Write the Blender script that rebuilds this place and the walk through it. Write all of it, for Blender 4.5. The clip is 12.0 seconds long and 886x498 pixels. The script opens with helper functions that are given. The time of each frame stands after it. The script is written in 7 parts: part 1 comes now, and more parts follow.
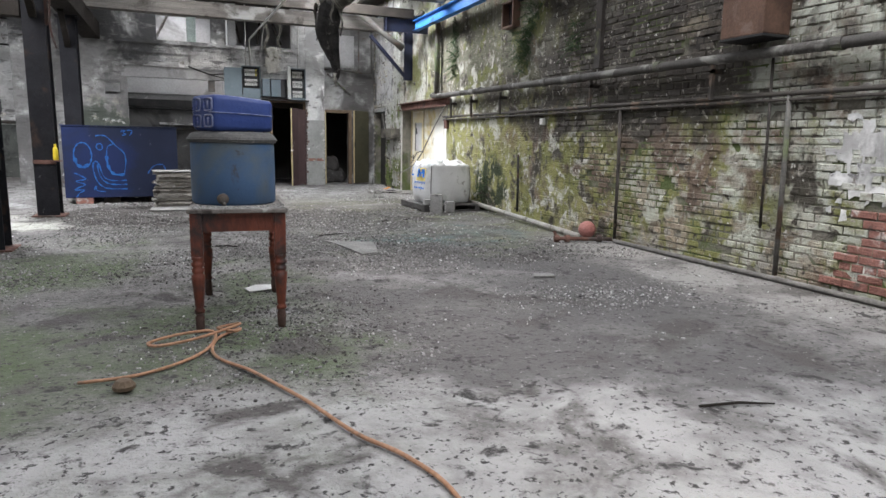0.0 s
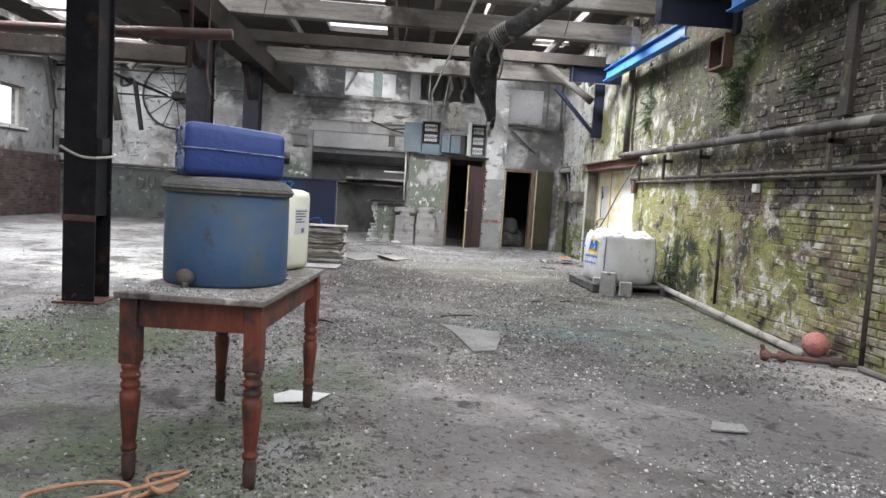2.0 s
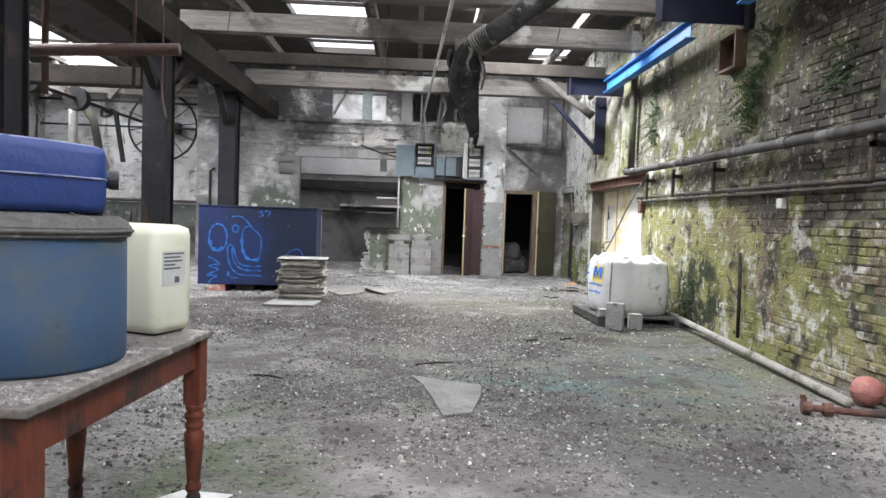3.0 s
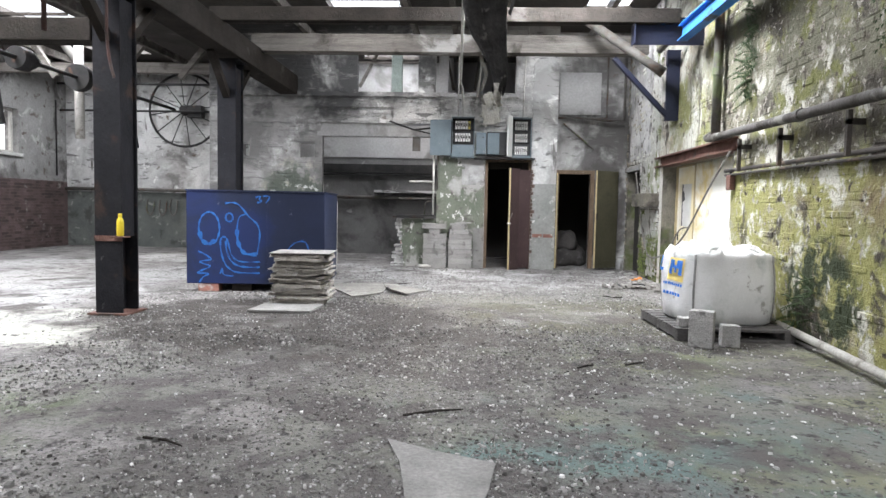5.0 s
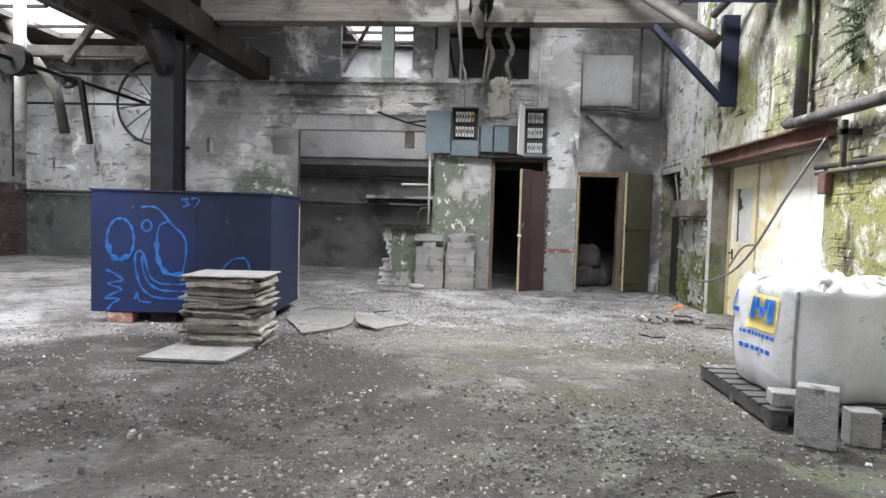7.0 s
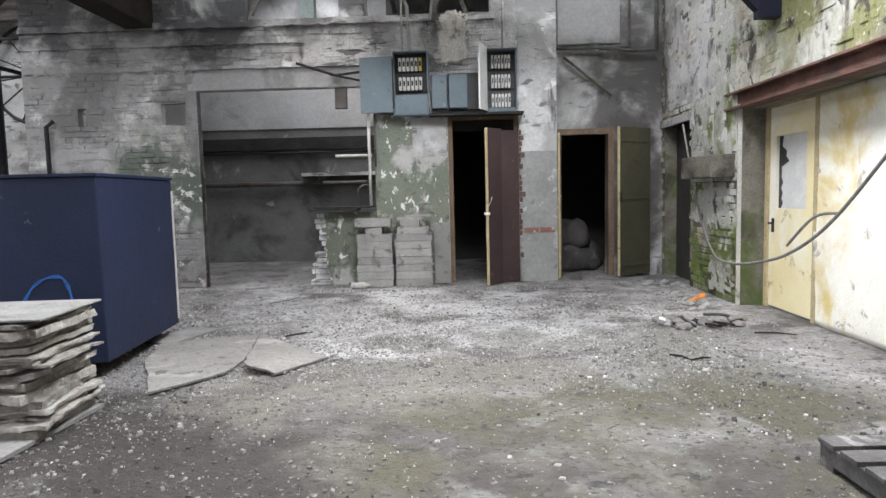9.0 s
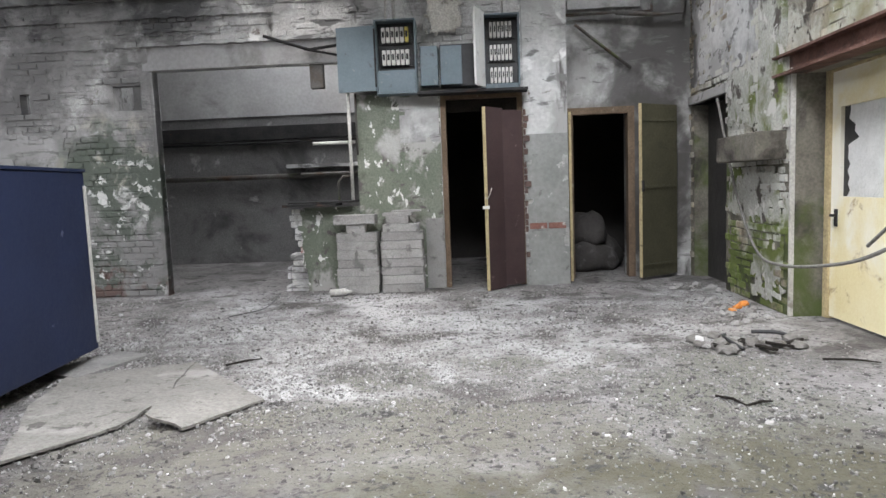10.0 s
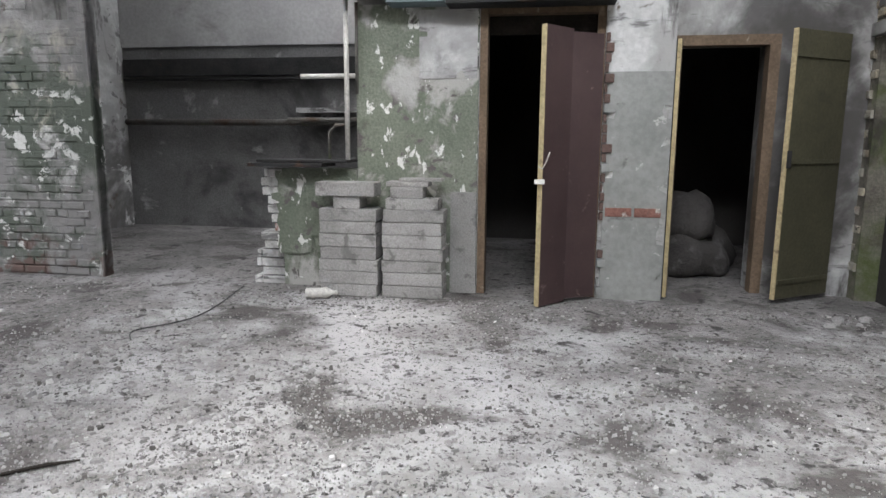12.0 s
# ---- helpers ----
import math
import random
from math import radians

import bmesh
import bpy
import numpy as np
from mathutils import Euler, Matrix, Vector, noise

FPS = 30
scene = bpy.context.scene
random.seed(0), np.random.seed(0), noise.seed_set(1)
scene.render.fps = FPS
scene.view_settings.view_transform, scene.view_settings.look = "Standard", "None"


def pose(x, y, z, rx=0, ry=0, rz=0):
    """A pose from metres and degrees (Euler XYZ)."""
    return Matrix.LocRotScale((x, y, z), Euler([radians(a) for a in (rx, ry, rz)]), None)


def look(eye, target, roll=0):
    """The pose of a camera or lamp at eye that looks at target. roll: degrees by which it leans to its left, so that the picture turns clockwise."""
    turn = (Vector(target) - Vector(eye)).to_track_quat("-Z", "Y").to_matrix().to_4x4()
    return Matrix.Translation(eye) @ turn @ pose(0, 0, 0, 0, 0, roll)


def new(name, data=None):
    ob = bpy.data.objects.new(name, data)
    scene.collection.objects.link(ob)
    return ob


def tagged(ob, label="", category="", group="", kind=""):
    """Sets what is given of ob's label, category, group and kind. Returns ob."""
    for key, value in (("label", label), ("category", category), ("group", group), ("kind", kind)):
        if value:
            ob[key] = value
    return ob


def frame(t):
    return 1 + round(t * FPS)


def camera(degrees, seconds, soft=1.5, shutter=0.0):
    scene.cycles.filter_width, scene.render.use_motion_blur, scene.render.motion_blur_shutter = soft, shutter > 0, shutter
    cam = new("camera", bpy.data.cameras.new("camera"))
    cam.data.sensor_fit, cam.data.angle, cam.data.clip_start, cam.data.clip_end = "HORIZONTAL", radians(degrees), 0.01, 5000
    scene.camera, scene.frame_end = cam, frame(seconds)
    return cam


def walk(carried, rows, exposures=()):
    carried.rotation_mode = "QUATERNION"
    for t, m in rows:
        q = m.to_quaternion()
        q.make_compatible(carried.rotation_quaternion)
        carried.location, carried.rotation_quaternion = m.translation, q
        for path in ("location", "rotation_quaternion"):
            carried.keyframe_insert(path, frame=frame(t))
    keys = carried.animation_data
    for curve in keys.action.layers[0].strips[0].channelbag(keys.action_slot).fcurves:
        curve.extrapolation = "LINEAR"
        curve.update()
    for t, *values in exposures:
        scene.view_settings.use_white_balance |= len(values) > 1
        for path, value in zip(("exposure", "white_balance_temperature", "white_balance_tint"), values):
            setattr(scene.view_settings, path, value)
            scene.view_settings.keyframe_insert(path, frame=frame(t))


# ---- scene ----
cam = camera(69.1, 12.0)
PATH = [
    (0, (0.9, 0.34, 1.241), (1.638, 2.17, 0.913), 1.1),
    (0.5, (1.189, 0.691, 1.308), (1.953, 2.52, 1.042), 0.1),
    (1, (1.462, 1.092, 1.331), (2.104, 2.972, 1.102), 1.8),
    (1.5, (1.772, 1.508, 1.28), (2.049, 3.483, 1.134), 1.3),
    (2, (2.04, 1.962, 1.266), (2.171, 3.95, 1.101), 3.7),
    (2.5, (2.274, 2.444, 1.287), (2.482, 4.428, 1.15), 1.6),
    (3, (2.455, 2.923, 1.305), (2.544, 4.919, 1.214), 2.0),
    (3.5, (2.57, 3.411, 1.272), (2.549, 5.406, 1.122), 2.7),
    (3.7, (2.637, 3.634, 1.317), (2.623, 5.631, 1.22), 1.4),
    (5.3, (2.91, 5.194, 1.216), (2.781, 7.184, 1.065), 0.3),
    (5.5, (2.922, 5.398, 1.229), (2.762, 7.382, 1.039), -1.2),
    (6, (3.002, 5.952, 1.19), (2.921, 7.94, 0.984), 1.7),
    (6.5, (3.094, 6.56, 1.213), (3.028, 8.556, 1.111), 0.1),
    (6.7, (3.12, 6.796, 1.219), (2.988, 8.789, 1.118), 1.4),
    (8.3, (3.281, 8.67, 1.27), (3.107, 10.659, 1.154), 1.9),
    (8.5, (3.304, 8.93, 1.268), (3.239, 10.921, 1.093), 1.2),
    (9, (3.281, 9.525, 1.226), (3.216, 11.516, 1.053), -1.4),
    (9.5, (3.441, 10.053, 1.169), (3.232, 12.039, 1.054), -0.1),
    (10, (3.519, 10.71, 1.203), (3.401, 12.697, 1.008), -2.2),
    (10.5, (3.656, 11.314, 1.236), (3.425, 13.294, 1.074), -1.6),
    (11, (3.68, 11.861, 1.155), (3.488, 13.841, 0.945), -1.1),
    (11.5, (3.691, 12.44, 1.137), (3.599, 14.426, 0.924), -0.4),
    (12, (3.665, 13.13, 1.234), (3.345, 15.077, 0.903), 0.4),
]
walk(cam, [(t, look(eye, target, roll)) for t, eye, target, roll in PATH], exposures=[(0.0, 0.16, 6450, 14), (1.0, 0.3, 6450, 14), (2.5, 0.55, 6450, 14), (3.5, 0.61, 6450, 14), (5.5, 0.57, 6450, 14), (6.5, 0.46, 6450, 14), (8.5, 0.34, 6450, 14), (9.5, 0.35, 6450, 14), (10.5, 0.29, 6450, 14), (12.0, 0.28, 6450, 14)])

# ---- world, sun, rooflights, exposure ----
SUN_UP, SUN_ROUND = radians(58), radians(215)
world = bpy.data.worlds.new("sky")
scene.world = world
world.use_nodes = True
wn = world.node_tree.nodes
sky = wn.new("ShaderNodeTexSky")
sky.sky_type, sky.sun_disc, sky.sun_elevation, sky.sun_rotation = "NISHITA", False, SUN_UP, SUN_ROUND
sky.dust_density, sky.ozone_density = 4.0, 1.0
wn["Background"].inputs[1].default_value = 0.15
cloud = wn.new("ShaderNodeMix")
cloud.data_type = "RGBA"
cloud.inputs[0].default_value = 0.85
cloud.inputs[7].default_value = (9.0, 9.2, 9.4, 1)   # even cloud over the clear sky
world.node_tree.links.new(sky.outputs[0], cloud.inputs[6])
world.node_tree.links.new(cloud.outputs[2], wn["Background"].inputs[0])
sun_data = bpy.data.lights.new("sun", "SUN")
sun_data.energy, sun_data.angle, sun_data.color = 1.5, radians(12), (1.0, 0.96, 0.9)
sun = new("sun", sun_data)
sun.matrix_world = look((math.sin(SUN_ROUND) * 20, math.cos(SUN_ROUND) * 20, 32), (0, 0, 0))

# rooflight openings: x0, x1, y0, y1
ROOF = 4.95
# Openings 0, 5 and 8 are unseen additions; 8 brightens the right wall.
LIGHTS = [(0.1, 1.45, -3.5, 4.5), (0.1, 1.45, 6.0, 17.6), (4.0, 4.85, 7.5, 12.2), (3.0, 4.6, 12.75, 14.1), (4.85, 5.6, 16.35, 17.4),
          (-6.6, -5.3, -3.0, 9.0), (-6.6, -5.3, 10.5, 21.0), (-3.4, -1.7, 9.2, 13.4), (3.2, 5.0, -2.5, 6.0), (0.1, 1.45, 18.8, 21.4)]


def rooflight_lamp(x0, x1, y0, y1, watts, tint=(0.93, 0.97, 1.0)):
    d = bpy.data.lights.new("rooflight_lamp", "AREA")
    d.shape, d.size, d.size_y, d.color = "RECTANGLE", x1 - x0 - 0.04, y1 - y0 - 0.04, tint
    d.energy = watts * (x1 - x0) * (y1 - y0)
    ob = new("rooflight_lamp", d)
    ob.matrix_world = pose((x0 + x1) / 2, (y0 + y1) / 2, ROOF + 0.14)
    return ob


for rl, watts in zip(LIGHTS, (14, 11, 26, 285, 95, 10, 36, 95, 31, 30)):
    rooflight_lamp(*rl, watts)

# ---- materials ----


def surf(name, cols, scale=3.0, layers=(), rough=0.85, bump=0.35, bscale=45.0, metal=0.0, rand=0.0, spec=0.4, stretch=(1, 1, 1), island=False, grain=0.35, relief=0.02):
    """Mottled paint, stone, metal or wood in world metres. layers: colour, noise scale, low, high, seed, and maybe an
    ellipsoid (centre, radii) that bounds a stain, a painted light pool or painted shade.
    """
    m = bpy.data.materials.new(name)
    m.use_nodes = True
    nt = m.node_tree
    n, l = nt.nodes, nt.links
    bsdf = n["Principled BSDF"]
    geo = n.new("ShaderNodeNewGeometry")

    def noise_at(sc, seed, detail=6.0, st=(1, 1, 1), dist=0.0):
        mp = n.new("ShaderNodeMapping")
        mp.inputs["Location"].default_value = (seed * 7.31, seed * 3.17, seed * 5.77)
        mp.inputs["Scale"].default_value = st
        l.new(geo.outputs["Position"], mp.inputs["Vector"])
        t = n.new("ShaderNodeTexNoise")
        t.inputs["Scale"].default_value, t.inputs["Detail"].default_value = sc, detail
        t.inputs["Roughness"].default_value, t.inputs["Distortion"].default_value = 0.62, dist
        l.new(mp.outputs[0], t.inputs["Vector"])
        return t.outputs[0]

    def span(value, lo, hi):
        r = n.new("ShaderNodeMapRange")
        r.interpolation_type = "SMOOTHSTEP"
        r.inputs[1].default_value, r.inputs[2].default_value = lo, hi
        l.new(value, r.inputs[0])
        return r.outputs[0]

    def mixed(fac, a, b, how="MIX"):
        x = n.new("ShaderNodeMix")
        x.data_type, x.blend_type = "RGBA", how
        if isinstance(fac, float):
            x.inputs[0].default_value = fac
        else:
            l.new(fac, x.inputs[0])
        for slot, c in ((6, a), (7, b)):
            if isinstance(c, tuple):
                x.inputs[slot].default_value = (*c[:3], 1)
            else:
                l.new(c, x.inputs[slot])
        return x.outputs[2]

    ramp = n.new("ShaderNodeValToRGB")
    els = ramp.color_ramp.elements
    while len(els) < len(cols):
        els.new(0.5)
    for i, c in enumerate(cols):
        els[i].position = 0.3 + 0.4 * i / max(1, len(cols) - 1)
        els[i].color = (*c, 1)
    l.new(noise_at(scale, 1.0, 8.0, stretch), ramp.inputs[0])
    col = ramp.outputs[0]
    fine = noise_at(bscale, 2.0, 5.0, stretch)
    col = mixed(float(grain), col, mixed(span(fine, 0.3, 0.7), (0.25, 0.25, 0.25), (0.78, 0.78, 0.78)), "OVERLAY")
    if rand:
        info = n.new("ShaderNodeObjectInfo")
        pick = geo.outputs["Random Per Island"] if island else info.outputs["Random"]
        hsv = n.new("ShaderNodeHueSaturation")
        mr = n.new("ShaderNodeMapRange")
        mr.inputs[3].default_value, mr.inputs[4].default_value = 1 - rand, 1 + rand
        l.new(pick, mr.inputs[0])
        l.new(mr.outputs[0], hsv.inputs["Value"])
        l.new(col, hsv.inputs["Color"])
        col = hsv.outputs[0]
    for lay in layers:
        c, sc, lo, hi, seed = lay[:5]
        st = lay[6] if len(lay) > 6 else (1, 1, 1)
        f = span(noise_at(sc, seed, 9.0, st, 0.4), lo, hi)
        if len(lay) > 5 and lay[5]:
            centre, radii = lay[5]
            sub = n.new("ShaderNodeVectorMath")
            sub.operation = "SUBTRACT"
            sub.inputs[1].default_value = centre
            l.new(geo.outputs["Position"], sub.inputs[0])
            div = n.new("ShaderNodeVectorMath")
            div.operation = "DIVIDE"
            div.inputs[1].default_value = radii
            l.new(sub.outputs[0], div.inputs[0])
            ln = n.new("ShaderNodeVectorMath")
            ln.operation = "LENGTH"
            l.new(div.outputs[0], ln.inputs[0])
            reach = n.new("ShaderNodeMath")
            reach.operation = "MULTIPLY_ADD"
            l.new(noise_at(2.2, seed + 3.0, 6.0), reach.inputs[0])
            reach.inputs[1].default_value = -1.0
            l.new(ln.outputs["Value"], reach.inputs[2])
            inside = span(reach.outputs[0], 0.62, 0.28)
            mul = n.new("ShaderNodeMath")
            mul.operation = "MULTIPLY"
            l.new(f, mul.inputs[0])
            l.new(inside, mul.inputs[1])
            f = mul.outputs[0]
        col = mixed(f, col, c)
    l.new(col, bsdf.inputs["Base Color"])
    rr = n.new("ShaderNodeMapRange")
    rr.inputs[3].default_value, rr.inputs[4].default_value = max(0.05, rough - 0.12), min(1.0, rough + 0.1)
    l.new(fine, rr.inputs[0])
    l.new(rr.outputs[0], bsdf.inputs["Roughness"])
    bsdf.inputs["Metallic"].default_value = metal
    bsdf.inputs["Specular IOR Level"].default_value = spec
    if bump:
        coarse = noise_at(bscale * 0.22, 4.0, 4.0, stretch)
        add = n.new("ShaderNodeMath")
        add.operation = "MULTIPLY_ADD"
        add.inputs[1].default_value = 2.0
        l.new(coarse, add.inputs[0])
        l.new(fine, add.inputs[2])
        b = n.new("ShaderNodeBump")
        b.inputs["Strength"].default_value, b.inputs["Distance"].default_value = bump, relief
        l.new(add.outputs[0], b.inputs["Height"])
        l.new(b.outputs[0], bsdf.inputs["Normal"])
    return m


MOSS, DIRT, LIME = (0.075, 0.10, 0.03), (0.035, 0.03, 0.026), (0.52, 0.52, 0.49)
M = {}
M["floor"] = surf("concrete_floor", [(0.11, 0.105, 0.10), (0.185, 0.176, 0.168), (0.27, 0.258, 0.247)], 1.1, [
    ((0.30, 0.29, 0.285), 0.9, 0.54, 0.68, 11.0),
    ((0.075, 0.069, 0.065), 1.6, 0.53, 0.66, 12.0),
    ((0.10, 0.125, 0.068), 0.8, 0.40, 0.60, 13.0, ((-0.3, 5.0, 0), (2.3, 4.0, 3))),
    ((0.15, 0.165, 0.11), 1.1, 0.40, 0.62, 14.0, ((4.0, 8.8, 0), (2.0, 2.2, 3))),
    ((0.185, 0.195, 0.12), 0.9, 0.36, 0.56, 29.0, ((4.8, 9.5, 0), (1.6, 1.8, 3))),
    ((0.12, 0.17, 0.16), 1.3, 0.42, 0.62, 19.0, ((4.0, 8.5, 0), (1.5, 1.2, 3))),
    ((0.44, 0.435, 0.43), 1.0, 0.38, 0.60, 15.0, ((3.6, 16.8, 0), (2.8, 1.7, 3))),
    ((0.15, 0.147, 0.125), 1.0, 0.40, 0.62, 25.0, ((3.9, 13.2, 0), (2.2, 2.6, 3))),
    ((0.17, 0.168, 0.15), 0.9, 0.40, 0.62, 26.0, ((2.6, 8.9, 0), (3.4, 1.7, 3))),
    ((0.07, 0.062, 0.054), 1.8, 0.38, 0.56, 28.0, ((2.6, 11.2, 0), (3.6, 1.9, 3))),
    ((0.38, 0.373, 0.366), 2.2, 0.44, 0.62, 27.0, ((2.4, 15.4, 0), (2.4, 1.3, 3))),
    ((0.40, 0.392, 0.38), 1.6, 0.34, 0.56, 16.0, ((1.4, 2.0, 0), (3.4, 1.5, 3))),
    # Seed 37 paints the light pools of the far-left floor as pale colour.
    ((0.36, 0.355, 0.345), 0.8, 0.38, 0.56, 37.0, ((-4.2, 15.5, 0), (3.0, 5.0, 3))),
    ((0.125, 0.118, 0.115), 1.0, 0.36, 0.56, 17.0, ((3.6, 5.0, 0), (1.9, 2.8, 3))),
    # Seed 20 paints in the sunlit patch at the foot of col_b.
    ((0.42, 0.42, 0.37), 1.6, 0.36, 0.56, 20.0, ((-1.2, 11.0, 0), (1.6, 1.1, 3))),
    ((0.09, 0.082, 0.078), 2.0, 0.42, 0.58, 23.0, ((2.4, 8.9, 0), (2.1, 1.7, 3))),
    ((0.15, 0.142, 0.12), 0.9, 0.38, 0.54, 33.0, ((3.0, 13.3, 0), (1.6, 1.1, 3))),
    # Seed 35 paints dark dirt together with the shadow by box and boards.
    ((0.042, 0.036, 0.031), 1.2, 0.30, 0.48, 35.0, ((0.8, 11.8, 0), (2.1, 1.7, 3))),
    ((0.085, 0.08, 0.055), 1.3, 0.38, 0.56, 36.0, ((4.3, 12.5, 0), (1.6, 1.4, 3))),
    ((0.095, 0.087, 0.081), 1.3, 0.53, 0.64, 24.0),
    ((0.30, 0.29, 0.275), 1.2, 0.38, 0.58, 38.0, ((5.8, 4.4, 0), (0.9, 3.4, 3))),
    ((0.045, 0.042, 0.04), 6.0, 0.57, 0.67, 18.0),
    ((0.27, 0.265, 0.255), 17.0, 0.61, 0.72, 21.0), ((0.05, 0.047, 0.045), 26.0, 0.56, 0.64, 22.0), ((0.40, 0.39, 0.375), 34.0, 0.64, 0.70, 34.0)], rough=0.9, bump=1.0, bscale=38, grain=0.5, relief=0.027)
M["mortar"] = surf("lime_mortar", [(0.12, 0.11, 0.09), (0.22, 0.205, 0.17)], 3, [(DIRT, 1.2, 0.48, 0.62, 31.0), (MOSS, 1.0, 0.46, 0.6, 32.0)], bump=0.6)
WALL_STAINS = [
    ((0.30, 0.29, 0.25), 1.4, 0.50, 0.60, 41.0),
    ((0.17, 0.12, 0.085), 1.1, 0.50, 0.62, 140.0),
    ((0.42, 0.43, 0.36), 2.2, 0.46, 0.56, 42.0, ((6.1, 4.9, 1.0), (1.0, 2.3, 1.3))),
    ((0.60, 0.60, 0.56), 1.6, 0.42, 0.54, 145.0, ((6.1, 3.2, 1.2), (1.0, 1.3, 1.2))),
    ((0.25, 0.245, 0.09), 1.5, 0.34, 0.54, 44.0, ((6.1, 11.0, 0.9), (1.0, 3.6, 1.45))),
    ((0.18, 0.185, 0.065), 2.0, 0.46, 0.58, 143.0, ((6.1, 6.6, 0.7), (1.0, 4.4, 1.2))),
    ((0.135, 0.13, 0.092), 1.3, 0.30, 0.47, 141.0, ((6.1, 11.2, 3.1), (1.0, 3.8, 1.45))),
    ((0.15, 0.155, 0.055), 1.8, 0.48, 0.58, 151.0, ((6.1, 10.4, 2.7), (1.0, 2.6, 1.0))),
    ((0.52, 0.51, 0.45), 3.4, 0.52, 0.60, 47.0, ((6.1, 11.0, 1.2), (1.0, 4.0, 1.6))),
    ((0.13, 0.095, 0.07), 1.6, 0.47, 0.58, 148.0, ((6.1, 7.4, 1.2), (1.0, 2.6, 1.0))),
    ((0.48, 0.48, 0.42), 1.4, 0.36, 0.54, 43.0, ((6.1, 16.3, 3.0), (1.0, 2.2, 2.4))),
    ((0.50, 0.50, 0.46), 1.8, 0.38, 0.54, 152.0, ((6.1, 17.2, 1.3), (1.0, 1.3, 1.1))),
    ((0.19, 0.195, 0.085), 1.2, 0.48, 0.60, 153.0, ((6.1, 14.4, 3.2), (1.0, 1.6, 1.2))),
    ((0.05, 0.042, 0.036), 0.8, 0.32, 0.52, 46.0, ((6.1, 6.4, 3.1), (1.0, 2.9, 1.75))),
    ((0.40, 0.41, 0.35), 1.3, 0.42, 0.56, 157.0, ((6.1, 3.6, 2.2), (1.0, 1.7, 2.2))),
    ((0.06, 0.052, 0.044), 1.1, 0.40, 0.56, 154.0, ((6.1, 8.2, 2.0), (1.0, 3.0, 0.7))),
    ((0.055, 0.048, 0.038), 1.7, 0.55, 0.64, 48.0),
    ((0.07, 0.064, 0.048), 3.0, 0.60, 0.70, 155.0, None, (1, 1, 0.22)),
    ((0.30, 0.28, 0.24), 9.0, 0.57, 0.64, 142.0), ((0.06, 0.05, 0.04), 8.0, 0.58, 0.66, 147.0),
    ((0.54, 0.53, 0.48), 13.0, 0.63, 0.68, 156.0),
    ((0.13, 0.165, 0.045), 2.0, 0.40, 0.54, 146.0, ((6.1, 16.9, 0.2), (1.0, 1.5, 0.75))),
    # Seed 144 is a dark green patch low on the wall beside the bag.
    ((0.03, 0.04, 0.018), 5.0, 0.42, 0.54, 144.0, ((6.1, 11.0, 0.36), (1.0, 0.75, 0.7)))]
M["brick_mossy"] = surf("mossy_brick", [(0.16, 0.13, 0.10), (0.30, 0.255, 0.185), (0.42, 0.385, 0.30)], 2.5, WALL_STAINS, rand=0.4, bump=0.7, bscale=60)
M["crust"] = surf("moss_and_lime_crust", [(0.20, 0.175, 0.135), (0.27, 0.245, 0.19), (0.34, 0.315, 0.26)], 3.5, WALL_STAINS, rough=0.95, bump=0.8, bscale=34)
M["brick_mossy_far"] = surf("mossy_brick_wall", [(0.16, 0.13, 0.10), (0.30, 0.255, 0.185), (0.42, 0.385, 0.30)], 2.5, WALL_STAINS, rand=0.4, bump=0.7, bscale=60, island=True)
M["brick_red"] = surf("red_brick", [(0.19, 0.085, 0.065), (0.31, 0.15, 0.12)], 4, [((0.48, 0.44, 0.41), 6, 0.52, 0.64, 51.0), ((0.09, 0.07, 0.06), 4, 0.56, 0.66, 53.0)], rand=0.2, bump=0.6)
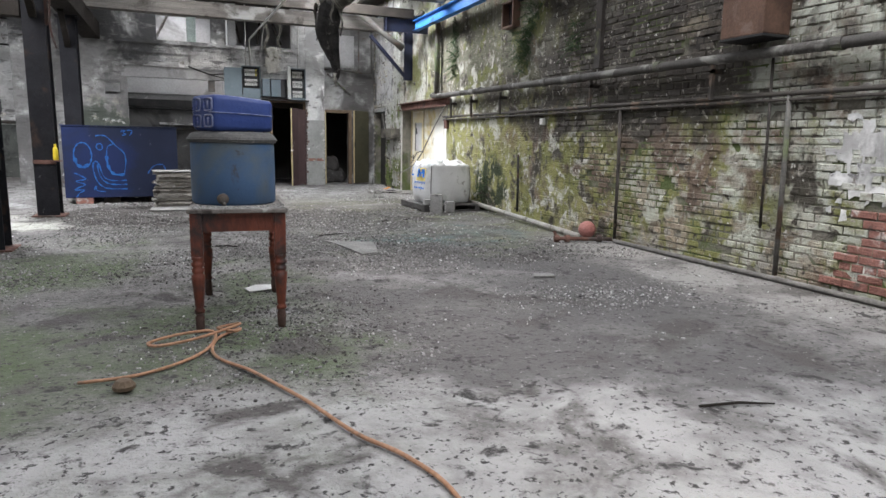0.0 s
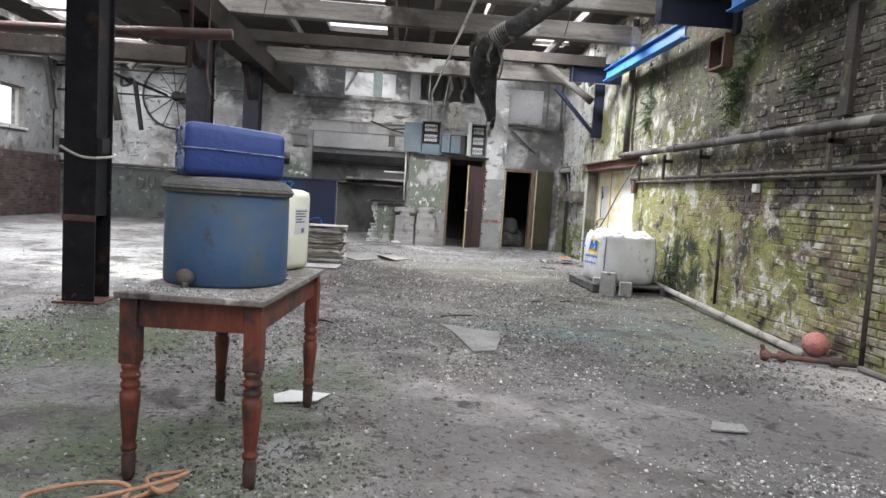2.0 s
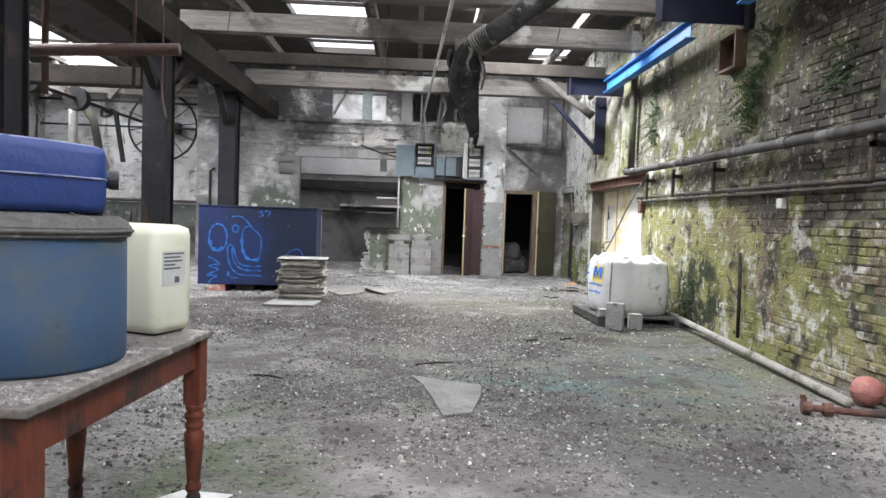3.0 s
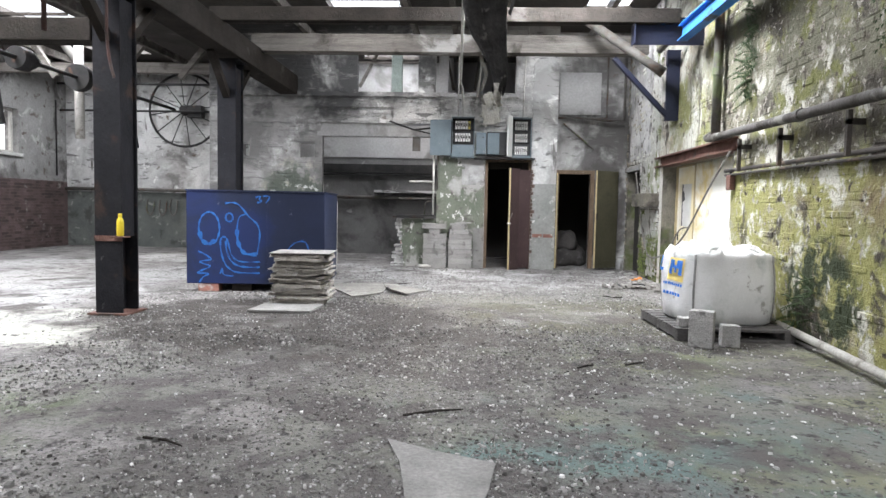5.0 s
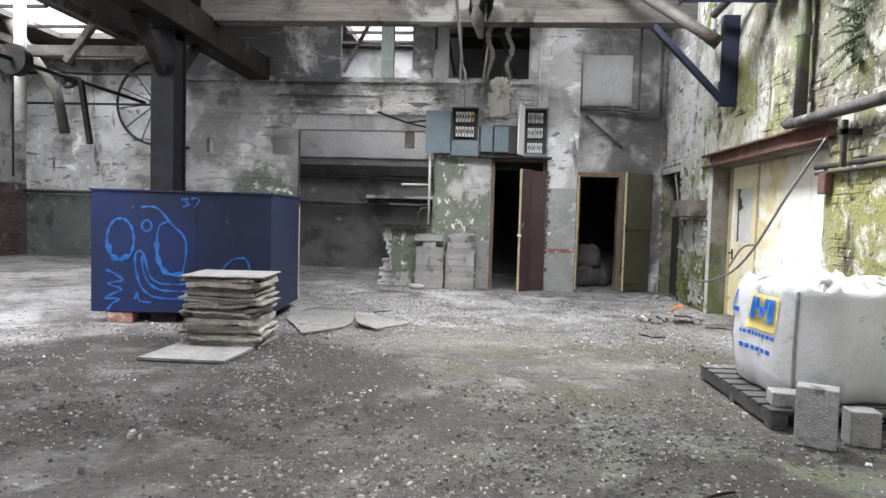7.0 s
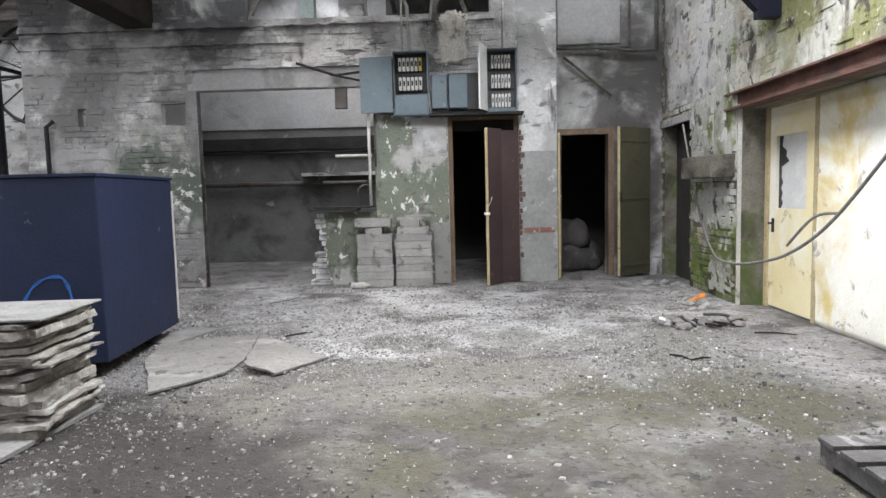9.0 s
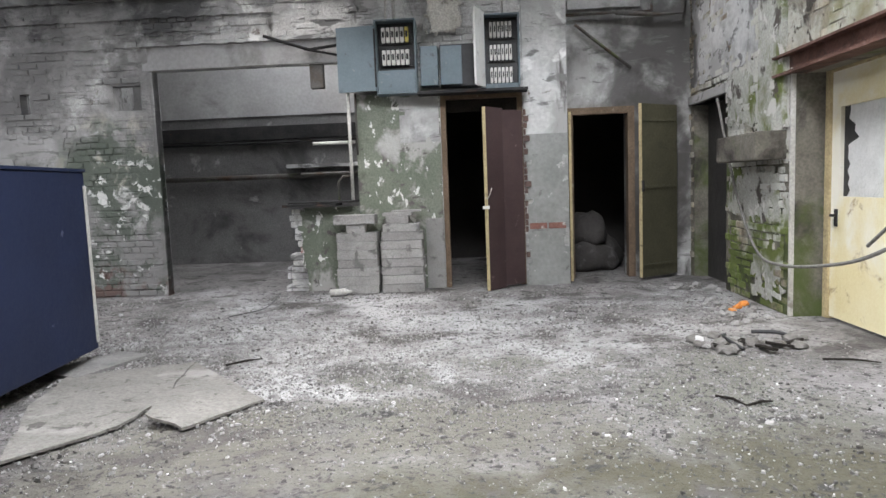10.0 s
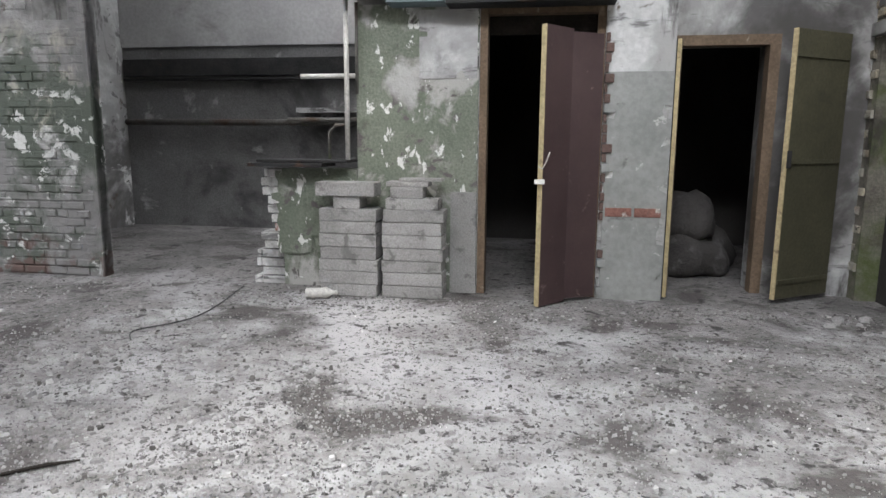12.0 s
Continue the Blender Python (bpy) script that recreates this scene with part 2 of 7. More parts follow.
# Limewash and stains; seeds 165 and 166 paint the shade of the corner recess.
WASH_SHADE = [((0.33, 0.325, 0.315), 1.2, 0.46, 0.58, 61.0), ((0.13, 0.125, 0.12), 0.7, 0.52, 0.66, 62.0), ((0.70, 0.70, 0.68), 1.9, 0.58, 0.66, 63.0),
        ((0.09, 0.085, 0.08), 2.6, 0.58, 0.68, 64.0, None, (1, 1, 0.25)), ((0.10, 0.075, 0.055), 3.2, 0.62, 0.70, 65.0),
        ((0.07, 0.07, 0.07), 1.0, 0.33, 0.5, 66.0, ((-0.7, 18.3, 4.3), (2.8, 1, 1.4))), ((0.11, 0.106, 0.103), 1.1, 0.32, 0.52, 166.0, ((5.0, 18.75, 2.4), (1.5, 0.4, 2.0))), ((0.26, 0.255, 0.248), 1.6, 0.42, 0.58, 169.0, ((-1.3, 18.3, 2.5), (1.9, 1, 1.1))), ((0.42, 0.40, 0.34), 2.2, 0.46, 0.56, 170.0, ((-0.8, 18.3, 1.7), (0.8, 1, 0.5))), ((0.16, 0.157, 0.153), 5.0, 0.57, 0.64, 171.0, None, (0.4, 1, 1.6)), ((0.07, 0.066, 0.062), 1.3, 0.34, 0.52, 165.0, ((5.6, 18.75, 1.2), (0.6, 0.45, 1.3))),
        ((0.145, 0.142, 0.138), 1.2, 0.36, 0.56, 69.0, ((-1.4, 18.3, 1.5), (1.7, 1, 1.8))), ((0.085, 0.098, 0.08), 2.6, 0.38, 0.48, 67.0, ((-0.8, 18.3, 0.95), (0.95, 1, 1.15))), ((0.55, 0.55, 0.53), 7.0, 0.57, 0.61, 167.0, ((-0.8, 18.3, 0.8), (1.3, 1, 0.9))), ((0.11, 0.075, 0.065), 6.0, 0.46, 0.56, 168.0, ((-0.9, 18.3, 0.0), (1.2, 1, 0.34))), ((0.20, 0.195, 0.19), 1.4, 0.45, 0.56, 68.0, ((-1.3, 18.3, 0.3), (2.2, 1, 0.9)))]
M["mortar_white"] = surf("limewashed_joints", [(0.28, 0.275, 0.265), (0.42, 0.415, 0.40)], 2.0, WASH_SHADE, bump=0.5)
M["brick_white"] = surf("limewashed_brick", [(0.40, 0.395, 0.38), (0.54, 0.535, 0.52), (0.62, 0.615, 0.60)], 2.0, WASH_SHADE, rand=0.10, bump=0.5, bscale=60)
M["brick_white_far"] = surf("limewashed_brick_wall", [(0.40, 0.395, 0.38), (0.54, 0.535, 0.52), (0.62, 0.615, 0.60)], 2.0, WASH_SHADE, rand=0.10, bump=0.5, bscale=60, island=True)
M["render_white"] = surf("limewashed_plaster", [(0.40, 0.40, 0.39), (0.54, 0.54, 0.53)], 1.6, WASH_SHADE, bump=0.22, bscale=22, grain=0.2)
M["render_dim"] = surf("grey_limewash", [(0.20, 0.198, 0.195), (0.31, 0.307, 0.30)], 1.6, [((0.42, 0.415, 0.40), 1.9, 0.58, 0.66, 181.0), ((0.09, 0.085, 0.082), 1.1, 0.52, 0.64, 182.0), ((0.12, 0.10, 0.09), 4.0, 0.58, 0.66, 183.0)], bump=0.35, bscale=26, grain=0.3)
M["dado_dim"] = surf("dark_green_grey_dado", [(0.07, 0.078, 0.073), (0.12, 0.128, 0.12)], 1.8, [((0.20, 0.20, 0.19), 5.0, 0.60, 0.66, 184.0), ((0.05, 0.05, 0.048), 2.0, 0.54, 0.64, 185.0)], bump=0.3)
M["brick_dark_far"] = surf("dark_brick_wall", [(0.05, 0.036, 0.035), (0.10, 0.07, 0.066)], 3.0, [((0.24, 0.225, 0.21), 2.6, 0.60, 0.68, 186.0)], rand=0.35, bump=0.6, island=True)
M["lime_crust"] = surf("thick_old_limewash", [(0.38, 0.375, 0.36), (0.50, 0.495, 0.48), (0.60, 0.595, 0.58)], 2.0, WASH_SHADE, bump=0.7, bscale=40, grain=0.3)
M["plaster_green"] = surf("flaking_green_paint", [(0.12, 0.14, 0.105), (0.19, 0.205, 0.165)], 2.0, [((0.36, 0.35, 0.33), 1.4, 0.52, 0.60, 74.0), ((0.62, 0.62, 0.59), 8.0, 0.585, 0.61, 71.0, None, (1, 1, 0.6)), ((0.11, 0.10, 0.095), 6.0, 0.58, 0.64, 72.0), ((0.09, 0.10, 0.075), 2.0, 0.56, 0.66, 70.0),
                          ((0.38, 0.375, 0.36), 2.0, 0.50, 0.60, 73.0, ((2.9, 18.2, 1.9), (0.6, 1, 0.6)))], bump=0.5)
M["paint_grey"] = surf("old_grey_dado_paint", [(0.20, 0.205, 0.195), (0.29, 0.29, 0.28)], 2.0, [((0.42, 0.41, 0.39), 6.0, 0.62, 0.66, 75.0), ((0.10, 0.095, 0.09), 4.0, 0.60, 0.68, 76.0)], bump=0.18, bscale=22, grain=0.2)
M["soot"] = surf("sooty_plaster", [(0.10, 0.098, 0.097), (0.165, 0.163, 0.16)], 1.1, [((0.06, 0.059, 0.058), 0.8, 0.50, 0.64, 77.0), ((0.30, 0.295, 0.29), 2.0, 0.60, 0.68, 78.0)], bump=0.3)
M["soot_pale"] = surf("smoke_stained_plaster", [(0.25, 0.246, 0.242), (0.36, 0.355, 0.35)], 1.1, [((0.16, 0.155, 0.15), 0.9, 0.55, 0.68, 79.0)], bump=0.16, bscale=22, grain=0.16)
M["brick_dark"] = surf("dark_worn_brick", [(0.07, 0.045, 0.038), (0.14, 0.09, 0.075)], 3.0, [((0.20, 0.19, 0.18), 2.0, 0.60, 0.70, 52.0)], bump=0.6)
M["plaster_moss"] = surf("mossy_render", [(0.34, 0.34, 0.30), (0.48, 0.48, 0.44)], 2.0, [((0.12, 0.145, 0.04), 1.6, 0.48, 0.60, 131.0), ((0.08, 0.07, 0.06), 4.0, 0.56, 0.64, 132.0), ((0.56, 0.55, 0.52), 5.0, 0.58, 0.62, 133.0)], bump=0.6)
# Near-black colour paints in the lack of light beyond the doors.
M["dark"] = surf("unlit_store_black", [(0.022, 0.02, 0.019), (0.04, 0.037, 0.034)], 1.5, [], bump=0.3)
M["timber"] = surf("weathered_timber", [(0.075, 0.068, 0.06), (0.14, 0.128, 0.115), (0.21, 0.197, 0.18)], 3.0, [((0.34, 0.33, 0.31), 1.2, 0.58, 0.66, 81.0), ((0.05, 0.043, 0.036), 1.5, 0.53, 0.66, 82.0)], bump=0.5, stretch=(0.25, 3, 3))
M["timber_dark"] = surf("near_black_timber", [(0.016, 0.014, 0.012), (0.034, 0.029, 0.025)], 3.0, [((0.06, 0.055, 0.05), 1.5, 0.6, 0.7, 83.0)], bump=0.5, spec=0.1)
M["slate"] = surf("roof_boards", [(0.045, 0.041, 0.038), (0.085, 0.078, 0.073)], 2.0, [((0.20, 0.19, 0.18), 1.4, 0.61, 0.7, 84.0)], bump=0.5, spec=0.15)
M["steel_dark"] = surf("dark_painted_steel", [(0.009, 0.009, 0.011), (0.018, 0.018, 0.021)], 3.0, [((0.04, 0.027, 0.021), 3.0, 0.56, 0.68, 91.0), ((0.08, 0.08, 0.08), 9.0, 0.66, 0.72, 92.0)], rough=0.8, bump=0.3, spec=0.15)
M["steel_blue"] = surf("blue_painted_steel", [(0.02, 0.12, 0.36), (0.04, 0.19, 0.50)], 2.0, [((0.03, 0.04, 0.06), 2.0, 0.56, 0.66, 93.0)], rough=0.55, bump=0.2)
M["steel_navy"] = surf("navy_painted_steel", [(0.004, 0.006, 0.018), (0.008, 0.011, 0.030)], 2.0, [((0.04, 0.045, 0.07), 3.0, 0.62, 0.72, 94.0)], rough=0.6, bump=0.2)
M["rust"] = surf("rusty_steel", [(0.06, 0.032, 0.025), (0.12, 0.06, 0.045), (0.18, 0.10, 0.08)], 5.0, [((0.06, 0.045, 0.04), 3.0, 0.54, 0.66, 95.0)], bump=0.6)
M["iron"] = surf("old_cast_iron", [(0.015, 0.015, 0.016), (0.034, 0.033, 0.032)], 5.0, [((0.075, 0.045, 0.033), 4.0, 0.6, 0.7, 96.0)], rough=0.7, bump=0.3, spec=0.2)
M["pipe_grey"] = surf("grey_painted_pipe", [(0.06, 0.056, 0.05), (0.115, 0.11, 0.10)], 3.0, [((0.07, 0.045, 0.032), 3.0, 0.50, 0.64, 97.0), ((0.1, 0.12, 0.06), 2.0, 0.56, 0.66, 98.0)], rough=0.7)
M["pipe_dark"] = surf("blackened_iron_pipe", [(0.028, 0.024, 0.021), (0.06, 0.052, 0.045)], 4.0, [((0.12, 0.085, 0.06), 3.0, 0.56, 0.66, 160.0), ((0.11, 0.12, 0.055), 2.0, 0.58, 0.66, 161.0)], rough=0.8)
M["pipe_run"] = surf("lichened_iron_pipe", [(0.045, 0.041, 0.037), (0.09, 0.085, 0.078)], 3.0, [((0.20, 0.195, 0.18), 2.4, 0.54, 0.66, 174.0), ((0.03, 0.025, 0.02), 2.0, 0.54, 0.64, 175.0)], rough=0.8)
M["pipe_white"] = surf("white_plastic_pipe", [(0.38, 0.37, 0.34), (0.54, 0.53, 0.50)], 3.0, [((0.25, 0.23, 0.2), 4.0, 0.58, 0.68, 99.0)], rough=0.6)
M["pipe_red"] = surf("red_oxide_pipe", [(0.055, 0.028, 0.023), (0.095, 0.046, 0.038)], 4.0, [((0.07, 0.06, 0.055), 4.0, 0.50, 0.64, 100.0)], rough=0.7)


# ---- building helpers ----
def mesh_of(name, bm, material, smooth=False):
    d = bpy.data.meshes.new(name)
    bmesh.ops.recalc_face_normals(bm, faces=bm.faces[:])
    for f in bm.faces:
        f.smooth = smooth
    bm.to_mesh(d)
    bm.free()
    if material:
        d.materials.append(material)
    return d


def part(name, bm, material, parent=None, label="", smooth=False):
    ob = new(name, mesh_of(name, bm, material, smooth))
    if parent:
        ob.parent = parent
    if label:
        ob["label"] = label
    return ob


def thing(name, m, label, category, group=""):
    ob = new(name)
    ob.matrix_world = m
    return tagged(ob, label, category, group)


def box(bm, x0, x1, y0, y1, z0, z1, bevel=0.0, m=None):
    r = bmesh.ops.create_cube(bm, size=1, matrix=Matrix.Translation(((x0 + x1) / 2, (y0 + y1) / 2, (z0 + z1) / 2)) @ Matrix.Diagonal((x1 - x0, y1 - y0, z1 - z0, 1)))
    vs = r["verts"]
    if bevel:
        es = list({e for v in vs for e in v.link_edges})
        out = bmesh.ops.bevel(bm, geom=es, offset=bevel, segments=2, affect="EDGES", profile=0.6)
        vs = list({v for f in out["faces"] for v in f.verts} | {v for v in vs if v.is_valid})
    if m:
        bmesh.ops.transform(bm, matrix=m, verts=vs)
    return bm


def boxed(*a, **k):
    return box(bmesh.new(), *a, **k)


def tube(bm, pts, r, seg=10, caps=True):
    """A round bar along points; r may be a list."""
    pts = [Vector(p) for p in pts]
    rs = r if isinstance(r, (list, tuple)) else [r] * len(pts)
    rings, up = [], None
    for i, p in enumerate(pts):
        d = (pts[min(i + 1, len(pts) - 1)] - pts[max(i - 1, 0)]).normalized()
        if up is None:
            up = d.orthogonal().normalized()
        up = (up - d * up.dot(d)).normalized()
        side = d.cross(up)
        rings.append([bm.verts.new(p + rs[i] * (math.cos(a) * up + math.sin(a) * side)) for a in [2 * math.pi * k / seg for k in range(seg)]])
    for a, b in zip(rings, rings[1:]):
        for k in range(seg):
            bm.faces.new((a[k], a[(k + 1) % seg], b[(k + 1) % seg], b[k]))
    if caps:
        bm.faces.new(rings[0][::-1])
        bm.faces.new(rings[-1])
    return bm


def tubed(pts, r, seg=10):
    return tube(bmesh.new(), pts, r, seg)


def lathe(bm, profile, seg=20, m=None):
    """Turns (radius, height) pairs round z."""
    rings = []
    for r, z in profile:
        rings.append([bm.verts.new((r * math.cos(2 * math.pi * k / seg), r * math.sin(2 * math.pi * k / seg), z)) for k in range(seg)])
    for a, b in zip(rings, rings[1:]):
        for k in range(seg):
            bm.faces.new((a[k], a[(k + 1) % seg], b[(k + 1) % seg], b[k]))
    bm.faces.new(rings[0][::-1])
    bm.faces.new(rings[-1])
    if m:
        bmesh.ops.transform(bm, matrix=m, verts=[v for ring in rings for v in ring])
    return bm


def curve_points(pts, steps=8):
    """A smooth line through points."""
    p = [Vector(pts[0])] + [Vector(q) for q in pts] + [Vector(pts[-1])]
    out = []
    for i in range(1, len(p) - 2):
        a, b, c, d = p[i - 1:i + 3]
        for s in range(steps):
            t = s / steps
            out.append(0.5 * (2 * b + (c - a) * t + (2 * a - 5 * b + 4 * c - d) * t * t + (3 * b - a - 3 * c + d) * t ** 3))
    return out + [p[-1]]


def place(axis, c, u, d, z):
    """A point of a wall: axis 'y' faces towards -y at y = c, axis 'x' faces towards -x at x = c; d is the depth into it."""
    return (u, c + d, z) if axis == "y" else (c + d, u, z)


def wall(name, axis, c, thick, u0, u1, z0, z1, holes, material, label):
    """A wall with thickness and rectangular openings through it (u0, u1, z0, z1)."""
    us = sorted({u0, u1, *[h[0] for h in holes], *[h[1] for h in holes]})
    zs = sorted({z0, z1, *[h[2] for h in holes], *[h[3] for h in holes]})
    us, zs = [u for u in us if u0 <= u <= u1], [z for z in zs if z0 <= z <= z1]

    def solid(i, j):
        if not (0 <= i < len(us) - 1 and 0 <= j < len(zs) - 1):
            return False
        u, z = (us[i] + us[i + 1]) / 2, (zs[j] + zs[j + 1]) / 2
        return not any(h[0] < u < h[1] and h[2] < z < h[3] for h in holes)

    bm = bmesh.new()

    def quad(*p):
        bm.faces.new([bm.verts.new(place(axis, c, *q)) for q in p])

    for i in range(len(us) - 1):
        for j in range(len(zs) - 1):
            if not solid(i, j):
                continue
            a, b, e, f = us[i], us[i + 1], zs[j], zs[j + 1]
            quad((a, 0, e), (b, 0, e), (b, 0, f), (a, 0, f))
            quad((a, thick, e), (a, thick, f), (b, thick, f), (b, thick, e))
            for di, dj, p, q in ((-1, 0, (a, e), (a, f)), (1, 0, (b, e), (b, f)), (0, -1, (a, e), (b, e)), (0, 1, (a, f), (b, f))):
                if not solid(i + di, j + dj):
                    quad((p[0], 0, p[1]), (q[0], 0, q[1]), (q[0], thick, q[1]), (p[0], thick, p[1]))
    bmesh.ops.remove_doubles(bm, verts=bm.verts[:], dist=1e-5)
    return tagged(part(name, bm, material), label, "wall", kind="structure")


def brick_shape(w, h, d, tilt=0.0, ch=0.007):
    """Corners and faces of one brick with worn edges, standing d proud of its bed."""
    hw, hh = w / 2, h / 2
    outer = [(-hw, 0.012, -hh), (hw, 0.012, -hh), (hw, 0.012, hh), (-hw, 0.012, hh)]
    mid = [(x, -d + ch, z) for x, _, z in outer]
    face = [((abs(x) - ch) * (1 if x > 0 else -1), -d + tilt * x, (abs(z) - ch) * (1 if z > 0 else -1)) for x, _, z in outer]
    v = outer + mid + face
    f = []
    for a, b in ((0, 4), (4, 8)):
        for k in range(4):
            f.append((a + k, a + (k + 1) % 4, b + (k + 1) % 4, b + k))
    f.append((8, 9, 10, 11))
    return v, f


def bricks(parent, axis, c, u0, u1, z0, z1, holes, near, material, material_far, proud=0.009, rough_edge=0.004, missing=0.02, seed=3, red=None):
    """Courses of bricks on a wall. Those inside near (u0, u1, z0, z1), up to 300, are pieces of their own."""
    rnd = random.Random(seed)
    H, W = 0.075, 0.225
    shapes = []
    for k in range(6):
        v, f = brick_shape(0.213, 0.064, proud + rnd.uniform(-1, 1) * rough_edge, rnd.uniform(-0.015, 0.015), rnd.uniform(0.005, 0.010))
        d = bpy.data.meshes.new("brick")
        d.from_pydata(v, [], f)
        d.materials.append(material)
        shapes.append(d)
    made, heaps = 0, ([[], []], [[], []])
    rows = int((z1 - z0) / H)
    for j in range(rows):
        z = z0 + (j + 0.5) * H
        header = j % 4 == 3
        w = W / 2 if header else W
        u = u0 + (w * 0.5 if j % 2 else 0)
        while u + w <= u1 + 0.001:
            uc = u + w / 2
            u += w
            if rnd.random() < missing or any(h[0] - w * 0.45 < uc < h[1] + w * 0.45 and h[2] - H * 0.4 < z < h[3] + H * 0.4 for h in holes):
                continue
            is_red = bool(red) and red(uc, z)
            if made < 300 and not header and not is_red and near[0] < uc < near[1] and near[2] < z < near[3]:
                ob = new("brick", shapes[rnd.randrange(6)])
                ob.parent = parent
                turn = 0 if axis == "y" else -90
                ob.matrix_world = pose(*place(axis, c, uc, 0, z), 0, rnd.uniform(-0.6, 0.6), turn)
                made += 1
                continue
            v, f = brick_shape(w - 0.012 + rnd.uniform(-0.003, 0.002), 0.064 + rnd.uniform(-0.003, 0.003), proud + rnd.uniform(-1, 1) * rough_edge, rnd.uniform(-0.02, 0.02), rnd.uniform(0.004, 0.011))
            V, F = heaps[is_red]
            k = len(V)
            dz = rnd.uniform(-0.002, 0.002)
            for x, y, zz in v:
                V.append(place(axis, c, uc + (x if axis == "y" else -x), y, z + zz + dz))
            F += [tuple(k + i for i in q) for q in f]
    for (V, F), mt in zip(heaps, (material_far, M["brick_red"])):
        if V:
            d = bpy.data.meshes.new("brickwork")
            d.from_pydata(V, [], F)
            d.materials.append(mt)
            ob = new("brickwork", d)
            ob.parent = parent
            ob["kind"] = "stuff"

# ---- the large structure ----
RW, EW, RC, LW = 6.1, 18.3, 18.75, -8.4   # right wall x, end wall y, recess y, left wall x
bm = bmesh.new()
bmesh.ops.create_grid(bm, x_segments=60, y_segments=110, size=0.5, matrix=Matrix.Translation((-1.0, 9.0, 0)) @ Matrix.Diagonal((17.0, 30.0, 1, 1)))
for v in bm.verts:
    v.co.z = 0.006 * noise.noise(v.co * 0.9) - 0.004
floor = tagged(part("floor", bm, M["floor"], smooth=True), "dusty cracked concrete floor with moss and rubble", "floor", kind="structure")
tagged(part("ground", boxed(-60, 60, -60, 80, -0.6, -0.12), M["floor"]), "ground round the building", "ground", kind="structure")

# right wall: mossy brick, with the recess of the yellow door and the dark opening near the corner
D3 = (13.15, 16.2, -0.1, 2.12)
D4 = (17.62, 18.62, -0.1, 2.04)
wall_right = wall("wall_right", "x", RW, 0.45, -5.0, 19.2, -0.1, ROOF, [D3, D4], M["mortar"], "tall mossy brick wall with flaking limewash")
# end wall
NICHES = [(-0.80, -0.46, 2.24, 2.53), (-1.96, -1.84, 2.25, 2.49)]
DOOR1 = (3.1, 4.05, -0.1, 2.30)
WIN = [(0.42, 1.68, 3.6, 4.62), (2.05, 3.68, 3.6, 4.72)]
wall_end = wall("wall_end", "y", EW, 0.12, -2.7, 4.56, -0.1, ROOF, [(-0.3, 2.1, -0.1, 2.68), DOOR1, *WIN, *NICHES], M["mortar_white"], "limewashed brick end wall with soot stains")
D2 = (4.66, 5.36, -0.1, 2.02)
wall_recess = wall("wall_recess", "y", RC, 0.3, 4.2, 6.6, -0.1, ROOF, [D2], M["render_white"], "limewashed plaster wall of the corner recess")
wall_return = wall("wall_return", "x", -2.7, 0.34, EW + 0.12, 22.3, -0.1, ROOF, [], M["render_white"], "limewashed return wall")
wall_far = wall("wall_far", "y", 22.3, 0.3, LW - 0.3, -2.36, -0.1, ROOF, [], M["render_white"], "limewashed far wall behind the wheel")
WIN_LEFT = (18.6, 20.42, 2.38, 3.46)
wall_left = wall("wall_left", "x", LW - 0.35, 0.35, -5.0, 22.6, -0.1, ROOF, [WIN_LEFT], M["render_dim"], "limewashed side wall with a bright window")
# Unseen wall closes the hall behind the start; its opening is added for light.
wall_behind = wall("wall_behind", "y", -5.3, 0.3, LW - 0.35, RW + 0.45, -0.1, ROOF, [(-4.0, -0.5, -0.1, 3.2)], M["render_white"], "unseen plain wall added to close the start of the hall")
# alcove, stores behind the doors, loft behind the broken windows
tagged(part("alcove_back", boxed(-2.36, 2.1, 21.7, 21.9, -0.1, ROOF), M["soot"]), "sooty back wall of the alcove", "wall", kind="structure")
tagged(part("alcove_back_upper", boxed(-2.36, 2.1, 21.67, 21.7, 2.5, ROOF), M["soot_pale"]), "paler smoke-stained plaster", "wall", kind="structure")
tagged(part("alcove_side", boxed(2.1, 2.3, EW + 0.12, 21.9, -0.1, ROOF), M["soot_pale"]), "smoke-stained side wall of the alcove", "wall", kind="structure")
tagged(part("loft_floor", boxed(2.3, 4.56, EW + 0.12, 21.6, 3.2, 3.34), M["timber_dark"]), "underside of the loft", "ceiling", kind="structure")
tagged(part("loft_back", boxed(2.3, 6.6, 21.6, 21.66, 3.2, ROOF), M["soot_pale"]), "pale wall of the loft", "wall", kind="structure")
# Near-black shells stand in for the unlit rooms and passage.
tagged(part("store_shell", box(box(box(box(boxed(2.3, 6.6, 21.4, 21.6, -0.1, 3.2), 2.32, 2.4, EW + 0.125, 21.4, -0.1, 3.2), 4.4, 4.5, EW + 0.125, 21.4, -0.1, 3.2), 4.5, 6.6, RC + 0.31, 21.4, 3.0, 3.2), 6.5, 6.6, RC + 0.31, 21.4, -0.1, 3.0), M["dark"]), "near-black shell standing in for the unlit stores", "wall", kind="structure")
tagged(part("passage_shell", box(box(boxed(7.6, 7.75, 16.4, 19.4, -0.1, 3.0), RW + 0.46, 7.6, 16.4, 16.5, -0.1, 3.0), RW + 0.46, 7.75, 16.4, 19.4, 2.6, 2.75), M["dark"]), "near-black shell standing in for the unlit passage", "wall", kind="structure")
tagged(part("passage_end", boxed(6.6, 7.75, 19.2, 19.4, -0.1, 3.0), M["dark"]), "near-black end of the unlit passage", "wall", kind="structure")

